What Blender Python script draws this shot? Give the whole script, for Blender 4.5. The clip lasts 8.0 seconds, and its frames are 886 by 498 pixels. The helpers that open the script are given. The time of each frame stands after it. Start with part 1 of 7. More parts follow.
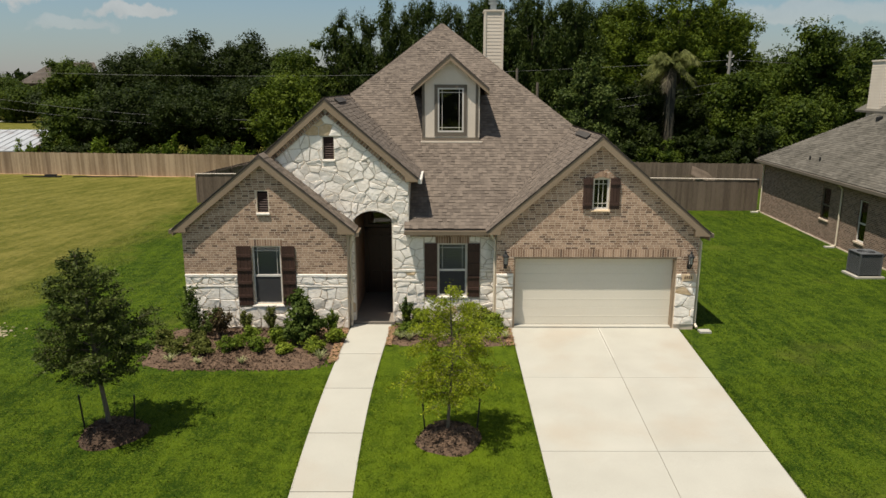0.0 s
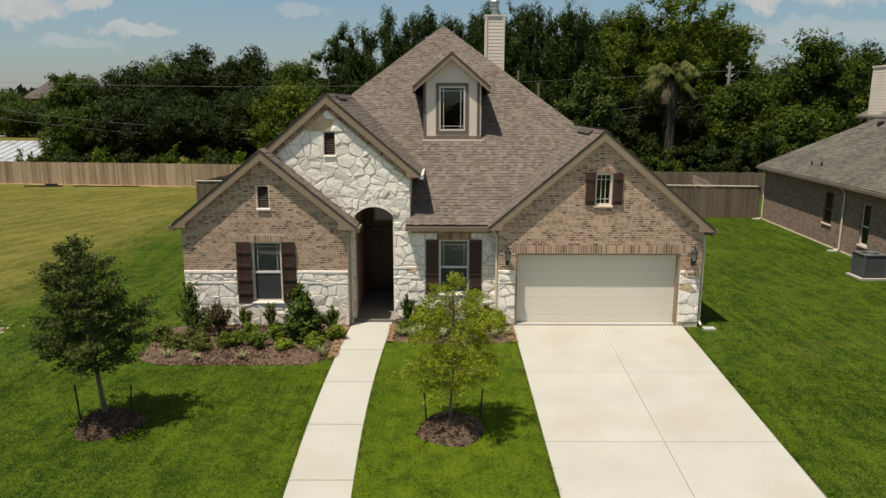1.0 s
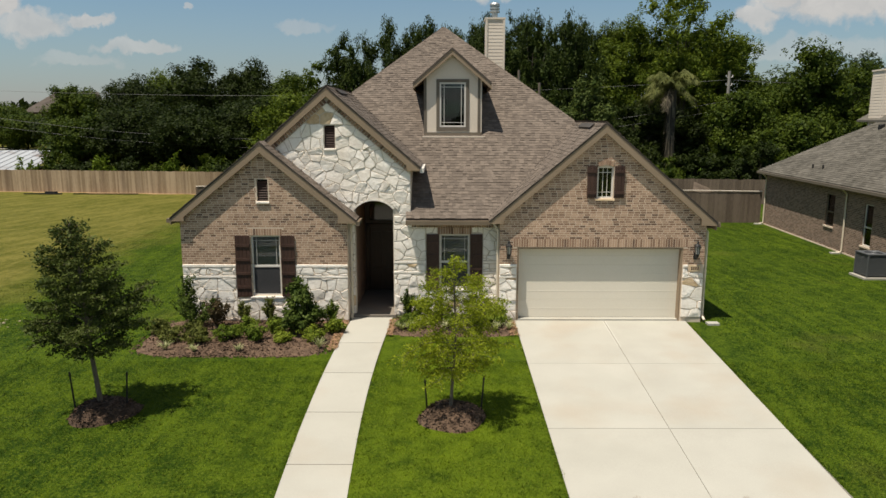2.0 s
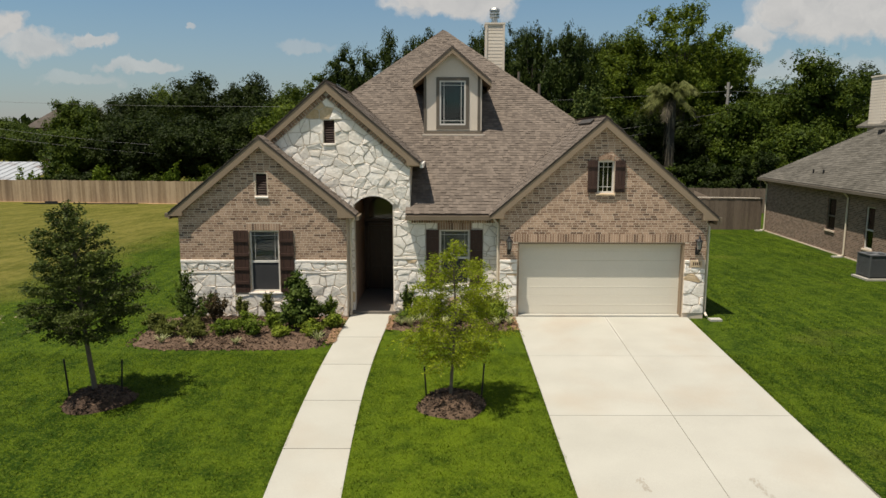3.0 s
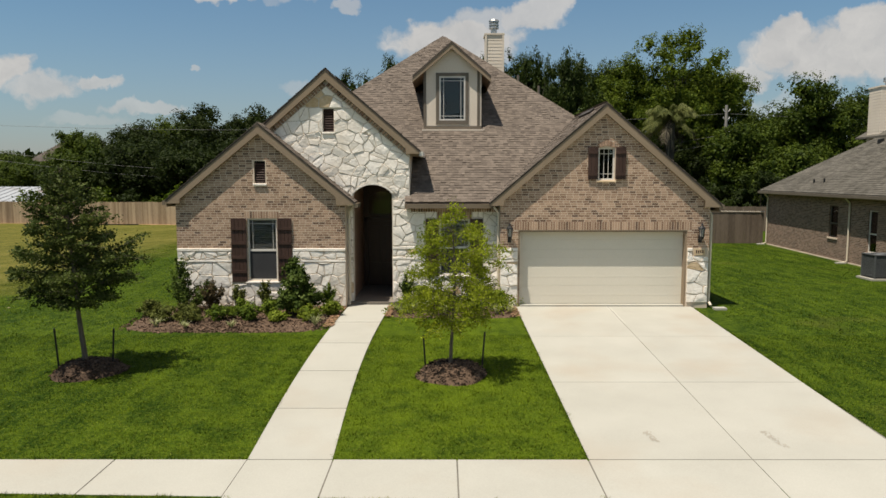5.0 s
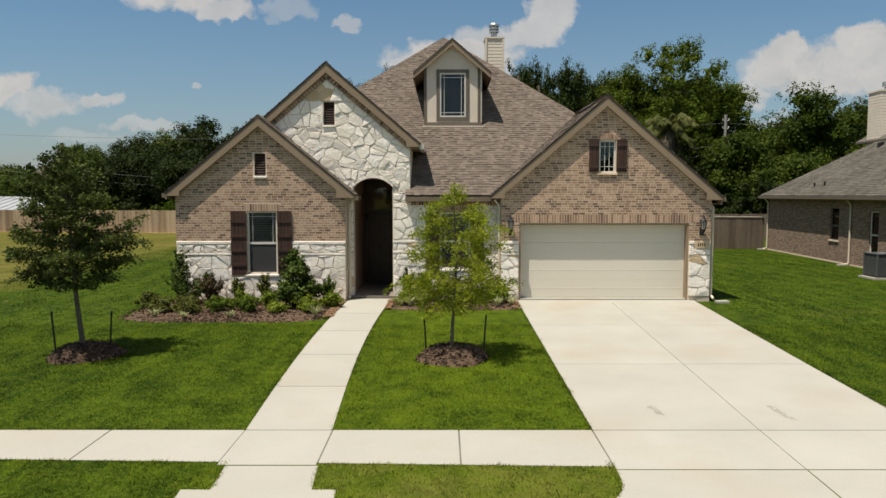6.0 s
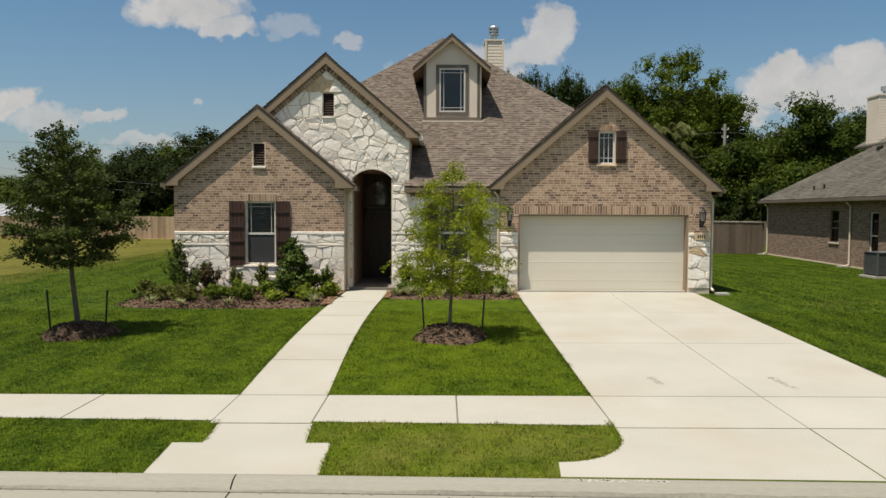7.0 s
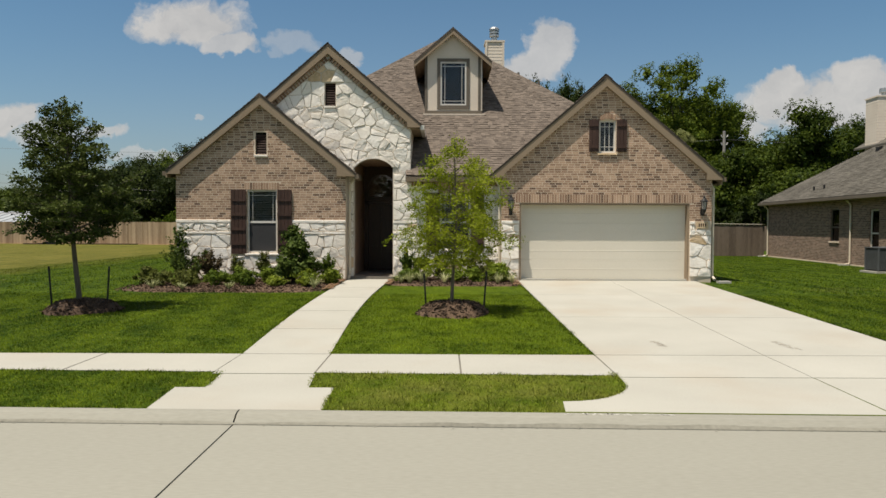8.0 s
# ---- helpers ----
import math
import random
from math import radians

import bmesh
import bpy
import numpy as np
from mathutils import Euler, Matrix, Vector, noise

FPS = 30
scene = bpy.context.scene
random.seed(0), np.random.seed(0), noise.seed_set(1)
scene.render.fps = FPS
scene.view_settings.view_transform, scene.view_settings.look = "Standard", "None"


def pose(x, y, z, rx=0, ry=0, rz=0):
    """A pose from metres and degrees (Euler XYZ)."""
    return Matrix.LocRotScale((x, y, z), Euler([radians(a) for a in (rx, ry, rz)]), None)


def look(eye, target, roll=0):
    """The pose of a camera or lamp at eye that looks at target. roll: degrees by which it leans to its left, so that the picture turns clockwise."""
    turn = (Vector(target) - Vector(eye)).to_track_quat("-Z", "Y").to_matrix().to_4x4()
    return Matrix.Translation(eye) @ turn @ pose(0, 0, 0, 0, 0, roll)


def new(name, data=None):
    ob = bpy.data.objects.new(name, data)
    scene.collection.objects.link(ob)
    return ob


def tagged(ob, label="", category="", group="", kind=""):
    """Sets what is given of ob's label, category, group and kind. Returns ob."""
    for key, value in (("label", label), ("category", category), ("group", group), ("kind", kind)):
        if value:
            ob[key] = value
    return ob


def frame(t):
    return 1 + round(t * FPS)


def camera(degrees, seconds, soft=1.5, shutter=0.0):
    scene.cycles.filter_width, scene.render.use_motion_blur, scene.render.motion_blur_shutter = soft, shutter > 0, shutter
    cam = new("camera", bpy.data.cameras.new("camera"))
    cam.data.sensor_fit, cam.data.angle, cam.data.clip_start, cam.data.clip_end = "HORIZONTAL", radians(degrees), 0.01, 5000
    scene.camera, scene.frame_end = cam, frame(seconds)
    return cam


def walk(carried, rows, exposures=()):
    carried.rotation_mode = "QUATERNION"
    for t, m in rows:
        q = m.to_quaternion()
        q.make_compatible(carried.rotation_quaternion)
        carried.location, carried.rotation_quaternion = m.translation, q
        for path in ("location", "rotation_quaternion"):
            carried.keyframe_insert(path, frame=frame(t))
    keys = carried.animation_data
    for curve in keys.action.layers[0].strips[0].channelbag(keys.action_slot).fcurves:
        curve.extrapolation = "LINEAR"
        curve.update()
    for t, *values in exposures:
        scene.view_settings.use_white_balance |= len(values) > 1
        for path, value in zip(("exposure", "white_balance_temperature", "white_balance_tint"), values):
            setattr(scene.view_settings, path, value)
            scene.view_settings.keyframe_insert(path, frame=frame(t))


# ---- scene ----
cam = camera(64.4, 8.0)
PATH = [
    (0, (0.102, -20.358, 7.18), (0.104, -18.41, 6.727), 0.1),
    (0.5, (0.097, -20.338, 6.893), (0.098, -18.385, 6.461), 0.1),
    (1, (0.067, -20.322, 6.531), (0.068, -18.363, 6.126), 0.1),
    (1.5, (0.048, -20.296, 6.193), (0.049, -18.333, 5.81), 0.1),
    (3, (0.065, -20.246, 5.179), (0.065, -18.27, 4.869), 0.1),
    (3.5, (0.056, -20.229, 4.833), (0.056, -18.249, 4.549), 0.1),
    (4, (0.075, -20.208, 4.452), (0.073, -18.225, 4.195), 0.1),
    (4.5, (0.107, -20.205, 4.069), (0.104, -18.218, 3.841), 0.0),
    (6, (0.074, -20.158, 3.015), (0.072, -18.164, 2.861), 0.0),
    (6.5, (0.097, -20.14, 2.675), (0.094, -18.144, 2.544), 0.1),
    (7, (0.107, -20.132, 2.299), (0.105, -18.134, 2.19), 0.2),
    (7.5, (0.081, -20.139, 1.908), (0.079, -18.141, 1.822), 0.2),
    (8, (0.071, -20.177, 1.538), (0.069, -18.178, 1.472), 0.2),
]
walk(cam, [(t, look(eye, target, roll)) for t, eye, target, roll in PATH], [(0, 0.27, 7000, 11), (8, 0.25, 6950, 11)])

# ---- light ----
SUN_EL, SUN_AZ = radians(70.5), radians(51.0)  # height; turned from straight behind the viewer towards the left
SUN_DIR = Vector((-math.sin(SUN_AZ) * math.cos(SUN_EL), -math.cos(SUN_AZ) * math.cos(SUN_EL), math.sin(SUN_EL)))
sun_data = bpy.data.lights.new("sun", "SUN")
sun_data.energy, sun_data.angle, sun_data.color = 5.0, radians(0.53), (1.0, 0.955, 0.87)
sun = new("sun", sun_data)
sun.matrix_world = look(SUN_DIR * 100, (0, 0, 0))

CLOUDS = [  # sideways and upward slope of the sight line, half width, half height, density
    (-.358, .280, .092, .042, 1.0), (-.30, .256, .05, .017, .9), (-.21, .256, .04, .022, .4), (-.236, .24, .02, .01, .3),
    (.15, .255, .036, .042, .9), (.12, .22, .055, .026, .9), (.06, .207, .055, .03, .75), (.02, .187, .12, .034, 1.0),
    (.53, .165, .12, .055, 1.0), (.48, .20, .036, .03, 1.0), (.585, .213, .046, .032, 1.0), (.645, .17, .1, .062, 1.0), (.43, .14, .045, .022, .9),
    (-.61, .148, .046, .03, 1.0), (-.56, .125, .06, .024, .8), (-.485, .133, .036, .012, .8), (-.42, .098, .06, .013, .6), (-.347, .149, .012, .007, .6),
    (-.19, .128, .05, .013, .35), (-.133, .232, .026, .012, .6), (.5, .098, .14, .02, .35), (-.50, .08, .06, .012, .3),
    (-.05, .37, .07, .025, .8), (.33, .40, .12, .03, .7), (-.6, .43, .16, .03, .7), (.7, .35, .10, .03, .6)]


def make_world():
    w = bpy.data.worlds.new("sky")
    scene.world = w
    w.use_nodes = True
    nt = w.node_tree
    nt.nodes.clear()
    N, L = nt.nodes.new, nt.links.new

    def math_node(op, a, b=None, clamp=False):
        n = N("ShaderNodeMath")
        n.operation, n.use_clamp = op, clamp
        for i, v in enumerate((a, b)):
            if v is None:
                continue
            if isinstance(v, (int, float)):
                n.inputs[i].default_value = v
            else:
                L(v, n.inputs[i])
        return n.outputs[0]

    sky = N("ShaderNodeTexSky")
    sky.sky_type, sky.sun_disc = "NISHITA", False
    sky.sun_elevation, sky.sun_rotation = SUN_EL, math.pi + SUN_AZ
    sky.air_density, sky.dust_density, sky.ozone_density = 1.0, 0.3, 3.0
    co = N("ShaderNodeTexCoord")
    sep = N("ShaderNodeSeparateXYZ")
    L(co.outputs["Generated"], sep.inputs[0])
    depth = math_node("MAXIMUM", sep.outputs[1], 0.05)
    u0, v0 = math_node("DIVIDE", sep.outputs[0], depth), math_node("DIVIDE", sep.outputs[2], depth)
    plain = N("ShaderNodeCombineXYZ")
    L(u0, plain.inputs[0]), L(v0, plain.inputs[1])
    billow = N("ShaderNodeTexNoise")  # bends the clouds' outlines into lumps
    billow.inputs["Scale"].default_value, billow.inputs["Detail"].default_value, billow.inputs["Roughness"].default_value = 26, 6, 0.55
    L(plain.outputs[0], billow.inputs["Vector"])
    bend = N("ShaderNodeSeparateXYZ")
    L(billow.outputs["Color"], bend.inputs[0])
    u = math_node("ADD", u0, math_node("MULTIPLY", math_node("SUBTRACT", bend.outputs[0], 0.5), 0.07))
    v = math_node("ADD", v0, math_node("MULTIPLY", math_node("SUBTRACT", bend.outputs[1], 0.5), 0.05))
    flat = N("ShaderNodeCombineXYZ")
    L(u, flat.inputs[0]), L(v, flat.inputs[1])
    puff = N("ShaderNodeTexNoise")
    puff.inputs["Scale"].default_value, puff.inputs["Detail"].default_value, puff.inputs["Roughness"].default_value = 20, 7, 0.62
    L(flat.outputs[0], puff.inputs["Vector"])
    swell = N("ShaderNodeTexNoise")
    swell.inputs["Scale"].default_value, swell.inputs["Detail"].default_value = 9, 2
    L(flat.outputs[0], swell.inputs["Vector"])
    rough = math_node("ADD", math_node("MULTIPLY", math_node("SUBTRACT", puff.outputs[0], 0.5), 1.5),
                      math_node("MULTIPLY", math_node("SUBTRACT", swell.outputs[0], 0.5), 1.0))
    total = None
    for cx, cy, rx, ry, dens in CLOUDS:
        du = math_node("MULTIPLY", math_node("SUBTRACT", u, cx), 1 / rx)
        dv = math_node("MULTIPLY", math_node("SUBTRACT", v, cy), 1 / ry)
        low = math_node("MULTIPLY", math_node("MINIMUM", dv, 0.0), 0.7)  # flatter bases
        dist = math_node("ADD", math_node("POWER", math_node("ABSOLUTE", du), 2.0),
                         math_node("ADD", math_node("POWER", math_node("ABSOLUTE", dv), 2.0), math_node("MULTIPLY", low, low)))
        near = math_node("SUBTRACT", 1.0, dist)
        shape = math_node("MULTIPLY", math_node("MULTIPLY", math_node("ADD", near, rough), 1.8, True), dens)
        total = shape if total is None else math_node("MAXIMUM", total, shape)
    ahead = math_node("GREATER_THAN", sep.outputs[1], 0.1)
    total = math_node("MULTIPLY", total, ahead)
    # clouds outside the view, added to make the fill light paler and more neutral
    high = math_node("ADD", math_node("MAXIMUM", sep.outputs[2], 0.0), 0.22)
    dome = N("ShaderNodeCombineXYZ")
    L(math_node("DIVIDE", sep.outputs[0], high), dome.inputs[0]), L(math_node("DIVIDE", sep.outputs[1], high), dome.inputs[1])
    heap = N("ShaderNodeTexNoise")
    heap.inputs["Scale"].default_value, heap.inputs["Detail"].default_value = 1.7, 6
    L(dome.outputs[0], heap.inputs["Vector"])
    beyond = math_node("SUBTRACT", 1.0, math_node("MULTIPLY", ahead, math_node("SUBTRACT", 1.0, math_node("MULTIPLY", math_node("SUBTRACT", v0, 0.42), 6.0, True))))
    spread = math_node("MULTIPLY", math_node("MULTIPLY", math_node("SUBTRACT", heap.outputs[0], 0.43), 5.0, True), beyond)
    total = math_node("MAXIMUM", total, spread)
    # haze near the horizon
    hz = math_node("POWER", math_node("SUBTRACT", 1.0, math_node("MAXIMUM", math_node("MINIMUM", v0, 1.0), 0.0), True), 7.5)
    haze = N("ShaderNodeMix")
    haze.data_type = "RGBA"
    L(math_node("MULTIPLY", hz, 0.95), haze.inputs[0])
    deep = N("ShaderNodeMix")
    deep.data_type, deep.blend_type = "RGBA", "MULTIPLY"
    deep.inputs[0].default_value, deep.inputs[7].default_value = 1.0, (0.80, 1.13, 1.20, 1)
    L(sky.outputs[0], deep.inputs[6])
    L(deep.outputs[2], haze.inputs[6])
    haze.inputs[7].default_value = (4.1, 3.92, 4.12, 1)
    tone = N("ShaderNodeMix")
    tone.data_type = "RGBA"
    L(math_node("MULTIPLY", puff.outputs[0], 1.3, True), tone.inputs[0])
    tone.inputs[6].default_value, tone.inputs[7].default_value = (4.8, 5.0, 5.3, 1), (8.1, 8.1, 8.05, 1)
    mixed = N("ShaderNodeMix")
    mixed.data_type = "RGBA"
    L(math_node("MULTIPLY", total, 0.9), mixed.inputs[0])
    L(haze.outputs[2], mixed.inputs[6]), L(tone.outputs[2], mixed.inputs[7])
    bg, out = N("ShaderNodeBackground"), N("ShaderNodeOutputWorld")
    bg.inputs["Strength"].default_value = 0.067
    L(mixed.outputs[2], bg.inputs["Color"]), L(bg.outputs[0], out.inputs[0])


make_world()


# ---- materials ----
def surface(name, c1, c2, rough=0.8, fine=40.0, broad=1.5, bump=0.0, bump_scale=60.0, pieces=0.0, metal=0.0, stain=None, stain_amount=0.0, stretch=(1, 1, 1), leaf=0.0, spec=0.3, weight=(1.3, 1.5), odd=None):
    """Principled surface: two colours mixed by broad and fine noise, piece-to-piece change, stains and relief."""
    m = bpy.data.materials.new(name)
    m.use_nodes = True
    nt = m.node_tree
    N, L = nt.nodes.new, nt.links.new
    p = nt.nodes["Principled BSDF"]
    p.inputs["Roughness"].default_value, p.inputs["Metallic"].default_value = rough, metal
    p.inputs["Specular IOR Level"].default_value = spec
    geo = N("ShaderNodeNewGeometry")
    mp = N("ShaderNodeVectorMath")
    mp.operation = "MULTIPLY"
    mp.inputs[1].default_value = stretch
    L(geo.outputs["Position"], mp.inputs[0])

    def noise_node(scale, detail=4):
        n = N("ShaderNodeTexNoise")
        n.inputs["Scale"].default_value, n.inputs["Detail"].default_value = scale, detail
        L(mp.outputs[0], n.inputs["Vector"])
        return n.outputs[0]

    def mth(op, a, b, clamp=False):
        n = N("ShaderNodeMath")
        n.operation, n.use_clamp = op, clamp
        for i, v in enumerate((a, b)):
            if isinstance(v, (int, float)):
                n.inputs[i].default_value = v
            else:
                L(v, n.inputs[i])
        return n.outputs[0]

    f = mth("ADD", mth("MULTIPLY", mth("SUBTRACT", noise_node(fine), 0.5), weight[0]), mth("MULTIPLY", mth("SUBTRACT", noise_node(broad), 0.5), weight[1]))
    if pieces:
        info = N("ShaderNodeObjectInfo")
        r = mth("FRACT", mth("ADD", info.outputs["Random"], geo.outputs["Random Per Island"]), 0)
        f = mth("ADD", f, mth("MULTIPLY", mth("SUBTRACT", r, 0.5), pieces))
    f = mth("ADD", f, 0.5, True)
    mix = N("ShaderNodeMix")
    mix.data_type = "RGBA"
    L(f, mix.inputs[0])
    mix.inputs[6].default_value, mix.inputs[7].default_value = (*c1, 1), (*c2, 1)
    colour = mix.outputs[2]
    if odd:  # a share of the pieces in another colour
        o = N("ShaderNodeMix")
        o.data_type = "RGBA"
        L(mth("MULTIPLY", mth("LESS_THAN", r, odd[1]), 0.85), o.inputs[0]), L(colour, o.inputs[6])
        o.inputs[7].default_value = (*odd[0], 1)
        colour = o.outputs[2]
    if stain:
        s = N("ShaderNodeMix")
        s.data_type = "RGBA"
        amount = mth("MULTIPLY", mth("MULTIPLY", mth("SUBTRACT", noise_node(broad * 0.45, 6), 0.52), 6.0, True), stain_amount)
        L(amount, s.inputs[0]), L(colour, s.inputs[6])
        s.inputs[7].default_value = (*stain, 1)
        colour = s.outputs[2]
    L(colour, p.inputs["Base Color"])
    if bump:
        b = N("ShaderNodeBump")
        b.inputs["Strength"].default_value, b.inputs["Distance"].default_value = bump, 0.6 / bump_scale
        L(noise_node(bump_scale, 6), b.inputs["Height"])
        L(b.outputs[0], p.inputs["Normal"])
    if leaf:
        t = N("ShaderNodeBsdfTranslucent")
        L(colour, t.inputs["Color"])
        ms = N("ShaderNodeMixShader")
        ms.inputs[0].default_value = leaf
        L(p.outputs[0], ms.inputs[1]), L(t.outputs[0], ms.inputs[2])
        L(ms.outputs[0], nt.nodes["Material Output"].inputs[0])
    return m


def glass(name, tint=(0.02, 0.025, 0.03), clear=0.85):
    """Window pane: part clear, part dark coated, with a gloss."""
    m = bpy.data.materials.new(name)
    m.use_nodes = True
    nt = m.node_tree
    N, L = nt.nodes.new, nt.links.new
    nt.nodes.clear()
    out, gl, tr, mx, fr = N("ShaderNodeOutputMaterial"), N("ShaderNodeBsdfGlossy"), N("ShaderNodeBsdfTransparent"), N("ShaderNodeMixShader"), N("ShaderNodeFresnel")
    gl.inputs["Roughness"].default_value = 0.02
    tr.inputs["Color"].default_value = (clear, clear, clear, 1)
    fr.inputs["IOR"].default_value = 1.5
    L(fr.outputs[0], mx.inputs[0]), L(tr.outputs[0], mx.inputs[1]), L(gl.outputs[0], mx.inputs[2]), L(mx.outputs[0], out.inputs[0])
    return m


def lawn(name, dry_pull, blades=False):
    """Turf: green on the kept plots, tan-green on the vacant plot, mown bands, patches."""
    m = bpy.data.materials.new(name)
    m.use_nodes = True
    nt = m.node_tree
    N, L = nt.nodes.new, nt.links.new
    p = nt.nodes["Principled BSDF"]
    p.inputs["Roughness"].default_value, p.inputs["Specular IOR Level"].default_value = 0.8, 0.05
    geo = N("ShaderNodeNewGeometry")
    sep = N("ShaderNodeSeparateXYZ")
    L(geo.outputs["Position"], sep.inputs[0])

    def mth(op, a, b=0.0, clamp=False):
        n = N("ShaderNodeMath")
        n.operation, n.use_clamp = op, clamp
        for i, v in enumerate((a, b)):
            if isinstance(v, (int, float)):
                n.inputs[i].default_value = v
            else:
                L(v, n.inputs[i])
        return n.outputs[0]

    def noise_node(scale, detail=4):
        n = N("ShaderNodeTexNoise")
        n.inputs["Scale"].default_value, n.inputs["Detail"].default_value = scale, detail
        L(geo.outputs["Position"], n.inputs["Vector"])
        return mth("SUBTRACT", n.outputs[0], 0.5)

    def mixc(f, a, b):
        n = N("ShaderNodeMix")
        n.data_type = "RGBA"
        L(f, n.inputs[0])
        for i, c in ((6, a), (7, b)):
            if isinstance(c, tuple):
                n.inputs[i].default_value = (*c, 1)
            else:
                L(c, n.inputs[i])
        return n.outputs[2]

    band = mth("SINE", mth("ADD", mth("MULTIPLY", mth("ADD", mth("MULTIPLY", sep.outputs[0], 0.98), mth("MULTIPLY", sep.outputs[1], 0.14)), 5.6), mth("MULTIPLY", noise_node(0.7), 5.0)))
    f = mth("ADD", mth("MULTIPLY", noise_node(0.45, 5), 1.3), mth("MULTIPLY", noise_node(3.2, 8), 2.0))
    f = mth("ADD", f, mth("MULTIPLY", noise_node(19, 6), 3.2))
    f = mth("ADD", f, mth("MULTIPLY", noise_node(45, 4), 2.4))
    long = N("ShaderNodeVectorMath")
    long.operation = "MULTIPLY"
    long.inputs[1].default_value = (5.0, 0.55, 1.0)
    L(geo.outputs["Position"], long.inputs[0])
    streak = N("ShaderNodeTexNoise")
    streak.inputs["Scale"].default_value, streak.inputs["Detail"].default_value = 1.0, 5
    L(long.outputs[0], streak.inputs["Vector"])
    f = mth("ADD", f, mth("MULTIPLY", mth("SUBTRACT", streak.outputs[0], 0.5), 1.7))
    if blades:
        f = mth("ADD", f, mth("MULTIPLY", mth("SUBTRACT", geo.outputs["Random Per Island"], 0.5), 1.0))
    f = mth("ADD", f, 0.5, True)
    g = mth("ADD", f, mth("MULTIPLY", band, 0.36), True)
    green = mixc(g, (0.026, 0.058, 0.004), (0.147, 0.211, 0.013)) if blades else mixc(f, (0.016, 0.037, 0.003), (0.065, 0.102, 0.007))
    # colour pulled brighter and yellower towards x = 0.4
    mid_pull = mth("SUBTRACT", 1.0, mth("MULTIPLY", mth("ABSOLUTE", mth("SUBTRACT", sep.outputs[0], 0.4)), 0.16), True)
    green = mixc(mth("MULTIPLY", mid_pull, mth("ADD", 0.46, mth("MULTIPLY", noise_node(1.6, 8), 1.6)), True), green, (0.186, 0.258, 0.012) if blades else (0.099, 0.143, 0.008))
    worn = mth("MULTIPLY", mth("SUBTRACT", noise_node(0.28, 6), 0.10), 4.0, True)
    green = mixc(mth("MULTIPLY", worn, dry_pull), green, (0.15, 0.135, 0.033))
    dry = mth("MULTIPLY", mth("MULTIPLY", mth("SUBTRACT", -11.7, sep.outputs[1]), 3.0, True), mth("MULTIPLY", mth("ADD", sep.outputs[0], 3.0), 0.4, True))
    green = mixc(mth("MULTIPLY", dry, mth("ADD", 0.29, mth("MULTIPLY", noise_node(2.4, 6), 1.6)), True), green, (0.27, 0.265, 0.06) if blades else (0.15, 0.155, 0.03))
    if blades:  # single straw-coloured blades
        green = mixc(mth("MULTIPLY", mth("MULTIPLY", mth("SUBTRACT", geo.outputs["Random Per Island"], 0.86), 9.0, True), mth("ADD", 0.3, mth("MULTIPLY", dry, 0.45))), green, (0.36, 0.35, 0.13))
    thatch = mth("MULTIPLY", mth("SUBTRACT", noise_node(19, 5), 0.06), 5.0, True)  # dry stalks between the blades
    green = mixc(mth("MULTIPLY", thatch, 0.35), green, (0.21, 0.20, 0.055) if blades else (0.135, 0.135, 0.03))
    swath = mth("SINE", mth("ADD", mth("MULTIPLY", mth("SUBTRACT", mth("MULTIPLY", sep.outputs[0], 0.93), mth("MULTIPLY", sep.outputs[1], 0.36)), 4.4), mth("MULTIPLY", noise_node(0.5), 6.0)))
    h = mth("ADD", f, mth("ADD", mth("MULTIPLY", swath, 0.16), mth("MULTIPLY", noise_node(0.3, 4), 1.2)), True)
    field = mixc(h, (0.070, 0.076, 0.011), (0.158, 0.141, 0.034))
    edge = mth("MULTIPLY", mth("ADD", mth("SUBTRACT", -13.3, sep.outputs[0]), mth("MULTIPLY", noise_node(0.5), 5.0)), 0.32, True)
    L(mixc(edge, green, field), p.inputs["Base Color"])
    if blades:
        t = N("ShaderNodeBsdfTranslucent")
        L(p.inputs["Base Color"].links[0].from_socket, t.inputs["Color"])
        ms = N("ShaderNodeMixShader")
        ms.inputs[0].default_value = 0.35
        L(p.outputs[0], ms.inputs[1]), L(t.outputs[0], ms.inputs[2])
        L(ms.outputs[0], nt.nodes["Material Output"].inputs[0])
    else:
        b = N("ShaderNodeBump")
        b.inputs["Strength"].default_value, b.inputs["Distance"].default_value = 0.9, 0.04
        L(noise_node(45, 8), b.inputs["Height"])
        L(b.outputs[0], p.inputs["Normal"])
    return m


def brick_texture(name, a, b, mortar):
    """Brickwork of a far wall that runs along y."""
    m = surface(name, a, b, 0.9, 20, 1.0)
    nt = m.node_tree
    N, L = nt.nodes.new, nt.links.new
    geo, sep, com, br = N("ShaderNodeNewGeometry"), N("ShaderNodeSeparateXYZ"), N("ShaderNodeCombineXYZ"), N("ShaderNodeTexBrick")
    L(geo.outputs["Position"], sep.inputs[0])
    L(sep.outputs[1], com.inputs[0]), L(sep.outputs[2], com.inputs[1]), L(com.outputs[0], br.inputs["Vector"])
    br.inputs["Scale"].default_value, br.inputs["Brick Width"].default_value, br.inputs["Row Height"].default_value = 1.0, 0.21, 0.076
    br.inputs["Mortar Size"].default_value = 0.010
    br.inputs["Color1"].default_value, br.inputs["Color2"].default_value, br.inputs["Mortar"].default_value = (*a, 1), (*b, 1), (*mortar, 1)
    br.inputs["Bias"].default_value = -0.1
    L(br.outputs["Color"], nt.nodes["Principled BSDF"].inputs["Base Color"])
    return m


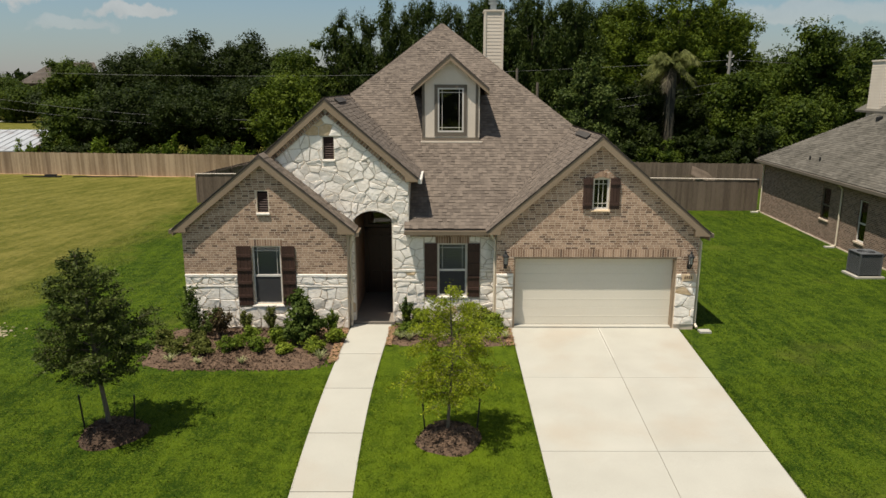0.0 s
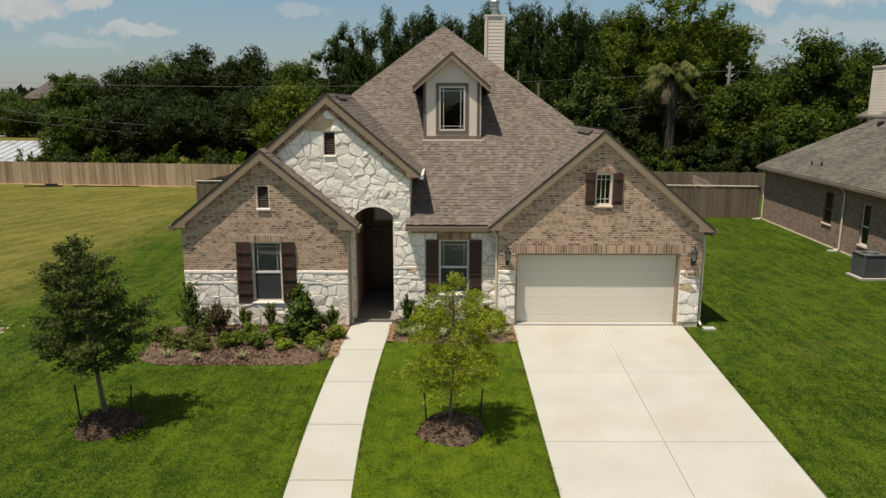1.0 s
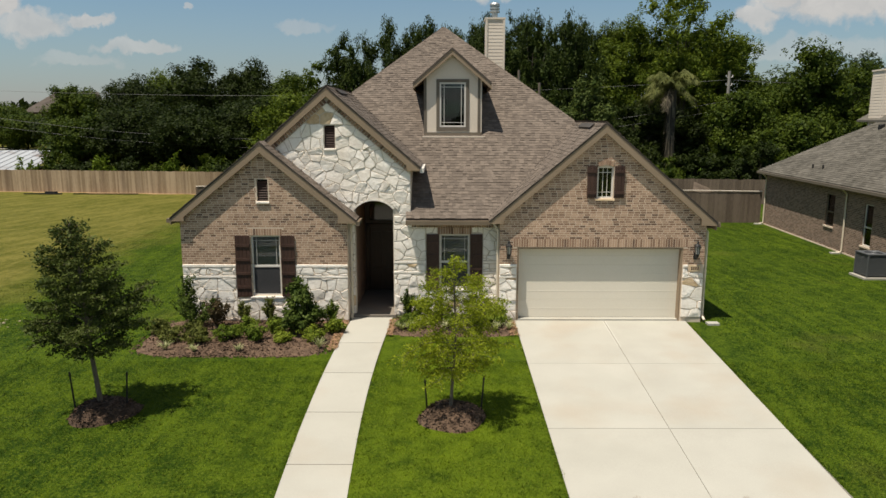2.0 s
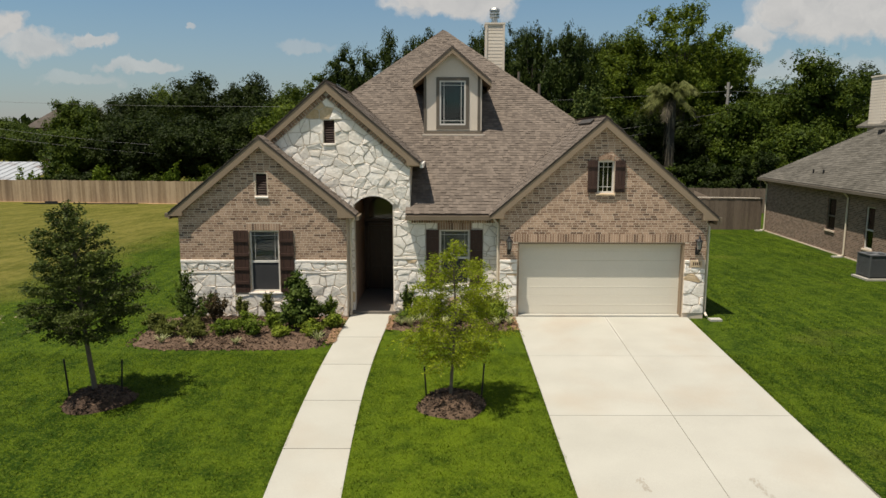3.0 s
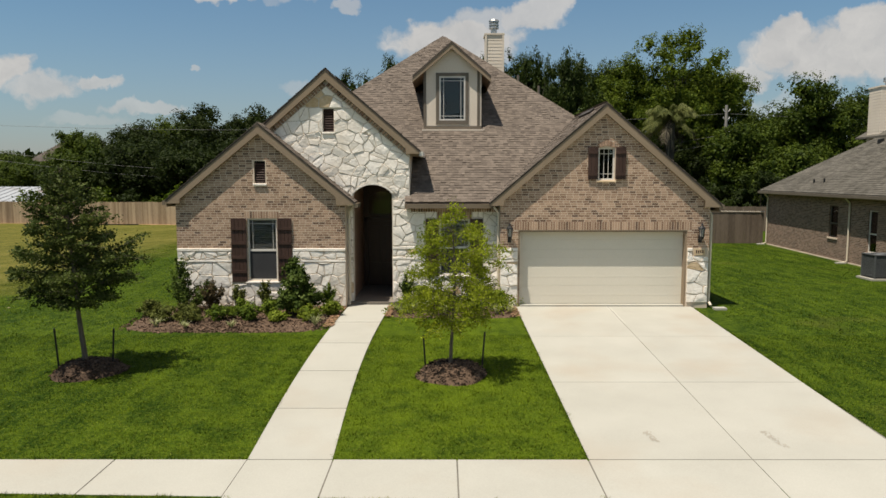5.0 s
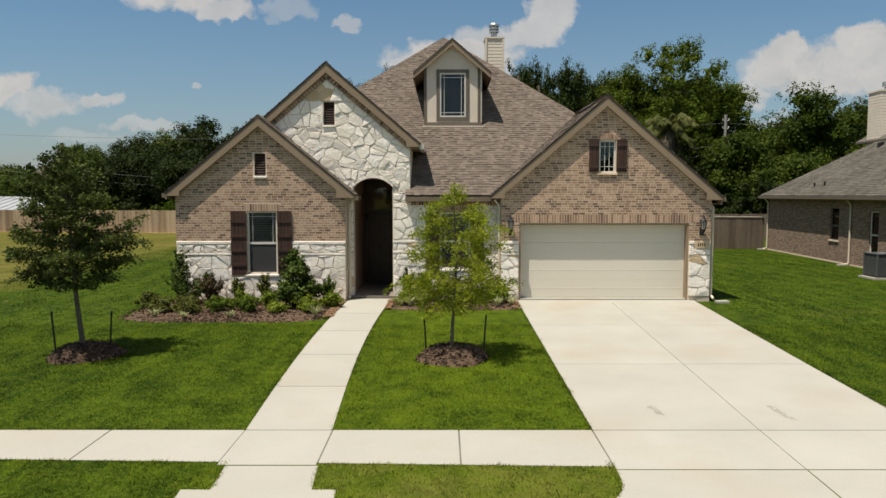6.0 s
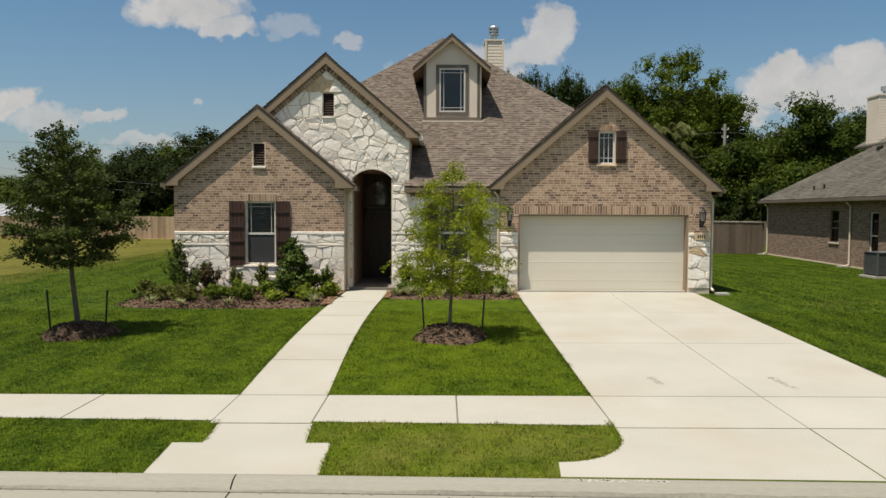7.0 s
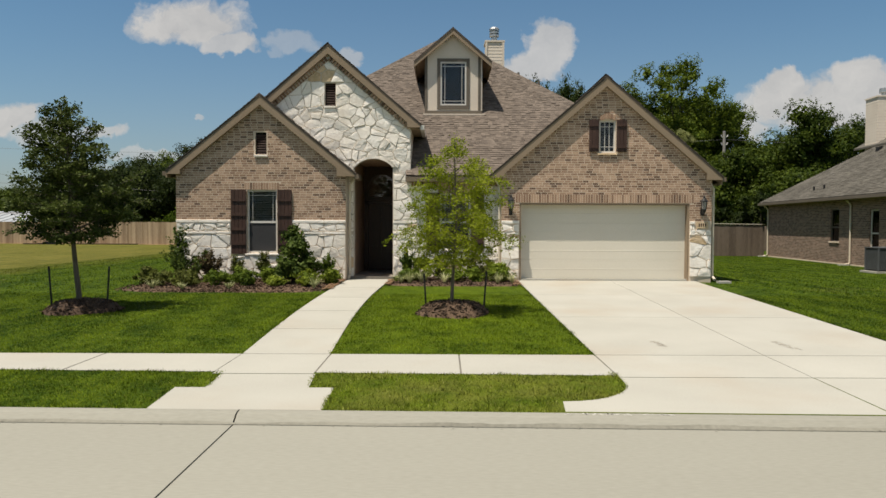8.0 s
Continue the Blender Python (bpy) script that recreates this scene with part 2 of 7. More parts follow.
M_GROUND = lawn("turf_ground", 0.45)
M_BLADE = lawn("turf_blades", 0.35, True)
M_CONC = surface("concrete", (0.338, 0.326, 0.282), (0.42, 0.407, 0.357), 0.85, 60, 0.9, 0.15, 120, pieces=0.3, weight=(1.2, 1.1), stain=(0.345, 0.285, 0.215), stain_amount=0.42)
M_PORCH = surface("porch_concrete", (0.17, 0.145, 0.12), (0.24, 0.21, 0.175), 0.8, 40, 1.2)
M_ROAD = surface("road_concrete", (0.230, 0.222, 0.184), (0.290, 0.281, 0.236), 0.85, 50, 0.35, 0.15, 120, pieces=0.1, stain=(0.215, 0.192, 0.15), stain_amount=0.4, stretch=(0.25, 1, 1))
M_JOINT = surface("joint_filler", (0.075, 0.075, 0.06), (0.14, 0.13, 0.105), 0.95)
M_JOINT_PALE = surface("pale_joint_filler", (0.13, 0.12, 0.10), (0.20, 0.185, 0.155), 0.95)
M_BRICK = surface("tan_brick", (0.21, 0.124, 0.080), (0.49, 0.335, 0.235), 0.9, 38, 0.9, 0.4, 60, pieces=1.0, weight=(1.3, 0.3), odd=((0.15, 0.095, 0.068), 0.10))
M_MORTAR = surface("mortar", (0.56, 0.455, 0.35), (0.66, 0.55, 0.435), 0.95, 50, 2, 0.3, 90)
M_STONE = surface("limestone", (0.77, 0.70, 0.61), (0.93, 0.88, 0.81), 0.9, 14, 2.2, 0.42, 16, pieces=0.35, stain=(0.68, 0.57, 0.43), stain_amount=0.2)
M_STONE_TAN = surface("tan_limestone", (0.50, 0.35, 0.20), (0.68, 0.53, 0.36), 0.9, 14, 3, 0.6, 22, pieces=0.4)
M_STONE_JOINT = surface("stone_mortar", (0.53, 0.465, 0.385), (0.66, 0.59, 0.50), 0.95, 30, 3, 0.4, 60)
M_TRIM = surface("tan_trim_paint", (0.24, 0.178, 0.118), (0.285, 0.215, 0.148), 0.6, 20, 1.0)
M_TRIM_DARK = surface("taupe_trim_paint", (0.12, 0.10, 0.078), (0.16, 0.135, 0.105), 0.6, 20, 1.0)
M_GUTTER = surface("brown_gutter_paint", (0.15, 0.115, 0.08), (0.19, 0.148, 0.105), 0.5)
M_SPOUT = surface("tan_spout_paint", (0.62, 0.54, 0.42), (0.70, 0.61, 0.49), 0.5)
M_SIDING = surface("cream_siding_paint", (0.64, 0.555, 0.455), (0.72, 0.635, 0.53), 0.6, 20, 1.0)
M_SHINGLE = surface("brown_grey_shingle", (0.074, 0.059, 0.048), (0.183, 0.148, 0.120), 0.95, 70, 0.8, 0.5, 160, pieces=0.6, weight=(1.3, 0.45))
M_SHINGLE_DARK = surface("shingle_bed", (0.055, 0.045, 0.038), (0.11, 0.09, 0.075), 0.95, 70, 0.8, 0.5, 160)
M_SHUTTER = surface("dark_brown_shutter_paint", (0.042, 0.022, 0.016), (0.075, 0.040, 0.030), 0.55, 30, 3, 0.2, 60, pieces=0.3, stretch=(1, 1, 0.15))
M_WHITE = surface("white_vinyl", (0.60, 0.57, 0.52), (0.68, 0.65, 0.60), 0.45, 20, 2)
M_GDOOR = surface("almond_garage_paint", (0.64, 0.597, 0.50), (0.69, 0.642, 0.543), 0.5, 20, 0.6)
M_DOOR = surface("dark_stained_wood", (0.035, 0.018, 0.010), (0.07, 0.036, 0.02), 0.4, 30, 3, stretch=(1, 1, 0.1))
# near-black: unlit-room darkness put in the colour; also vents, debris, AC cabinet
M_DARK = surface("near_black", (0.010, 0.0095, 0.009), (0.016, 0.015, 0.014), 0.9)
M_GLASS = glass("window_glass")
M_BLIND = surface("window_blind", (0.40, 0.40, 0.36), (0.48, 0.48, 0.44), 0.6)
M_BLACK = surface("black_metal", (0.012, 0.012, 0.012), (0.02, 0.02, 0.02), 0.45)
M_GALV = surface("galvanised_metal", (0.38, 0.38, 0.37), (0.5, 0.5, 0.49), 0.4, metal=0.8)
M_MULCH = surface("bark_mulch", (0.040, 0.025, 0.016), (0.148, 0.095, 0.062), 0.95, 45, 5, 0.9, 60, pieces=0.9)
M_BARK = surface("bark", (0.085, 0.070, 0.052), (0.175, 0.145, 0.108), 0.95, 40, 6, 0.8, 40, stretch=(1, 1, 0.25))
M_BARK_DARK = surface("dark_bark", (0.035, 0.030, 0.024), (0.08, 0.068, 0.055), 0.95, 20, 3, 0.8, 20, stretch=(1, 1, 0.25))
# dark patches: real stain, plus foliage shadows put into the board colour
M_FENCE = surface("tan_fence_wood", (0.265, 0.188, 0.115), (0.45, 0.34, 0.225), 0.9, 30, 2, 0.3, 40, pieces=0.9, stretch=(1, 1, 0.12), stain=(0.15, 0.10, 0.065), stain_amount=0.7)
M_FENCE_GREY = surface("weathered_fence_wood", (0.105, 0.078, 0.058), (0.20, 0.152, 0.115), 0.9, 30, 2, 0.3, 40, pieces=0.6, stretch=(1, 1, 0.12))
M_NBRICK = brick_texture("neighbour_brick", (0.105, 0.062, 0.043), (0.275, 0.178, 0.13), (0.34, 0.28, 0.225))
M_NSHINGLE = surface("grey_shingle", (0.060, 0.055, 0.044), (0.136, 0.124, 0.104), 0.95, 9, 0.8, 0.4, 30, pieces=0.6)
M_AC = surface("grey_enamel", (0.085, 0.09, 0.095), (0.11, 0.115, 0.12), 0.5)
M_SOIL = surface("tan_soil", (0.24, 0.15, 0.07), (0.38, 0.25, 0.13), 0.95, 12, 1.5, 0.4, 20)
M_SAND = surface("pale_sand", (0.20, 0.175, 0.10), (0.32, 0.275, 0.18), 0.95, 12, 3, pieces=.5)
M_SOIL_RED = surface("orange_soil", (0.17, 0.092, 0.05), (0.34, 0.205, 0.12), 0.95, 12, 3, pieces=.8)
M_VENT = surface("dark_vent_metal", (0.045, 0.039, 0.034), (0.065, 0.057, 0.05), 0.7)
M_DIRT = surface("gutter_dirt", (0.13, 0.125, 0.10), (0.23, 0.22, 0.18), 0.95, 25, 1.2, pieces=0.5)
M_CHIP = surface("pale_chips", (0.42, 0.405, 0.36), (0.52, 0.50, 0.455), 0.9, pieces=0.5)
M_METALROOF = surface("white_metal_roof", (0.28, 0.295, 0.31), (0.40, 0.415, 0.43), 0.5, 8, 0.8, stain=(0.16, 0.11, 0.085), stain_amount=0.9)


def foliage(name, dark, light, leaf=0.25):
    return surface(name, dark, light, 0.6, 3, 0.5, pieces=0.8, leaf=leaf, spec=0.12)


M_OAK_YOUNG = foliage("young_oak_leaves", (0.020, 0.036, 0.007), (0.088, 0.112, 0.025))
M_ELM_YOUNG = foliage("young_elm_leaves", (0.125, 0.168, 0.009), (0.30, 0.345, 0.026), 0.45)
M_LEAF_DARK = foliage("dark_leaves", (0.0095, 0.018, 0.003), (0.034, 0.050, 0.007))
M_LEAF_MID = foliage("mid_leaves", (0.016, 0.034, 0.003), (0.078, 0.108, 0.010))
M_LEAF_BRIGHT = foliage("bright_leaves", (0.029, 0.054, 0.004), (0.122, 0.160, 0.014), 0.3)
M_CONIFER = foliage("conifer_needles", (0.011, 0.024, 0.004), (0.048, 0.068, 0.010), 0.2)
M_MAGNOLIA = surface("magnolia_leaves", (0.022, 0.040, 0.007), (0.095, 0.125, 0.028), 0.6, 3, 0.5, pieces=1.1, leaf=0.2, spec=0.12)
M_SAPLING = foliage("sapling_leaves", (0.045, 0.085, 0.006), (0.15, 0.205, 0.02), 0.35)
M_SHRUB = foliage("shrub_leaves", (0.048, 0.085, 0.009), (0.17, 0.225, 0.025))
M_SHRUB_DARK = foliage("dark_shrub_leaves", (0.028, 0.053, 0.008), (0.105, 0.145, 0.028))
M_SHRUB_OLIVE = foliage("olive_shrub_leaves", (0.050, 0.062, 0.012), (0.15, 0.165, 0.038))
M_SHRUB_LIME = foliage("lime_shrub_leaves", (0.09, 0.13, 0.012), (0.25, 0.30, 0.035))
M_SHRUB_RED = foliage("bronze_shrub_leaves", (0.035, 0.030, 0.014), (0.12, 0.085, 0.04))
M_TUFT = foliage("striped_grass_leaves", (0.20, 0.24, 0.08), (0.52, 0.51, 0.29))
M_PALM = foliage("palm_leaves", (0.055, 0.07, 0.017), (0.175, 0.185, 0.058))
M_PALM_DRY = foliage("dry_palm_leaves", (0.085, 0.07, 0.048), (0.20, 0.17, 0.12), 0.2)


# ---- building helpers ----
rng = np.random.default_rng(7)


def mesh_of(name, verts, faces, material=None, smooth=False):
    me = bpy.data.meshes.new(name)
    me.from_pydata([tuple(map(float, v)) for v in verts], [], faces)
    me.update()
    if material:
        me.materials.append(material)
    if smooth:
        me.polygons.foreach_set("use_smooth", [True] * len(me.polygons))
    return me


def tri_mesh(name, verts, per, material):
    """Mesh of many separate faces, `per` corners each, from one array of points."""
    verts = np.asarray(verts, dtype=np.float32).reshape(-1, 3)
    n = len(verts) // per
    me = bpy.data.meshes.new(name)
    me.vertices.add(len(verts)), me.loops.add(len(verts)), me.polygons.add(n)
    me.vertices.foreach_set("co", verts.ravel())
    me.loops.foreach_set("vertex_index", np.arange(len(verts), dtype=np.int32))
    me.polygons.foreach_set("loop_start", np.arange(0, len(verts), per, dtype=np.int32))
    me.update(calc_edges=True)
    me.materials.append(material)
    return me


def thing(name, label, category, at=(0, 0, 0), group="", kind=""):
    ob = new(name)
    ob.location = at
    return tagged(ob, label, category, group, kind)


def part(name, geometry, material, parent, label="", kind=""):
    """One mesh object under a thing or a part. geometry: a Geo, a bmesh or a mesh."""
    if isinstance(geometry, Geo):
        me = mesh_of(name, geometry.v, geometry.f)
    elif isinstance(geometry, bmesh.types.BMesh):
        me = bpy.data.meshes.new(name)
        geometry.to_mesh(me)
        geometry.free()
    else:
        me = geometry
    if material and not me.materials:
        me.materials.append(material)
    ob = new(name, me)
    ob.parent = parent
    return tagged(ob, label, kind=kind)


class Geo:
    """Vertices and faces in the making."""

    def __init__(self):
        self.v, self.f = [], []

    def box(self, x0, x1, y0, y1, z0, z1):
        b = len(self.v)
        self.v += [(x0, y0, z0), (x1, y0, z0), (x1, y1, z0), (x0, y1, z0), (x0, y0, z1), (x1, y0, z1), (x1, y1, z1), (x0, y1, z1)]
        self.f += [[b + i for i in q] for q in ((3, 2, 1, 0), (4, 5, 6, 7), (0, 1, 5, 4), (1, 2, 6, 5), (2, 3, 7, 6), (3, 0, 4, 7))]
        return self

    def prism(self, ring, shift):
        """A flat ring of points pushed along shift."""
        b, n = len(self.v), len(ring)
        self.v += [tuple(p) for p in ring] + [tuple(a + s for a, s in zip(p, shift)) for p in ring]
        self.f += [[b + i for i in range(n)][::-1], [b + n + i for i in range(n)]]
        self.f += [[b + i, b + (i + 1) % n, b + n + (i + 1) % n, b + n + i] for i in range(n)]
        return self

    def tube(self, pts, radii, sides=7):
        """A bent tapered tube through the points."""
        pts = [Vector(p) for p in pts]
        b = len(self.v)
        for i, p in enumerate(pts):
            d = (pts[min(i + 1, len(pts) - 1)] - pts[max(i - 1, 0)]).normalized()
            s = d.cross(Vector((0.31, 0.95, 0.07))).normalized()
            u = s.cross(d)
            for k in range(sides):
                a = 2 * math.pi * k / sides
                self.v.append(tuple(p + (s * math.cos(a) + u * math.sin(a)) * radii[i]))
        for i in range(len(pts) - 1):
            for k in range(sides):
                j = (k + 1) % sides
                self.f.append([b + i * sides + k, b + i * sides + j, b + (i + 1) * sides + j, b + (i + 1) * sides + k])
        self.f.append([b + k for k in range(sides)][::-1])
        self.f.append([b + (len(pts) - 1) * sides + k for k in range(sides)])
        return self


def panel(outline, holes, y0, y1):
    """An upright wall across x, of (x, z) points, from y0 to y1, with openings that go through."""
    bm = bmesh.new()
    for ring in [outline, *holes]:
        vs = [bm.verts.new((x, y0, z)) for x, z in ring]
        for a, c in zip(vs, vs[1:] + vs[:1]):
            bm.edges.new((a, c))
    bmesh.ops.triangle_fill(bm, edges=bm.edges[:], use_beauty=True)
    r = bmesh.ops.extrude_face_region(bm, geom=bm.faces[:])
    bmesh.ops.translate(bm, verts=[g for g in r["geom"] if isinstance(g, bmesh.types.BMVert)], vec=(0, y1 - y0, 0))
    bmesh.ops.recalc_face_normals(bm, faces=bm.faces[:])
    return bm


def rect(x0, x1, z0, z1):
    return [(x0, z0), (x1, z0), (x1, z1), (x0, z1)]


def clip(poly, a, b, c):
    """The part of a convex polygon where a x + b z <= c."""
    out = []
    for p, q in zip(poly, poly[1:] + poly[:1]):
        dp, dq = a * p[0] + b * p[1] - c, a * q[0] + b * q[1] - c
        if dp <= 0:
            out.append(p)
        if dp * dq < 0:
            k = dp / (dp - dq)
            out.append((p[0] + k * (q[0] - p[0]), p[1] + k * (q[1] - p[1])))
    return out


def smooth(a, b, x):
    t = np.clip((np.asarray(x, dtype=float) - a) / (b - a), 0, 1)
    return t * t * (3 - 2 * t)


def ground_z(x, y):
    """Height of the lawn."""
    x, y = np.asarray(x, dtype=float), np.asarray(y, dtype=float)
    z = -0.06 - 0.14 * np.clip(-y / 10.8, 0, 1)
    return z - 0.15 * smooth(9, 15, x) * smooth(-8, 0, y)


# ---- ground, road, paving ----
KERB_BACK, ROAD_EDGE, ROAD_FAR = -13.65, -13.88, -22.6


def askew(x):
    """Sideways drift of the street, which is not quite parallel to the house."""
    return -0.025 * np.clip(x, -12, 12)


def pave_low(x):
    """Street-side edge of the pavement."""
    return -11.98 - 0.03 * np.clip(x, -14, 8)


def make_ground():
    xs = np.concatenate([[-2500, -900, -300, -120], np.arange(-60, 60.1, 1.5), [120, 300, 900, 2500]])
    ys = np.concatenate([[-2500, -600, -120, -60, -30], [ROAD_FAR - .3, ROAD_FAR - .25, ROAD_EDGE + .1, KERB_BACK + .02], np.sort(np.append(np.arange(-13, 60.1, 1.5), -10.8)), [120, 300, 900, 2500]])
    X, Y = np.meshgrid(xs, ys)
    Z = ground_z(X, Y)
    Z = np.where((Y < KERB_BACK) & (Y > ROAD_FAR - .28), -0.55, Z)
    Y = np.where((Y < -12.5) & (Y > -40), Y + askew(X), Y)
    n, m = len(xs), len(ys)
    v = np.stack([X.ravel(), Y.ravel(), Z.ravel()], 1)
    f = [[j * n + i, j * n + i + 1, (j + 1) * n + i + 1, (j + 1) * n + i] for j in range(m - 1) for i in range(n - 1)]
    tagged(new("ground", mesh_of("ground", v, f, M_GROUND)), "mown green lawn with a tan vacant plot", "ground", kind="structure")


def slab(g, ring, top, thick=0.1):
    """Paving slab: ring of (x, y), tops given by a function."""
    b, n = len(g.v), len(ring)
    g.v += [(x, y, top(x, y)) for x, y in ring] + [(x, y, top(x, y) - thick) for x, y in ring]
    g.f += [[b + i for i in range(n)], [b + n + i for i in range(n)][::-1]]
    g.f += [[b + (i + 1) % n, b + i, b + n + i, b + n + (i + 1) % n] for i in range(n)]


def pave_z(x, y):
    return float(-0.025 - 0.165 * np.clip(-y / 10.8, 0, 1) - 0.01 * np.clip((-10.8 - y) / 2.85, 0, 1))


def bed(rows):
    """Dark filler just below the slabs: rows of (y, left x, right x)."""
    v, f = [], []
    for k, (y, a, b) in enumerate(rows):
        v += [(a, y, pave_z(a, y) - .007), (b, y, pave_z(b, y) - .007)]
        if k:
            f.append([2 * k - 2, 2 * k - 1, 2 * k + 1, 2 * k])
    return v, f


def make_paving():
    j = 0.011
    # road: long slabs with joints across
    road = tagged(new("road", mesh_of("road", *(lambda g: (g.v, g.f))(Geo().box(-260, 260, ROAD_FAR - .9, ROAD_EDGE + .35, -0.6, -0.30)), M_JOINT)), "pale concrete residential street with dark joints", "road", kind="structure")
    cross = [-260, -120, -60, -29.4, -20.2, -12, -11.05, -1.845, 7.2, 12, 16.3, 25.5, 60, 120, 260]
    for a, b in zip(cross, cross[1:]):
        for c, d in ((ROAD_EDGE, -18.2), (-18.2, ROAD_FAR)):
            g = Geo()
            slab(g, [(a + .008, d + .01 + askew(a)), (b - .008, d + .01 + askew(b)), (b - .008, c - .005 + askew(b)), (a + .008, c - .005 + askew(a))], lambda x, y: -0.28, 0.1)
            part("slab", g, M_ROAD, road)
    r = np.random.default_rng(77)
    n = 220
    gx = r.uniform(-12, 12, n)
    drift = .5 + .5 * np.sin(gx * 1.7) * np.sin(gx * .63 + 1)
    gx, drift = gx[r.uniform(0, 1, n) < .25 + drift], None
    gy = ROAD_EDGE - .012 + np.abs(r.normal(0, .022, len(gx))) * r.choice((-1, 1), len(gx), p=(.6, .4))
    flakes("gutter_litter", gx, gy + askew(gx), np.where(gy > ROAD_EDGE, -.2715, -.2775) + r.uniform(0, .004, len(gx)), .007, M_DIRT, road, 78)
    # kerb, rolled section, both sides
    kerb = tagged(new("kerb", mesh_of("kerb", *(lambda g: (g.v, g.f))(Geo().box(-260, 260, ROAD_EDGE + .01, KERB_BACK - .01, -0.59, -0.32)), M_JOINT)), "rolled pale concrete kerb along the street", "kerb", kind="structure")
    for a, b in zip(cross, cross[1:]):
        prof = [(KERB_BACK - .004, -0.197), (KERB_BACK - .07, -0.198), (KERB_BACK - .12, -0.212), (KERB_BACK - .18, -0.25), (ROAD_EDGE + .012, -0.277), (ROAD_EDGE + .003, -0.279), (ROAD_EDGE + .003, -0.5), (KERB_BACK - .004, -0.5)]
        g = Geo().prism([(a + .008, y + askew(a), z) for y, z in prof], (b - a - .016, askew(b) - askew(a), 0))
        part("kerb_stone", g, M_ROAD, kerb)
        mirror = [(ROAD_FAR + ROAD_EDGE - y - .03, z) for y, z in prof]
        part("kerb_stone", Geo().prism([(a + .008, y + askew(a), z) for y, z in mirror], (b - a - .016, askew(b) - askew(a), 0)), M_ROAD, kerb)
    n = 70
    cx, cy = r.uniform(1.15, 2.2, n), r.uniform(KERB_BACK - .068, KERB_BACK - .015, n)
    flakes("paint_chips", cx, cy + askew(cx), np.full(n, -.1964), .012, M_CHIP, kerb, 79)
    g = Geo()  # silt washed up along the foot of the kerb
    xs = np.arange(-11, 7.1, .12)
    for k, x in enumerate(xs):
        w = .038 + .008 * math.sin(x * .9) + .005 * math.sin(x * 5.3 + 1) + r.uniform(-.006, .006)
        edge = ROAD_EDGE + float(askew(x))
        g.v += [(x, edge + .004, -.2755), (x, edge + w, float(np.interp(w, [.012, .05, .11], [-.2735, -.2465, -.2085])))]
        if k:
            g.f.append([2 * k - 2, 2 * k, 2 * k + 1, 2 * k - 1])
    part("silt", g, M_DIRT, kerb, "grey silt along the kerb foot")
    # pavement along the street
    side = tagged(new("pavement", mesh_of("pavement", [(x, y, pave_z(x, y) - .005) for x in (-80, -14, 2.16) for y in (float(pave_low(x)) + .03, -10.80)], [[0, 2, 3, 1], [2, 4, 5, 3]], M_JOINT_PALE)), "pale concrete pavement slabs beside the lawn", "pavement", kind="structure")
    xs = [-80, -60, -40] + [-31.5 + 1.8 * i for i in range(15)] + [-4.47, -2.63]
    for a, b in list(zip(xs, xs[1:])) + [(-1.44, 0.28), (0.28, 2.098)]:
        g = Geo()
        slab(g, [(a + j, float(pave_low(a))), (b - j, float(pave_low(b))), (b - j, -10.77), (a + j, -10.77)], pave_z)
        part("slab", g, M_CONC, side)
    # front walk: gently bowed strip, then a widened apron at the kerb
    walk_ob = tagged(new("front_walk", mesh_of("front_walk", *bed([(-13.6, -2.46, -1.45), (-10.8, -2.56, -1.5), (-8, -2.7, -1.64), (-5, -2.74, -1.66), (-2, -2.7, -1.6), (0, -2.62, -1.56), (.3, -2.6, -1.55)]), M_JOINT_PALE)), "pale concrete front walk curving to the porch", "path", kind="structure")

    def walk_edges(y):
        bow = -0.16 * math.sin(math.pi * min(max((y + 10.77) / 11.2, 0), 1))
        w = 0.04 * min(max((y + 6) / 6, 0), 1)
        return -2.63 + bow * 1.0 - w, -1.45 + bow * 1.05 - w * 0.2

    rows = [0.33, -2.05, -4.25, -6.48, -8.68, -10.77, -12.01]
    for hi, lo in zip(rows, rows[1:]):
        steps = [hi - j - (hi - lo - 2 * j) * k / 6 for k in range(7)]
        ring = [(walk_edges(y)[0], y) for y in steps] + [(walk_edges(y)[1], y) for y in reversed(steps)]
        g = Geo()
        slab(g, ring[::-1], pave_z)
        part("slab", g, M_CONC, walk_ob)
    g = Geo()
    slab(g, [(-2.52, -12.03), (-2.48, -12.70), (-2.80, -12.70), (-2.74, -13.58), (-1.07, -13.61), (-1.10, -12.70), (-1.37, -12.70), (-1.42, -12.03)], pave_z)
    part("apron", g, M_CONC, walk_ob)
    # driveway: two lanes of slabs, flared at the kerb
    drive = tagged(new("driveway", mesh_of("driveway", *bed([(-13.70, 1.25, 7.3), (-13.6, 1.25, 7.3), (-13.2, 2.2, 6.55), (-10.8, 2.2, 6.7), (0, 2.25, 7.2)]), M_JOINT_PALE)), "wide pale concrete driveway with tyre marks", "driveway", kind="structure")

    def right_edge(y):
        return 7.29 + 0.06 * y

    def mid_line(y):
        return 4.86 + 0.044 * y

    rows = [0.02, -3.6, -7.22, -10.77, -12.14]
    for hi, lo in zip(rows, rows[1:]):
        jj = 0.004 if lo == -3.6 or hi == -3.6 else j
        for lane in (0, 1):
            a = (lambda y: 2.2 + 0.008 * y) if lane == 0 else (lambda y: mid_line(y) + 0.006)
            b = (lambda y: mid_line(y) - 0.006) if lane == 0 else right_edge
            g = Geo()
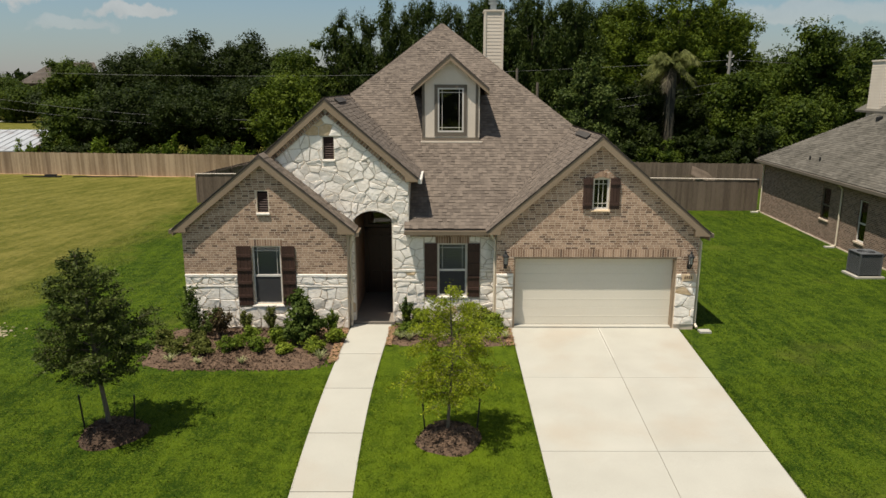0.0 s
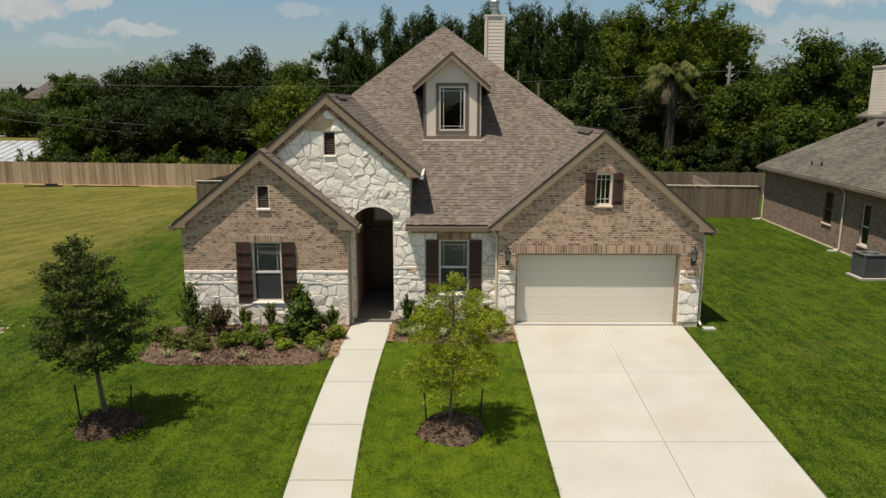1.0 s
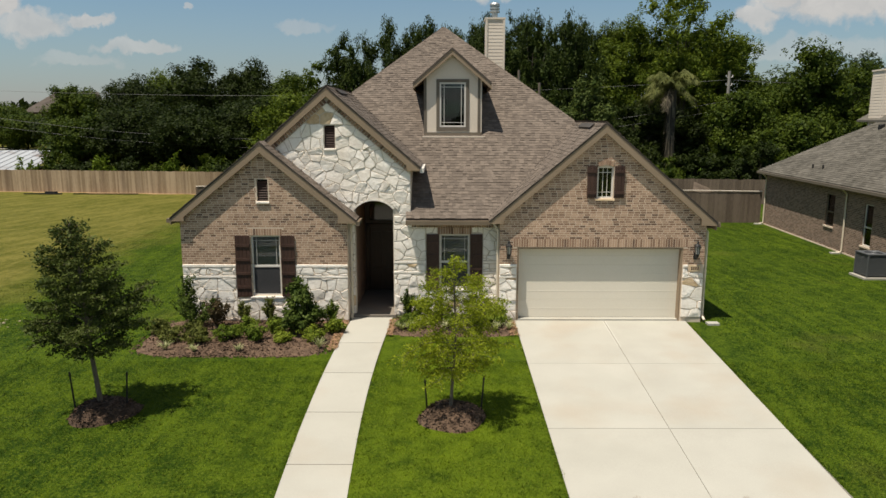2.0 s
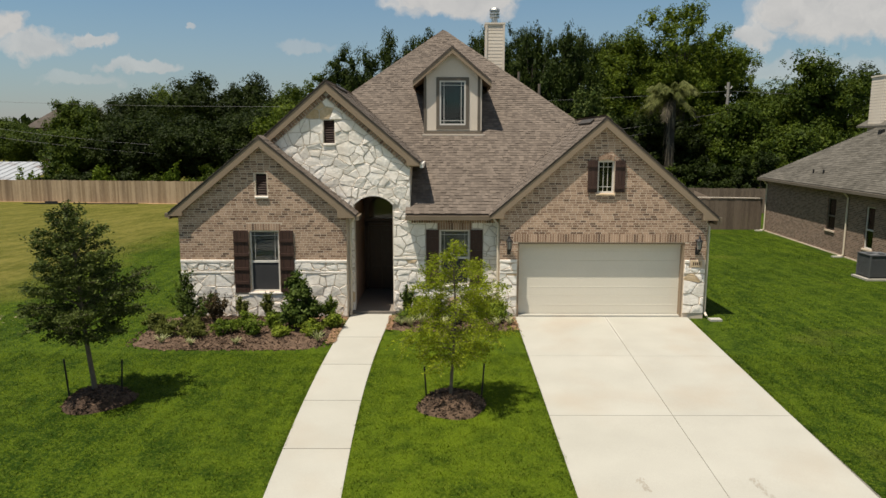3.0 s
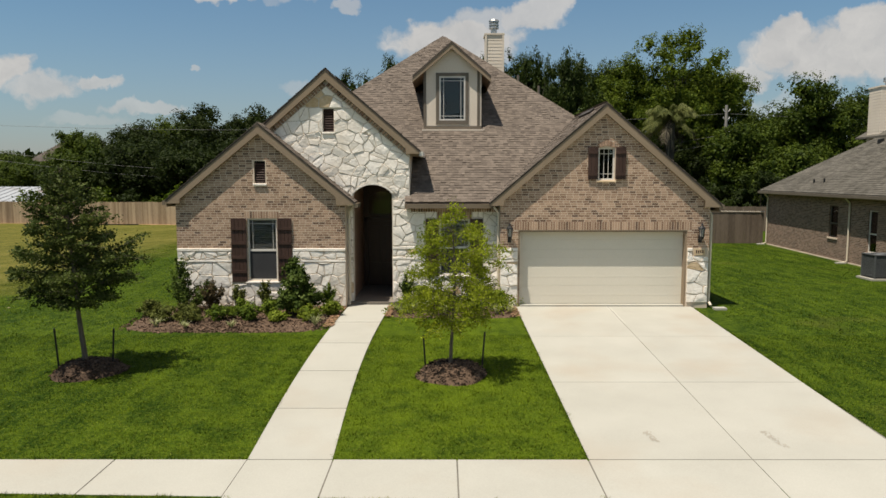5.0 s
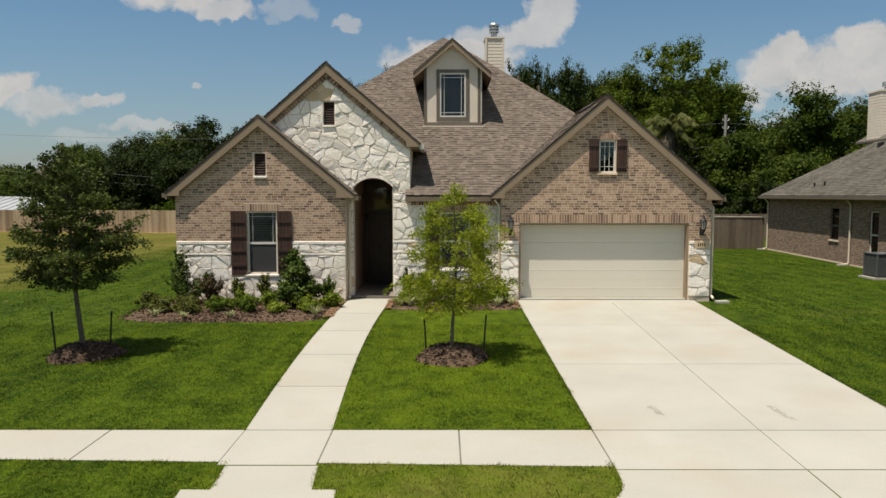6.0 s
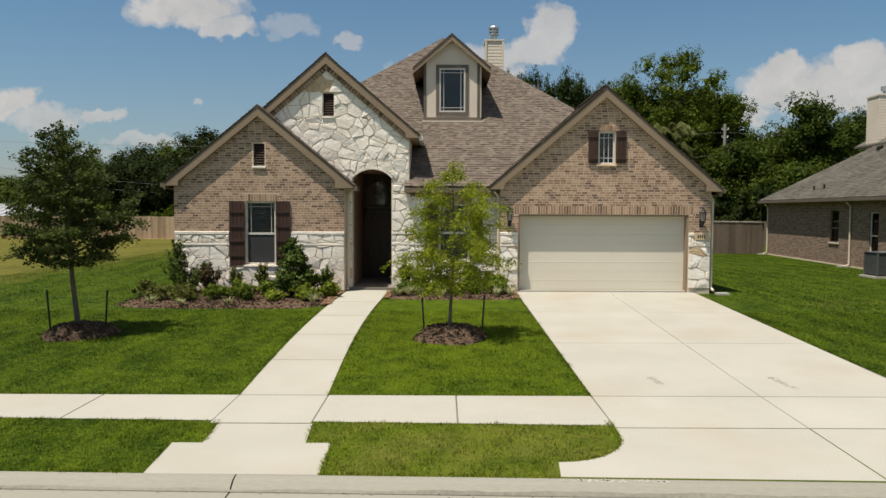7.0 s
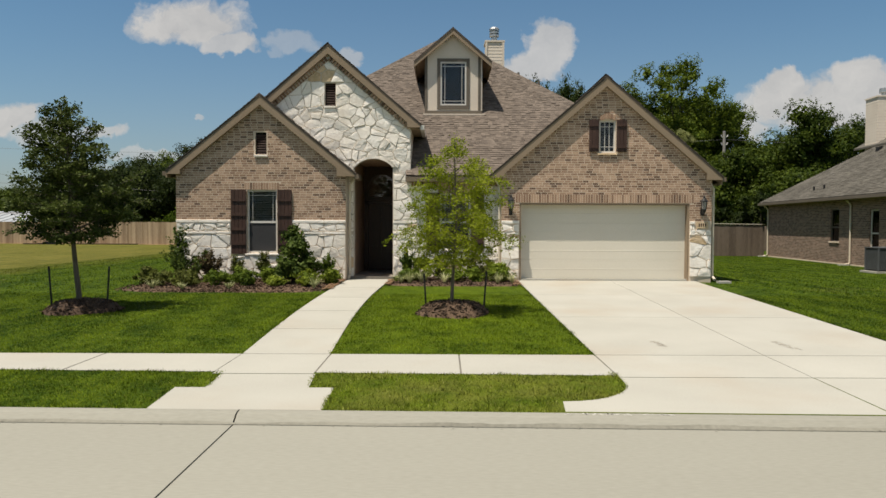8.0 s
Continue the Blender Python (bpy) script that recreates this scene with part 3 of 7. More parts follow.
            slab(g, [(a(lo), lo + jj), (b(lo), lo + jj), (b(hi), hi - jj), (a(hi), hi - jj)], pave_z)
            part("slab", g, M_CONC, drive)
    flare = [(2.09 - 0.83 * (1 - math.cos(t)), -12.35 - 0.90 * math.sin(t)) for t in np.linspace(0, math.pi / 2, 9)]
    g = Geo()
    slab(g, ([(2.10, -12.155)] + flare + [(1.22, -13.602 + askew(1.22)), (mid_line(-13.6) - .009, -13.602 + askew(4.27)), (mid_line(-12.1) - .009, -12.155)]), pave_z)
    part("slab", g, M_CONC, drive)
    g = Geo()
    other = [(right_edge(-12.1) + 0.83 * (1 - math.cos(t)), -12.35 - 0.90 * math.sin(t)) for t in np.linspace(0, math.pi / 2, 9)]
    slab(g, [(mid_line(-12.1) + .009, -12.155), (mid_line(-13.6) + .009, -13.602 + askew(4.27)), (other[-1][0] + .05, -13.602 + askew(7.2))] + other[::-1] + [(right_edge(-12.1), -12.155)], pave_z)
    part("slab", g, M_CONC, drive)
    ends = [(x, y + float(askew(x)), pave_z(x, y) - .003) for x in (1.2, 7.55) for y in (-13.52, KERB_BACK + .002)]
    part("joint_filler", mesh_of("joint_filler", ends, [[1, 3, 2, 0]], M_JOINT), M_JOINT, drive, "dark joint along the kerb")
    for side_ in (-.035, .035):  # pale sealant along the first stretch of the middle joint
        g = Geo()
        ring = [(mid_line(y) + side_ + e, y) for y, e in ((-2.3, -.009), (-2.3, .009), (-.02, .012), (-.02, -.012))]
        slab(g, ring, lambda x, y: pave_z(x, y) + .004, .006)
        part("sealant", g, M_CHIP, drive, "pale sealant line")
    # tyre scuffs
    for k, (x, y, a, ln) in enumerate(((5.02, -10.02, 0.10, 0.62), (3.22, -9.92, 0.14, 0.42))):
        g = Geo()
        for i in range(60):
            u, w = rng.uniform(-.5, .5) * ln, rng.normal(0, .035)
            px, py, s = x + w + u * math.sin(-a), y + u * math.cos(a), rng.uniform(.005, .013)
            z = pave_z(px, py) + .0025
            g.v += [(px - s, py - 3 * s, z), (px + s, py - 2 * s, z), (px + s * .6, py + 3 * s, z), (px - s * .8, py + 2 * s, z)]
            g.f.append([4 * i, 4 * i + 1, 4 * i + 2, 4 * i + 3])
        part("scuff_mark", g, M_SCUFF, drive, "faint grey tyre scuff")


def flakes(name, x, y, z, size, material, parent, seed, squash=1.6):
    """Thin flat crumbs lying on a surface."""
    r = np.random.default_rng(seed)
    n = len(x)
    a, s = r.uniform(0, 6.28, n), size * r.uniform(.4, 1.5, n)
    c = np.stack([x, y, z], 1)
    u = np.stack([np.cos(a) * s * squash, np.sin(a) * s * squash, np.zeros(n)], 1)
    w = np.stack([-np.sin(a) * s, np.cos(a) * s, np.zeros(n)], 1)
    part(name, tri_mesh(name, np.stack([c - u, c + w * .8 - u * .3, c + u, c - w + u * .2], 1), 4, material), material, parent, kind="stuff")


M_SCUFF = surface("tyre_scuff", (0.27, 0.245, 0.20), (0.37, 0.345, 0.295), 0.9)
make_ground()
make_paving()

# ---- the house ----
S = 0.855                        # side slopes of the roof
FS = 0.648                       # front slope
EAVE_Y, EAVE_Z = 0.30, 3.02
G_APEX = (4.68, 5.80)            # garage gable ridge
T_APEX = (-3.32, 6.82)           # stone gable ridge
L_APEX = (-5.14, 5.24)           # left wing ridge
PEAK_X = (G_APEX[1] - T_APEX[1] + S * (G_APEX[0] - T_APEX[0])) / (2 * S) + T_APEX[0]
PEAK_Z = T_APEX[1] + S * (PEAK_X - T_APEX[0])
PEAK_Y = EAVE_Y + (PEAK_Z - EAVE_Z) / FS
EX_L, EX_R = -7.80, 7.99         # side eaves
LS = 0.81                        # left slope of the wing
SL = (T_APEX[1] - L_APEX[1]) / (T_APEX[0] - L_APEX[0])
EZ_L, EZ_R = L_APEX[1] + LS * (EX_L - L_APEX[0]), G_APEX[1] - S * (EX_R - G_APEX[0])
BACK_Y = 24.2
RAKE = 0.16                      # overhang at the gables

house = thing("house", "single-storey tan brick and white stone house with steep brown-grey shingle roof", "house")


def front_y(z):
    return EAVE_Y + (z - EAVE_Z) / FS


def roof_slab(ring, name="roof", thick=0.055, material=None, parent=None):
    g = Geo().prism([(x, y, z - thick) for x, y, z in ring], (0, 0, thick))
    return part(name, g, material or M_SHINGLE_DARK, parent or house)


def left_z(x):
    return T_APEX[1] + SL * (x - T_APEX[0]) if x > L_APEX[0] - .001 else L_APEX[1] + LS * (x - L_APEX[0])


def right_z(x):
    return G_APEX[1] - S * (x - G_APEX[0])


ridge_end = BACK_Y + 0.4 - (PEAK_Z - EAVE_Z) / S
wing_back = 0.55
tv_y = front_y(T_APEX[1])        # where the stone gable's ridge meets the front slope
gv_y = front_y(G_APEX[1])
T_EAVE = (-0.61, T_APEX[1] - S * (-0.61 - T_APEX[0]))
G_EAVE = (1.42, G_APEX[1] - S * (G_APEX[0] - 1.42))
roof_front = roof_slab([(-1.04, EAVE_Y, EAVE_Z), (G_EAVE[0], EAVE_Y, EAVE_Z), (G_APEX[0], gv_y, G_APEX[1]), (PEAK_X, PEAK_Y, PEAK_Z), (T_APEX[0], tv_y, T_APEX[1]), (T_EAVE[0], front_y(T_EAVE[1]), T_EAVE[1]), (-0.90, front_y(T_EAVE[1]), T_EAVE[1]), (-0.90, .545, EAVE_Z + FS * (.545 - EAVE_Y)), (-1.04, .545, EAVE_Z + FS * (.545 - EAVE_Y))])
roof_low = roof_slab([(EX_L, -0.08 - RAKE, EZ_L), (L_APEX[0], -0.08 - RAKE, L_APEX[1]), (L_APEX[0], BACK_Y - 1.5, L_APEX[1]), (EX_L, BACK_Y + .4, EZ_L)])
roof_left = roof_slab([(L_APEX[0], .55 - RAKE, left_z(L_APEX[0])), (T_APEX[0], .55 - RAKE, T_APEX[1]), (T_APEX[0], tv_y, T_APEX[1]), (PEAK_X, PEAK_Y, PEAK_Z), (PEAK_X, ridge_end, PEAK_Z), (L_APEX[0], BACK_Y - 1.5, L_APEX[1])])
roof_right = roof_slab([(EX_R, -RAKE, EZ_R), (EX_R, BACK_Y + .4, EZ_R), (PEAK_X, ridge_end, PEAK_Z), (PEAK_X, PEAK_Y, PEAK_Z), (G_APEX[0], gv_y, G_APEX[1]), (G_APEX[0], -RAKE, G_APEX[1])])
roof_back = roof_slab([(EX_L, BACK_Y + .4, EZ_L), (PEAK_X, ridge_end, PEAK_Z), (EX_R, BACK_Y + .4, EZ_R)])
LW_EAVE = (-2.45, 3.03)
LW_S = (L_APEX[1] - LW_EAVE[1]) / (LW_EAVE[0] - L_APEX[0])
roof_wing = roof_slab([(L_APEX[0], -0.08 - RAKE, L_APEX[1]), (LW_EAVE[0], -0.08 - RAKE, LW_EAVE[1]), (LW_EAVE[0], .545, LW_EAVE[1]), (L_APEX[0], .545, L_APEX[1])])
roof_stone = roof_slab([(T_APEX[0], .55 - RAKE, T_APEX[1]), (T_EAVE[0], .55 - RAKE, T_EAVE[1]), (T_EAVE[0], front_y(T_EAVE[1]), T_EAVE[1]), (T_APEX[0], tv_y, T_APEX[1])])
roof_garage = roof_slab([(G_EAVE[0], -RAKE, G_EAVE[1]), (G_APEX[0], -RAKE, G_APEX[1]), (G_APEX[0], gv_y, G_APEX[1]), (G_EAVE[0], front_y(G_EAVE[1]), G_EAVE[1])])


def arch(x0, x1, spring, top, n=14):
    """Points of a segmental arch from right spring to left spring."""
    w, r = (x1 - x0) / 2, top - spring
    rad = (w * w + r * r) / (2 * r)
    a = math.asin(w / rad)
    return [((x0 + x1) / 2 + rad * math.sin(t), top - rad + rad * math.cos(t)) for t in np.linspace(a, -a, n)]


SPRING = 3.24
ARCH = arch(-2.57, -1.43, SPRING, 3.50)
under = 0.10
wall_garage = part("wall", panel([(1.72, -.25), (2.24, -.25), (2.24, 2.20), (7.11, 2.20), (7.11, -.25), (7.74, -.25), (7.74, right_z(7.74) - under), (G_APEX[0], G_APEX[1] - under), (1.72, G_APEX[1] - S * (G_APEX[0] - 1.72) - under)],
                                 [rect(4.50, 4.97, 3.64, 4.56)], 0.0, 0.24), M_MORTAR, house, "tan brick gable wall above a white stone base")
wall_wing = part("wall", panel([(-7.57, -.25), (-2.73, -.25), (-2.73, L_APEX[1] - LW_S * (-2.73 - L_APEX[0]) - under), (L_APEX[0], L_APEX[1] - under - .02), (-7.57, left_z(-7.57) - under - .02)],
                               [rect(-5.54, -4.69, 0.75, 2.54), rect(-5.30, -4.98, 3.55, 4.18)], -0.08, 0.16), M_MORTAR, house, "tan brick gable wall above a white stone base")
wall_stone = part("wall", panel([(-6.9, 3.0), (-2.74, 3.0), (-2.74, -.25), (-2.57, -.25), (-2.57, SPRING)] + ARCH[::-1][1:-1] + [(-1.43, SPRING), (-1.43, -.25), (-0.90, -.25), (-0.90, T_APEX[1] - S * (-0.90 - T_APEX[0]) - under), (T_APEX[0], T_APEX[1] - under), (-6.9, left_z(-6.9) - under)],
                                [rect(-3.42, -3.11, 5.04, 5.70)], 0.55, 0.80), M_STONE_JOINT, house, "white rubble stone gable wall with an arched entry")
wall_mid = part("wall", panel([(-0.895, -.25), (1.72, -.25), (1.72, 2.92), (-0.895, 2.92)], [rect(-0.03, 0.85, 0.83, 2.49)], 0.55, 0.79), M_STONE_JOINT, house, "white rubble stone wall beside the garage")
part("wall", Geo().box(-7.57, -7.35, 0.16, BACK_Y, -.25, 3.0), M_MORTAR, house, "tan brick side wall")
part("wall", Geo().box(7.52, 7.74, 0.24, BACK_Y, -.25, 3.0), M_MORTAR, house, "tan brick side wall")
part("wall", Geo().box(-7.35, 7.52, BACK_Y - .22, BACK_Y, -.25, 3.0), M_MORTAR, house, "tan brick rear wall")
part("return_wall", Geo().box(-2.95, -2.735, 0.16, 0.55, -.25, 3.0), M_STONE_JOINT, house)
part("return_wall", Geo().box(1.72, 1.95, 0.24, 0.55, -.25, 2.95), M_STONE_JOINT, house)
part("return_wall", Geo().box(-1.10, -0.90, .80, 4.6, -.2, 4.45), M_STONE_JOINT, house)
floor_slab = Geo().box(-7.5, 7.7, 2.6, BACK_Y - .1, -.25, 0.02).box(2.0, 7.6, .3, 2.6, -.25, -.03)
part("foundation", floor_slab, M_MORTAR, house)
part("dormer_deck", Geo().box(-7.3, -2.82, 1.3, BACK_Y - .3, 2.88, 2.92).box(-1.18, 7.5, 1.3, BACK_Y - .3, 2.88, 2.92).box(-2.82, -1.18, 3.85, BACK_Y - .3, 2.88, 2.92), M_DARK, house, "dark attic floor")

# porch recess
PD = 3.5
porch = part("porch", Geo().box(-2.80, -2.62, .80, PD + .3, -.2, 3.6).box(-1.38, -1.2, .80, PD + .3, -.2, 3.6).box(-2.62, -1.38, PD + .15, PD + .3, -.2, 3.6).box(-2.62, -1.38, .80, PD + .15, 3.52, 3.6), M_BRICK, house, "shaded brick porch recess")
part("porch_floor", Geo().box(-2.66, -1.36, .36, PD + .2, -.2, 0.045), M_PORCH, porch)
door = part("front_door", Geo().box(-2.46, -1.54, PD + .06, PD + .12, .06, 2.25), M_DOOR, porch, "dark stained wooden front door")
for z0, z1 in ((.2, .85), (1.0, 2.1)):
    for x0 in (-2.36, -1.97):
        part("door_panel", Geo().box(x0, x0 + .33, PD + .035, PD + .07, z0, z1), M_DOOR, door)
part("door_handle", Geo().tube([(-1.63, PD + .05, 1.0), (-1.63, PD - .01, 1.02), (-1.63, PD - .01, 1.14), (-1.63, PD + .05, 1.16)], [.012] * 4, 6), M_BLACK, door)
part("door_frame", Geo().box(-2.58, -2.47, PD + .03, PD + .15, .05, 2.38).box(-1.53, -1.42, PD + .03, PD + .15, .05, 2.38).box(-2.58, -1.42, PD + .03, PD + .15, 2.26, 2.38), M_DOOR, porch)
tr = arch(-2.46, -1.54, 2.95, 3.25)
part("transom_frame", panel([(-2.60, 2.40), (-1.40, 2.40), (-1.40, 3.5), (-2.60, 3.5)], [[(-2.46, 2.50), (-1.54, 2.50)] + tr], PD + .06, PD + .14), M_DOOR, porch)
part("transom_pane", Geo().box(-2.5, -1.5, PD + .10, PD + .105, 2.45, 3.3), M_GLASS, porch)




def rake_boards(apex, foot_l, foot_r, y_wall, depth=0.25, left=True, right=True):
    """Sloped fascia and soffit boards under a gable's roof edge."""
    y0 = y_wall - RAKE + .012
    for foot, on in ((foot_l, left), (foot_r, right)):
        if not on:
            continue
        (ax, az), (fx, fz) = apex, foot
        zb, k, sg = fz - .10, (az - fz) / abs(fx - ax), 1 if fx > ax else -1
        turn = ax + sg * (az - .05 - depth - zb) / k      # the board is cut level at its foot
        g = Geo().prism([(ax, y0, az - .05), (ax, y0, az - .05 - depth), (turn, y0, zb), (fx, y0, zb), (fx, y0, fz - .05)], (0, RAKE - .016, 0))
        part("rake_board", g, M_TRIM, house, "tan painted rake board")


rake_boards(G_APEX, G_EAVE, (EX_R, EZ_R), 0.0)
rake_boards((L_APEX[0], L_APEX[1] - .005), (EX_L, EZ_L), LW_EAVE, -0.08)
rake_boards(T_APEX, (-5.4, left_z(-5.4)), T_EAVE, 0.55)


def eave_return(foot, apex, y_wall, width=.45, depth=.25):
    """Boxed foot of a rake: closes the corner between the sloped board and a level underside."""
    (fx, fz), (ax, az) = foot, apex
    zb, k, sg = fz - .10, (az - fz) / abs(fx - ax), 1 if fx > ax else -1
    xi = fx - sg * width
    turn = ax + sg * (az - .05 - depth - zb) / k
    y0 = y_wall - RAKE + .008
    g = Geo().prism([(xi, y0, zb), (xi, y0, az - .05 - depth - k * abs(xi - ax) + .01), (turn, y0, zb + .01), (fx - sg * .005, y0, zb + .004), (fx - sg * .005, y0, zb - .004), (xi, y0, zb - .004)], (0, RAKE - .006, 0))
    part("eave_return", g, M_TRIM, house, "tan boxed eave return")


eave_return((EX_R, EZ_R), G_APEX, 0.0)
eave_return(G_EAVE, G_APEX, 0.0, .40)
eave_return((EX_L, EZ_L), L_APEX, -0.08, .40)
eave_return(LW_EAVE, L_APEX, -0.08, .52)
eave_return(T_EAVE, T_APEX, 0.55, .40)
# side eaves and the low front eave
part("eave_board", Geo().box(-1.04, G_EAVE[0] + .2, EAVE_Y - .012, EAVE_Y + .02, EAVE_Z - .20, EAVE_Z - .06), M_GUTTER, house)
part("soffit", Geo().box(-1.03, 1.71, EAVE_Y + .02, .53, EAVE_Z - .20, EAVE_Z - .17), M_TRIM, house)
part("gutter", Geo().box(-1.04, G_EAVE[0] + .1, EAVE_Y - .12, EAVE_Y - .014, EAVE_Z - .20, EAVE_Z - .075), M_GUTTER, house, "brown metal gutter")
part("eave_board", Geo().box(EX_R - .02, EX_R + .012, -.1, BACK_Y + .3, EZ_R - .24, EZ_R - .02).box(7.74, EX_R - .02, .2, BACK_Y, EZ_R - .24, EZ_R - .2), M_TRIM, house)
part("eave_board", Geo().box(EX_L - .012, EX_L + .02, -.2, BACK_Y + .3, EZ_L - .20, EZ_L - .02).box(EX_L + .02, -7.57, .15, BACK_Y, EZ_L - .20, EZ_L - .17), M_TRIM, house)
part("gutter", Geo().box(EX_R + .012, EX_R + .11, -.12, BACK_Y, EZ_R - .15, EZ_R - .03), M_GUTTER, house, "brown metal gutter")
part("gutter", Geo().box(EX_L - .11, EX_L - .012, -.2, BACK_Y, EZ_L - .15, EZ_L - .03), M_GUTTER, house, "brown metal gutter")
part("gutter", Geo().box(LW_EAVE[0] - .01, LW_EAVE[0] + .10, -.22, .54, LW_EAVE[1] - .17, LW_EAVE[1] - .05), M_GUTTER, house, "brown metal gutter")
part("gutter", Geo().box(T_EAVE[0] - .01, T_EAVE[0] + .10, .42, front_y(T_EAVE[1]), T_EAVE[1] - .17, T_EAVE[1] - .04), M_WHITE, house, "pale metal gutter")
part("eave_board", Geo().box(T_EAVE[0] - .04, T_EAVE[0] - .012, .42, front_y(T_EAVE[1]), T_EAVE[1] - .14, T_EAVE[1] - .05).box(-0.90, T_EAVE[0] - .04, .5, front_y(T_EAVE[1]), T_EAVE[1] - .14, T_EAVE[1] - .11), M_TRIM, house)


def downspout(x, y, top, bottom, out=(0, -1)):
    g = Geo()
    g.tube([(x + .13 * (1 if x < 0 else -1), y, top), (x, y, top - .18), (x, y, bottom + .12), (x + out[0] * .12, y + out[1] * .2, bottom + .03)], [.036] * 4, 8)
    return part("downspout", g, M_SPOUT, house, "tan metal downspout")


downspout(-2.66, .30, LW_EAVE[1] - .12, 0.0)
downspout(1.675, .12, EAVE_Z - .15, 0.0)
downspout(7.82, .10, EZ_R - .15, 0.0)


def window(x0, x1, z0, z1, y, style="hung", blind=True, parent=None, frame_w=.045, material=None):
    """A window set back in its opening: frame, panes, bars, sill, blind."""
    parent, material = parent or house, material or M_WHITE
    w = frame_w
    fr = part("window", Geo().box(x0, x0 + w, y, y + .07, z0, z1).box(x1 - w, x1, y, y + .07, z0, z1).box(x0 + w, x1 - w, y, y + .07, z1 - w, z1).box(x0 + w, x1 - w, y, y + .07, z0, z0 + w), material, parent, "pale framed window")
    xm, zm = (x0 + x1) / 2, z0 + (z1 - z0) * .49
    if style == "hung":
        part("meeting_rail", Geo().box(x0 + w, x1 - w, y - .008, y + .05, zm - .03, zm + .03), material, fr)
        part("pane", Geo().box(x0 + w, x1 - w, y + .035, y + .041, zm + .03, z1 - w), M_GLASS, fr)
        part("pane", Geo().box(x0 + w, x1 - w, y + .022, y + .028, z0 + w, zm - .03), M_GLASS, fr)
        part("screen", Geo().box(x0 + w, x1 - w, y + .008, y + .011, z0 + w, zm - .03), M_SCREEN, fr, "dark insect screen")
        bars = ((x0 + w + .085, zm + .03, z1 - w), (x1 - w - .095, zm + .03, z1 - w))
        for bx, a, b in bars:
            part("glazing_bar", Geo().box(bx, bx + .012, y + .026, y + .034, a, b), material, fr)
        part("glazing_bar", Geo().box(x0 + w, x1 - w, y + .027, y + .033, z1 - w - .11, z1 - w - .098), material, fr)
    else:
        part("pane", Geo().box(x0 + w, x1 - w, y + .035, y + .041, z0 + w, z1 - w), M_GLASS, fr)
        d = .10 if style == "prairie" else (x1 - x0 - 2 * w) / 3
        for bx in (x0 + w + d, x1 - w - d):
            part("glazing_bar", Geo().box(bx - .008, bx + .008, y + .026, y + .034, z0 + w, z1 - w), material, fr)
        for bz in ((z0 + w + d, z1 - w - d) if style == "prairie" else (z0 + w + .13, z1 - w - .13)):
            part("glazing_bar", Geo().box(x0 + w, x1 - w, y + .025, y + .033, bz - .008, bz + .008), material, fr)
    if blind:
        g = Geo()
        for k in range(int((z1 - z0 - .1) / .05)):
            z = z1 - .07 - .05 * k
            g.prism([(x0 + w + .01, y + .07, z), (x1 - w - .01, y + .07, z), (x1 - w - .01, y + .10, z + .034), (x0 + w + .01, y + .10, z + .034)], (0, 0, .003))
        part("blind", g, M_BLIND, fr, "pale slatted blind")
    # closed box behind the panes; the room's darkness is put into its colour
    part("room_shade", Geo().box(x0 - .1, x1 + .1, y + .45, y + .47, z0 - .1, z1 + .1).box(x0 - .1, x0 - .08, y + .13, y + .45, z0 - .1, z1 + .1).box(x1 + .08, x1 + .1, y + .13, y + .45, z0 - .1, z1 + .1).box(x0 - .1, x1 + .1, y + .13, y + .45, z1 + .08, z1 + .1).box(x0 - .1, x1 + .1, y + .13, y + .45, z0 - .1, z0 - .08), M_DARK, fr, "near-black box behind the glass, painted as an unlit room")
    return fr


M_SCREEN = surface("insect_screen", (0.035, 0.035, 0.037), (0.05, 0.05, 0.052), 0.8)


def sill(x0, x1, z, y, material=None, parent=None):
    part("window_sill", Geo().prism([(x0, y - .05, z - .055), (x0, y + .1, z - .055), (x0, y + .1, z + .01), (x0, y - .05, z - .012)], (x1 - x0, 0, 0)), material or M_STONE, parent or house)


def shutter(x0, x1, z0, z1, y, boards=3, battens=3):
    """Board and batten shutter."""
    sh = part("shutter", Geo().box(x0 + .01, x1 - .01, y - .012, y - .001, z0 + .01, z1 - .01), M_SHUTTER, house, "dark brown board-and-batten shutter")
    bw = (x1 - x0) / boards
    for k in range(boards):
        part("board", Geo().box(x0 + bw * k + .004, x0 + bw * (k + 1) - .004, y - .032, y - .012, z0, z1), M_SHUTTER, sh)
    for k in range(battens):
        z = z0 + (z1 - z0) * (.16 + .68 * k / (battens - 1))
        part("batten", Geo().box(x0 + .006, x1 - .006, y - .056, y - .032, z - .04, z + .04), M_SHUTTER, sh)


window(-5.54, -4.69, 0.75, 2.54, -0.02)
sill(-5.60, -4.63, 0.74, -0.08)
shutter(-6.00, -5.56, 0.72, 2.55, -0.09, 4, 4)
shutter(-4.67, -4.26, 0.72, 2.55, -0.09, 4, 4)
window(-0.03, 0.85, 0.83, 2.49, .61)
sill(-0.08, 0.90, 0.82, 0.55)
shutter(-0.44, -0.05, 0.80, 2.50, 0.54, 4, 4)
shutter(0.87, 1.25, 0.80, 2.50, 0.54, 4, 4)
window(4.50, 4.97, 3.64, 4.56, 0.05, "bars", False)
sill(4.46, 5.01, 3.63, 0.0, M_STONE_TAN)
shutter(4.20, 4.49, 3.66, 4.57, -0.02, 3, 2)
shutter(4.98, 5.28, 3.66, 4.57, -0.02, 3, 2)


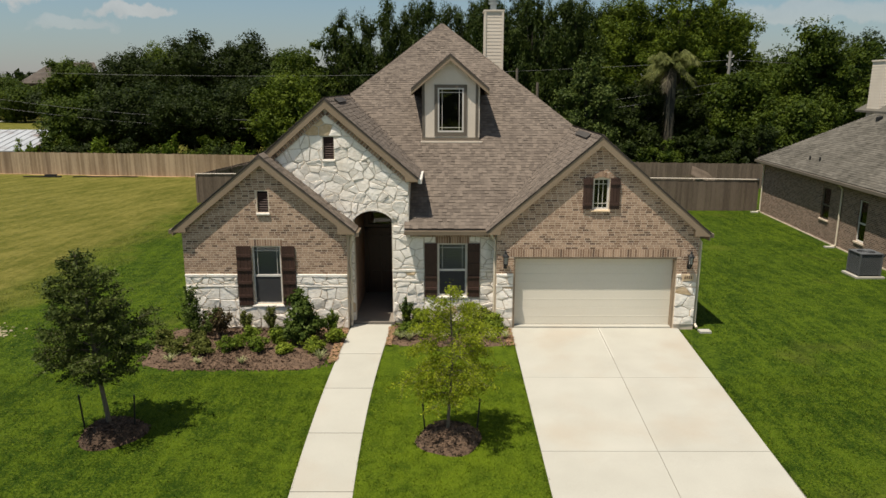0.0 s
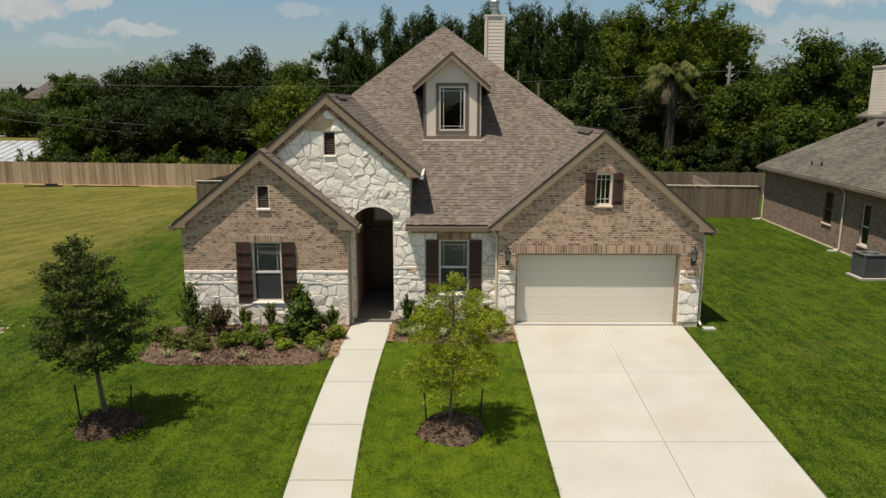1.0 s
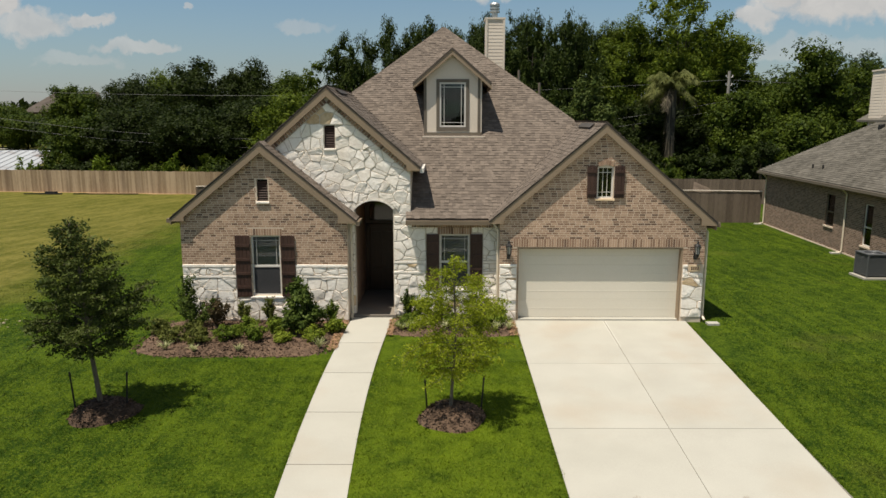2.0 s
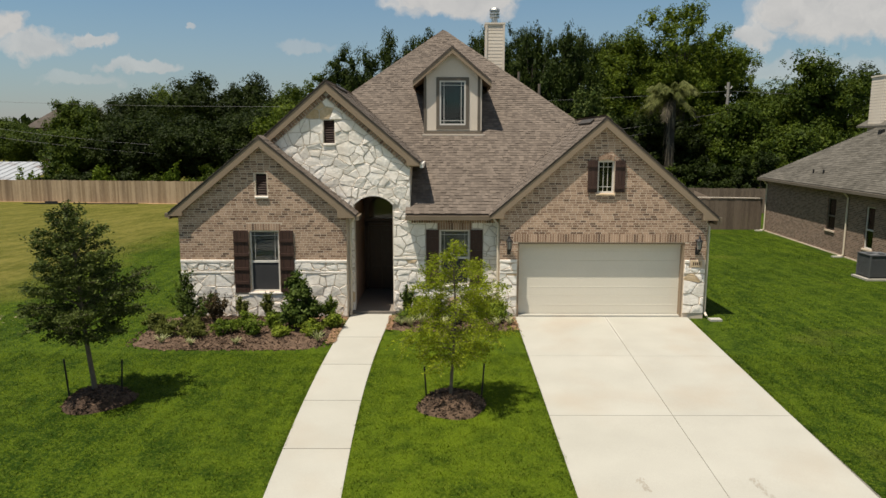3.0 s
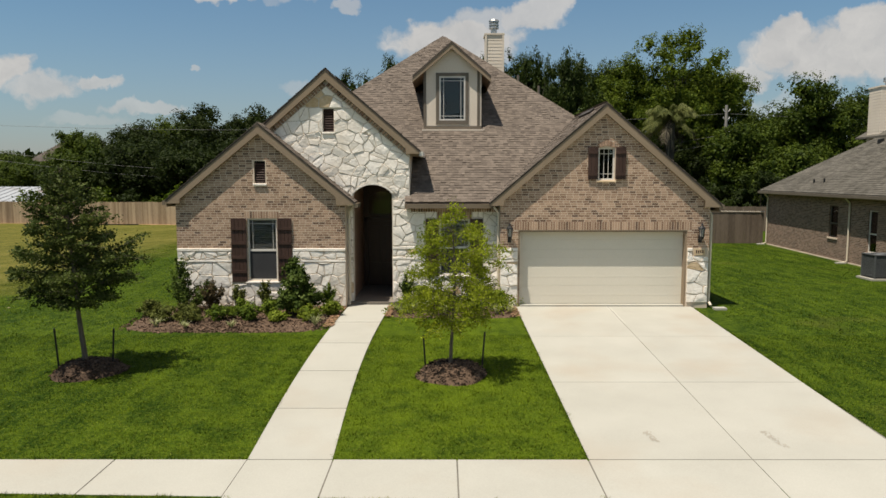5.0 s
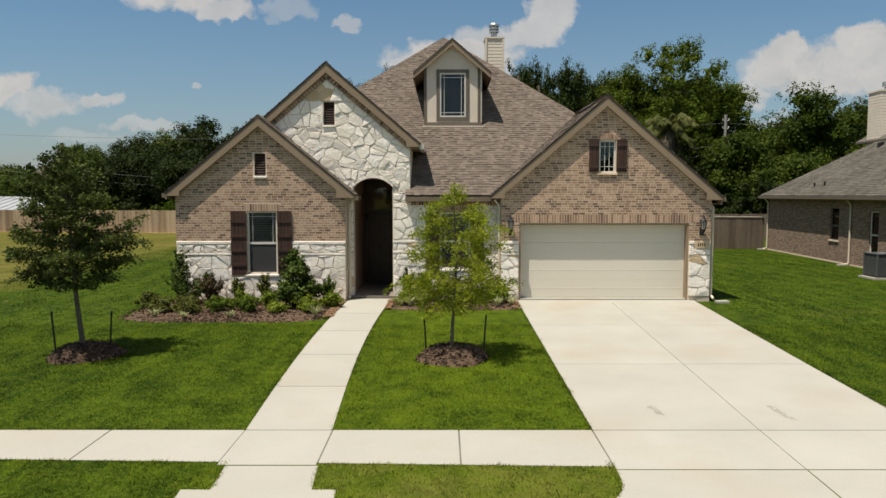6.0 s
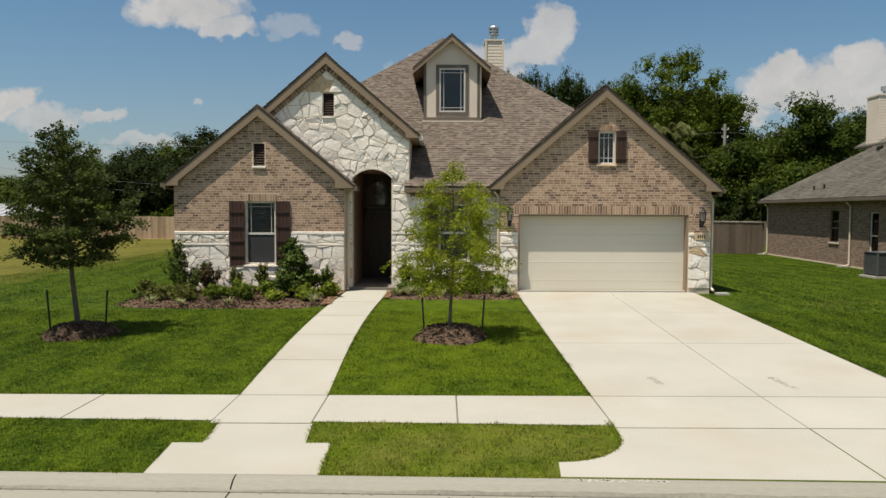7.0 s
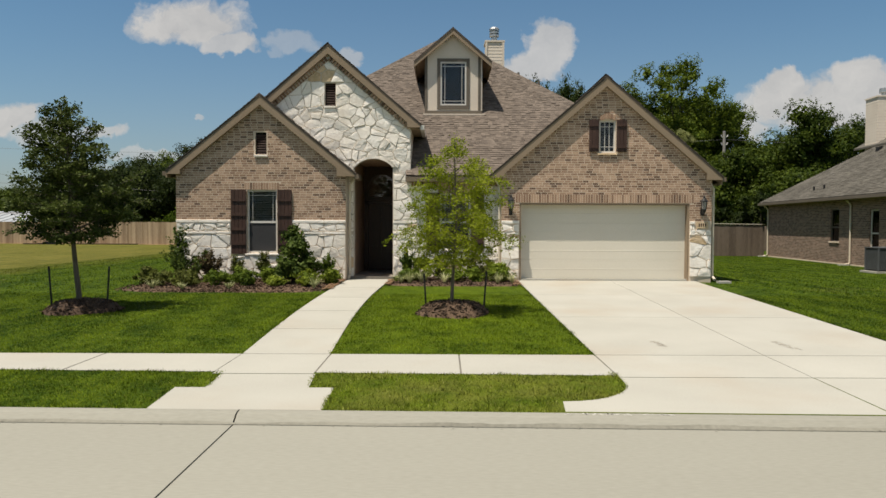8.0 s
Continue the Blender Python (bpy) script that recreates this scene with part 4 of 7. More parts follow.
def louvre(x0, x1, z0, z1, y):
    g = Geo().box(x0, x1, y + .10, y + .12, z0, z1)
    lv = part("louvre_vent", g, M_DARK, house, "dark louvred gable vent")
    n = int((z1 - z0) / .07)
    for k in range(n):
        z = z0 + .02 + .07 * k
        part("slat", Geo().prism([(x0 + .01, y + .035, z), (x1 - .01, y + .035, z), (x1 - .01, y + .09, z + .05), (x0 + .01, y + .09, z + .05)], (0, 0, .008)), M_SHUTTER, lv)
    sill(x0 - .03, x1 + .03, z0 - .005, y)


louvre(-5.30, -4.98, 3.55, 4.18, -0.08)
louvre(-3.42, -3.11, 5.04, 5.70, 0.55)

# garage door: four embossed sections in a recess
GD_Y = 0.234
gdoor = part("garage_door", Geo().box(2.26, 7.09, GD_Y + .045, GD_Y + .06, .02, 2.18), M_GDOOR, house, "wide almond sectional garage door, closed")
for k in range(4):
    z0, z1 = .025 + .535 * k, .025 + .535 * (k + 1) - .002
    bm = bmesh.new()
    sec = bmesh.ops.create_cube(bm, size=1, matrix=Matrix.Translation((4.675, GD_Y + .025, (z0 + z1) / 2)) @ Matrix.Diagonal((4.82, .04, z1 - z0, 1)))
    bmesh.ops.bevel(bm, geom=bm.edges[:], offset=.002, segments=1, affect="EDGES")
    section = part("section", bm, M_GDOOR, gdoor)
    for q in (.5,):
        zz = z0 + (z1 - z0) * q
        g = Geo().prism([(2.29, GD_Y + .0045, zz - .012), (2.29, GD_Y + .002, zz - .006), (2.29, GD_Y + .002, zz + .006), (2.29, GD_Y + .0045, zz + .012)], (4.77, 0, 0))
        part("rib", g, M_GDOOR, section)
part("door_jamb", Geo().box(2.24, 2.29, .02, GD_Y + .10, -.03, 2.20).box(7.06, 7.11, .02, GD_Y + .10, -.03, 2.20).box(2.29, 7.06, .02, GD_Y + .10, 2.15, 2.20), M_TRIM, house, "tan garage door frame")
part("threshold", Geo().box(2.24, 7.11, .022, GD_Y + .1, -.2, .018), M_CONC, house)

# dormer
DX0, DX1, DY, DZ = -0.54, 1.36, 3.90, 5.36
D_AP, D_EZ, D_EX = (0.36, 8.22), 7.10, 1.31
ds = (D_AP[1] - D_EZ) / D_EX
dwall_top = D_AP[1] - ds * 0.95 - .1
dormer = part("dormer", panel([(DX0, DZ - .25), (DX1, DZ - .25), (DX1, dwall_top), (D_AP[0] + .05, D_AP[1] - .1), (DX0, dwall_top)], [rect(-0.06, 0.82, 5.63, 7.10)], DY, DY + .12), M_SIDING, house, "cream sided dormer with a gabled roof")
back = front_y(7.3)
part("cheek_wall", Geo().box(DX0, DX0 + .1, DY + .12, back, DZ - .2, dwall_top), M_SIDING, dormer)
part("cheek_wall", Geo().box(DX1 - .1, DX1, DY + .12, back, DZ - .2, dwall_top), M_SIDING, dormer)
for sgn in (-1, 1):
    ex = D_AP[0] + sgn * D_EX
    yb0, yb1 = front_y(D_EZ) + .2, front_y(D_AP[1]) + .2
    ring = [(D_AP[0], DY - .22, D_AP[1]), (ex, DY - .22, D_EZ), (ex, yb0, D_EZ), (D_AP[0], yb1, D_AP[1])]
    part("dormer_roof", Geo().prism([(x, y, z - .07) for x, y, z in ring], (0, 0, .07)), M_SHINGLE_DARK, dormer, "brown-grey shingle dormer roof")
    y0 = DY - .205
    part("rake_board", Geo().prism([(D_AP[0], y0, D_AP[1] - .06), (D_AP[0], y0, D_AP[1] - .24), (ex, y0, D_EZ - .22), (ex, y0, D_EZ - .06)], (0, .03, 0)), M_TRIM, dormer)
    wx = D_AP[0] + sgn * .95
    part("soffit", Geo().prism([(D_AP[0], y0 + .03, D_AP[1] - .085), (D_AP[0], y0 + .03, D_AP[1] - .11), (ex, y0 + .03, D_EZ - .11), (ex, y0 + .03, D_EZ - .085)], (0, yb0 - y0 - .1, 0)), M_TRIM, dormer)
    part("eave_board", Geo().box(min(ex, ex - sgn * .02), max(ex, ex - sgn * .02), y0 + .03, yb0, D_EZ - .24, D_EZ - .06), M_TRIM, dormer)
    part("corner_board", Geo().box(min(wx, wx - sgn * .09), max(wx, wx - sgn * .09) + .0, DY - .018, DY - .001, DZ - .03, dwall_top), M_TRIM_DARK, dormer)
part("window_trim", Geo().box(-0.17, -0.06, DY - .025, DY - .001, 5.5, 7.21).box(0.82, 0.93, DY - .025, DY - .001, 5.5, 7.21).box(-0.06, 0.82, DY - .025, DY - .001, 7.10, 7.21).box(-0.06, .82, DY - .025, DY - .001, 5.5, 5.63), M_TRIM_DARK, dormer, "taupe window surround")
part("base_board", Geo().box(DX0, DX1, DY - .022, DY - .001, DZ - .03, DZ + .09), M_TRIM_DARK, dormer)
part("flashing", Geo().box(DX0 - .1, DX1 + .1, DY - .13, DY - .024, DZ - .075, DZ - .03), M_SIDING, dormer, "pale metal flashing")
window(-0.06, 0.82, 5.63, 7.10, DY - .012, "prairie", False, dormer, .05)

# chimney and roof fittings
ch = part("chimney", Geo().box(2.12, 3.0, 14.9, 15.9, 6.5, 10.62), M_SIDING, house, "cream lap-sided chimney with a metal flue")
g = Geo()
for k in range(23):
    z = 7.0 + .16 * k
    g.prism([(2.10, 14.888, z), (3.02, 14.888, z), (3.02, 14.898, z + .158), (2.10, 14.898, z + .158)], (0, .006, 0))
part("lap_siding", g, M_SIDING, ch, "cream lap boards")
for x in (2.09, 2.93):
    part("corner_board", Geo().box(x, x + .1, 14.855, 14.874, 6.6, 10.6), M_SIDING, ch)
part("chimney_cap", Geo().box(2.07, 3.05, 14.85, 15.95, 10.62, 10.70), M_SIDING, ch)
g = Geo().tube([(2.56, 15.4, 10.72), (2.56, 15.4, 11.0)], [.15, .15], 14)
part("flue", g, M_GALV, ch)
g = Geo()
for z in (11.0, 11.14, 11.28):
    g.tube([(2.56, 15.4, z), (2.56, 15.4, z + .08)], [.24, .24], 16)
g.tube([(2.56, 15.4, 11.0), (2.56, 15.4, 11.4)], [.17, .17], 12)
g.tube([(2.56, 15.4, 11.36), (2.56, 15.4, 11.44)], [.26, .20], 16)
part("flue_cap", g, M_GALV, ch)
for x, y, h in ((3.12, 9.0, .72), (3.83, 8.0, .78)):
    z = right_z(x)
    part("vent_pipe", Geo().tube([(x, y, z - .1), (x, y, z + h)], [.05, .05], 8).tube([(x, y, z - .05), (x, y, z + .08)], [.12, .06], 8), M_TRIM_DARK, house, "grey plumbing vent pipe")


def roof_vent(x, y, z, side_slope):
    """Low box vent lying on a side slope."""
    a = math.atan(side_slope)
    ob = part("roof_vent", Geo().box(-.07, .07, -.9, .9, 0, .03).box(-.095, .095, -.93, .93, .03, .052), M_VENT, house, "dark low box roof vent")
    ob.matrix_basis = Matrix.Translation((x, y, z)) @ Matrix.Rotation(a, 4, "Y")
    return ob


roof_vent(-3.16, 2.5, T_APEX[1] - .12, S)
roof_vent(4.52, 1.9, G_APEX[1] - .12, -S)


# wall lamps
def wall_lamp(x, z, y):
    lamp = thing("wall_lamp", "black lantern wall lamp beside the garage door", "wall lamp", (x, y, z), "garage lamps")
    part("back_plate", Geo().box(-.05, .05, -.02, 0, -.13, .07), M_BLACK, lamp)
    part("arm", Geo().tube([(0, -.02, -.02), (0, -.12, -.10), (0, -.17, -.02), (0, -.16, .06)], [.012] * 4, 6), M_BLACK, lamp)
    for k in range(6):
        a = math.pi / 3 * k
        part("cage_bar", Geo().tube([(.06 * math.cos(a), -.16 + .06 * math.sin(a), .05), (.085 * math.cos(a), -.16 + .085 * math.sin(a), .27)], [.008, .008], 5), M_BLACK, lamp)
    part("glass", Geo().tube([(0, -.16, .055), (0, -.16, .265)], [.05, .074], 8), M_FROST, lamp, "frosted lantern glass")
    part("roof_cap", Geo().tube([(0, -.16, .265), (0, -.16, .30), (0, -.16, .37), (0, -.16, .40), (0, -.16, .44)], [.105, .09, .03, .035, .006], 8), M_BLACK, lamp)
    part("base_cup", Geo().tube([(0, -.16, -.06), (0, -.16, .0), (0, -.16, .05)], [.012, .05, .066], 8), M_BLACK, lamp)
    return lamp


M_FROST = surface("frosted_glass", (0.30, 0.29, 0.26), (0.38, 0.37, 0.34), 0.25)
wall_lamp(7.46, 1.98, -0.012)
wall_lamp(1.98, 1.98, -0.012)
# house number as plain bars on a stone plate
plate = part("number_plate", Geo().box(7.31, 7.63, -.035, -.012, 1.49, 1.68), M_STONE_TAN, house, "tan stone plate with dark bars")
for k in range(4):
    part("bar", Geo().box(7.36 + .06 * k, 7.392 + .06 * k, -.041, -.036, 1.54, 1.63), M_SHUTTER, plate)
part("hose_bib", Geo().box(7.75, 7.80, .25, .31, .25, .42), M_GALV, house)


# ---- plants ----
def leaf_faces(centres, size, spread_up=0.35, seed=1, narrow=0.5, jitter=0.35, normals=None, scatter=0.75):
    """Quad leaves at the centres: lying across the given outward directions, or of random turn."""
    r = np.random.default_rng(seed)
    n = len(centres)
    d = r.normal(size=(n, 3))
    d[:, 2] *= spread_up * 2
    if normals is not None:
        m = normals + scatter * r.normal(size=(n, 3))
        m /= np.linalg.norm(m, axis=1, keepdims=True) + 1e-9
        d -= m * (d * m).sum(1, keepdims=True)
        d /= np.linalg.norm(d, axis=1, keepdims=True) + 1e-9
        s = np.cross(d, m)
    else:
        d /= np.linalg.norm(d, axis=1, keepdims=True) + 1e-9
        s = np.cross(d, r.normal(size=(n, 3)))
        s /= np.linalg.norm(s, axis=1, keepdims=True) + 1e-9
    ln = size * (1 + jitter * r.normal(size=(n, 1))).clip(.4, 1.9)
    a, b = d * ln * 0.5, s * ln * narrow * 0.5
    c = np.asarray(centres)
    return np.stack([c - a, c + b - a * .1, c + a, c - b - a * .1], axis=1)


def limbs(centres, trunk_top, base_r, seed, count, spread=0.35, trunk_base=(0, 0, 0)):
    """Trunk and limbs that reach out to some of the leaf clumps."""
    r = np.random.default_rng(seed + 99)
    g = Geo()
    tt = Vector(trunk_top)
    tb = Vector(trunk_base)
    hi = max(c[2] for c in centres)
    mid = tb.lerp(tt, .5) + Vector((r.normal() * .02, r.normal() * .02, 0)) * tt.z
    top = Vector((tt.x + (centres[:, 0].mean()) * .6, tt.y + centres[:, 1].mean() * .6, tt.z + (hi - tt.z) * .8))
    g.tube([tb, tb + (tt - tb) * .06, mid, tt, tt.lerp(top, .5), top], [base_r * 1.35, base_r, base_r * .85, base_r * .7, base_r * .38, base_r * .08], 9)
    for c in centres[r.choice(len(centres), min(count, len(centres)), replace=False)]:
        c = Vector(c)
        h = max(.02, min(.9, (c.z - tt.z) / max(hi - tt.z, .1) - r.uniform(.12, .35)))
        s = tt.lerp(top, h)
        m = s.lerp(c, .5) + Vector((0, 0, -.06 * (c - s).length + .02))
        k = base_r * .42 * (1 - .6 * h)
        g.tube([s, m, c], [k, k * .6, k * .12], 5)
    return g


def leaf_tris(centres, size, normals, seed, narrow=.6, scatter=.5, rise=0.0):
    """One pointed face a leaf, lying roughly across its outward direction."""
    r = np.random.default_rng(seed)
    n = len(centres)
    m = normals + scatter * r.normal(size=(n, 3))
    m /= np.linalg.norm(m, axis=1, keepdims=True) + 1e-9
    d = r.normal(size=(n, 3)) + np.array([0, 0, rise])
    d -= m * (d * m).sum(1, keepdims=True)
    d /= np.linalg.norm(d, axis=1, keepdims=True) + 1e-9
    s = np.cross(d, m)
    ln = np.asarray(size).reshape(-1, 1) * r.uniform(.6, 1.4, (n, 1))
    a, b = d * ln * .55, s * ln * narrow * .5
    c = np.asarray(centres)
    return np.stack([c - a * .8 - b, c - a * .8 + b, c + a], axis=1)


def tufted_crown(tufts, per, clumps, profile, z0, z1, clump_size, tuft, leaf, seed, shell=.5, flat=.75, lumps=.25, stretch=1.0, core=.16):
    """A crown of limb-end clumps, each covered with small dense tufts of leaves; larger leaves fill the inside."""
    r = np.random.default_rng(seed)
    f = r.uniform(0, 1, clumps * 4)
    keep = np.array([profile(v) for v in f])
    f = r.choice(f, clumps, p=(keep + .05) ** 1.5 / ((keep + .05) ** 1.5).sum())
    rad = np.array([profile(v) for v in f])
    a = r.uniform(0, 2 * math.pi, clumps)
    wob = 1 + lumps * np.sin(a * 3 + f * 9 + seed) + lumps * .7 * np.sin(a * 5 - f * 14 + 2 * seed)
    rr = rad * wob * r.uniform(0, 1, clumps) ** (1 - shell)
    c = np.stack([rr * np.cos(a), rr * np.sin(a), z0 + (z1 - z0) * f], 1)
    size = clump_size * r.uniform(.45, 1.45, clumps)
    idx = r.choice(clumps, tufts, p=size ** 2 / (size ** 2).sum())
    u = r.normal(size=(tufts, 3))
    u /= np.linalg.norm(u, axis=1, keepdims=True)
    u += .45 * np.stack([np.cos(a[idx]), np.sin(a[idx]), np.full(tufts, .7)], 1)
    u /= np.linalg.norm(u, axis=1, keepdims=True)
    tc = c[idx] + u * (r.uniform(.70, 1.04, (tufts, 1)) * size[idx, None]) * np.array([1, 1, flat])
    ti = np.repeat(np.arange(tufts), per)
    w = tuft * r.uniform(.6, 1.35, (tufts, 1))
    off = r.normal(size=(len(ti), 3)).clip(-1.7, 1.7)
    pts = tc[ti] + off * w[ti] * np.array([1, 1, .8 * stretch])
    out = u[ti] * .6 + off * .4 + np.array([0, 0, .45])
    k = int(tufts * per * core)
    i2 = r.choice(clumps, k, p=size ** 2 / (size ** 2).sum())
    v = r.normal(size=(k, 3))
    v /= np.linalg.norm(v, axis=1, keepdims=True)
    inner = c[i2] + v * (r.uniform(.1, .68, (k, 1)) * size[i2, None]) * np.array([1, 1, flat])
    return np.concatenate([pts, inner]), c, np.concatenate([out, v]), np.concatenate([np.full(len(pts), leaf), np.full(k, leaf * 2.6)])


def young_tree(name, label, at, height, crown_low, profile, material, seed, trunk_r, primaries, rise, droop, leaf, per_m, narrow, lean, scatter=1.0, twig=.035):
    """A slim nursery tree: leader, rising branches, side twigs and leaves along them."""
    r = np.random.default_rng(seed)
    ob = thing(name, label, "tree", at)
    wood, boughs, leaves, face = Geo(), Geo(), [], []

    def stem(z):
        q = max(z / height, 0.0)
        return Vector((lean[0] * q ** 1.4 + .03 * math.sin(q * 7 + seed), lean[1] * q ** 1.4 + .03 * math.cos(q * 6), z))

    wood.tube([stem(height * q) for q in np.linspace(-.02, .985, 12)], [trunk_r * (1.15 - q) + .003 for q in np.linspace(0, 1, 12)], 8)

    def spray(pts, start, count):
        for _ in range(count):
            q = start + (1 - start) * r.random() ** .8
            k = min(int(q * (len(pts) - 1)), len(pts) - 2)
            p = pts[k].lerp(pts[k + 1], q * (len(pts) - 1) - k)
            leaves.append((p.x + r.normal() * twig, p.y + r.normal() * twig, p.z + r.normal() * twig))
            face.append((r.normal() * scatter, r.normal() * scatter, .8 + r.normal() * scatter))

    def twigs(p0, az, reach, slope, sag, n, wide):
        d = Vector((math.cos(az), math.sin(az), 0))
        return [p0 + d * (reach * q) + Vector((r.normal() * wide * q, r.normal() * wide * q, reach * (slope * q - sag * q * q))) for q in np.linspace(0, 1, n)]

    for i in range(primaries):
        f = (i + r.uniform(.2, .8)) / primaries
        az = i * 2.399 + r.normal() * .35
        reach = max(.12, profile(f) * r.choice((.62, .8, .95, 1.1), p=(.2, .3, .3, .2)))
        slope = rise * (.55 + .75 * f) * r.uniform(.75, 1.25)
        base = crown_low + (height - crown_low) * f * .96 - min(.5, reach * slope * .55)
        main = twigs(stem(max(base, crown_low * .93)), az, reach, slope, droop, 6, .04)
        t = trunk_r * .34 * (1 - .55 * f)
        boughs.tube(main, [t, t * .85, t * .7, t * .5, t * .35, t * .15], 5)
        spray(main, .35, int(per_m * reach * .8))
        for j in range(int(4 + 7 * reach)):
            q = r.uniform(.22, .98)
            k = min(int(q * 5), 4)
            p0 = main[k].lerp(main[k + 1], q * 5 - k)
            side = twigs(p0, az + r.choice((-1, 1)) * r.uniform(.5, 1.25), reach * r.uniform(.18, .46) * (1.25 - .5 * q) + .05, slope * r.uniform(.2, 1.0), droop * 1.3, 4, .03)
            boughs.tube(side, [t * .3, t * .25, t * .18, t * .08], 3)
            spray(side, .12, int(per_m * (side[-1] - side[0]).length))
    top = [stem(height * q) for q in np.linspace(.8, 1.0, 5)]
    spray(top, 0, int(per_m * .5))
    part("trunk", wood, M_BARK, ob)
    part("branching", boughs, M_BARK, ob, kind="stuff")
    part("crown", tri_mesh("crown", leaf_faces(np.array(leaves), leaf, .35, seed, narrow, .3, np.array(face), .4), 4, material), material, ob)
    return ob


def oval(f, r, low=.35, fat=.8):
    """Rounded crown, widest at the fraction low."""
    k = (low - f) / low if f < low else (f - low) / (1 - low)
    return r * max(0.0, 1 - abs(k) ** 2) ** fat


def stake(x, y, h, tilt):
    ob = thing("tree_stake", "slim dark steel stake in the mulch", "stake", (x, y, float(ground_z(x, y))), "tree stakes")
    g = Geo().tube([(0, 0, -.05), (tilt, 0, h)], [.018, .018], 6)
    part("post", g, M_BLACK, ob)
    part("band", Geo().tube([(tilt * .93, 0, h * .90), (tilt * .96, 0, h * .94)], [.024, .024], 8), M_BLACK, ob)


def mulch(name, label, outline_r, centre, height, seed, chips=900):
    """A mound of bark: a lumpy dome covered with chips. outline_r(angle) is its edge."""
    r = np.random.default_rng(seed)
    cx, cy = centre
    g = Geo()
    n, rings = 40, 9
    ob = thing(name, label, "mulch", (0, 0, 0))
    for k in range(rings + 1):
        q = 1 - k / rings
        for i in range(n):
            a = 2 * math.pi * i / n
            R = outline_r(a) * q
            x, y = cx + R * math.cos(a), cy + R * math.sin(a)
            g.v.append((x, y, float(ground_z(x, y)) - .02 * (k == 0) + height * math.sin(math.pi / 2 * min(1, (1 - q) * 2.0)) + (r.normal() * .008 if k else 0)))
    for k in range(rings):
        for i in range(n):
            j = (i + 1) % n
            g.f.append([k * n + i, k * n + j, (k + 1) * n + j, (k + 1) * n + i])
    part("mound", g, M_MULCH, ob)
    u = r.uniform(0, 1, chips) ** .5
    a = r.uniform(0, 2 * math.pi, chips)
    R = np.array([outline_r(t) for t in a]) * u
    x, y = cx + R * np.cos(a), cy + R * np.sin(a)
    z = ground_z(x, y) + height * np.sin(np.pi / 2 * np.minimum(1, (1 - u) * 2)) + .012
    c = leaf_faces(np.stack([x, y, z], 1), .075, .25, seed, .4)
    part("bark_litter", tri_mesh("bark_litter", c, 4, M_MULCH), M_MULCH, ob, kind="stuff")
    return ob


# two young trees in the front lawn
young_tree("young_oak", "young dark green oak with a slim staked trunk", (-7.12, -6.35, -.08), 4.05, 1.34, lambda f: 1.10 * (min(1, .62 + 2.2 * f) if f < .2 else (1 - ((f - .2) / .84) ** 1.5) ** .9 + .05), M_OAK_YOUNG, 3, .046, 74, .72, .22, .066, 122, .5, (-.2, -.25), .8, .045)
young_tree("young_elm", "young airy yellow-green elm with drooping sprays", (.26, -6.62, -.10), 3.40, .92, lambda f: oval(f, 1.02, .38, .75) + .06, M_ELM_YOUNG, 17, .032, 64, .66, .60, .056, 100, .40, (.05, 0), 1.2, .04)
for x, y, h, tl in ((-7.62, -6.4, .86, -.06), (-6.55, -6.4, .86, .06), (-.26, -6.5, .75, -.05), (.85, -6.45, .80, .06)):
    stake(x, y, h, tl)
mulch("mulch_ring", "dark bark mulch mound round the young oak", lambda a: .70 + .05 * math.sin(3 * a + 1), (-6.98, -6.5), .20, 5)
mulch("mulch_ring", "dark bark mulch mound round the young elm", lambda a: .70 + .04 * math.sin(4 * a), (.25, -6.72), .22, 6)


mulch("mulch_ring", "small dark bark mulch mound in the lawn", lambda a: .36 + .03 * math.sin(3 * a), (-9.82, -6.6), .14, 7, 260)
sand = thing("sand_patch", "pale bare sandy patch in the grass", "soil", (0, 0, 0), kind="stuff")
r_sand = np.random.default_rng(63)
sx, sy = r_sand.normal(-13.75, .40, 420), r_sand.normal(-.55, .3, 420)
flakes("sand_crumbs", sx, sy, ground_z(sx, sy) + .008 + r_sand.uniform(0, .006, 420), .045, M_SAND, sand, 64)


def bed_radius(cx, cy, x0, x1, y0, y1, p=4.0):
    """Edge of a rounded rectangle as seen from a point within."""
    def edge(a):
        c, s = math.cos(a), math.sin(a)
        rx = (x1 - cx) if c > 0 else (cx - x0)
        ry = (y1 - cy) if s > 0 else (cy - y0)
        return 1 / ((abs(c) / rx) ** p + (abs(s) / ry) ** p) ** (1 / p)
    return edge


mulch("mulch_bed", "brown bark mulch bed along the house front", bed_radius(-5.4, -1.5, -8.25, -2.74, -3.2, .3, 5), (-5.4, -1.5), .05, 8, 5200)
mulch("mulch_bed", "brown bark mulch bed below the middle window", bed_radius(.4, -.35, -1.5, 2.2, -1.5, .62, 7), (.4, -.35), .05, 9, 2200)


bed_soil = thing("bare_soil", "orange-brown bare soil along the bed edges", "soil", (0, 0, 0), kind="stuff")
r_soil = np.random.default_rng(61)
for x0, x1, y0, y1, n in ((-2.98, -2.73, -2.7, -.1, 520), (-1.52, -1.34, -1.45, .1, 300), (1.95, 2.2, -1.45, -.05, 300), (-4.2, -2.75, -.35, -.1, 260)):
    px, py = r_soil.uniform(x0, x1, n), r_soil.uniform(y0, y1, n)
    flakes("crumbs", px, py, ground_z(px, py) + .052 + r_soil.uniform(0, .012, n), .020, M_SOIL_RED, bed_soil, 62)


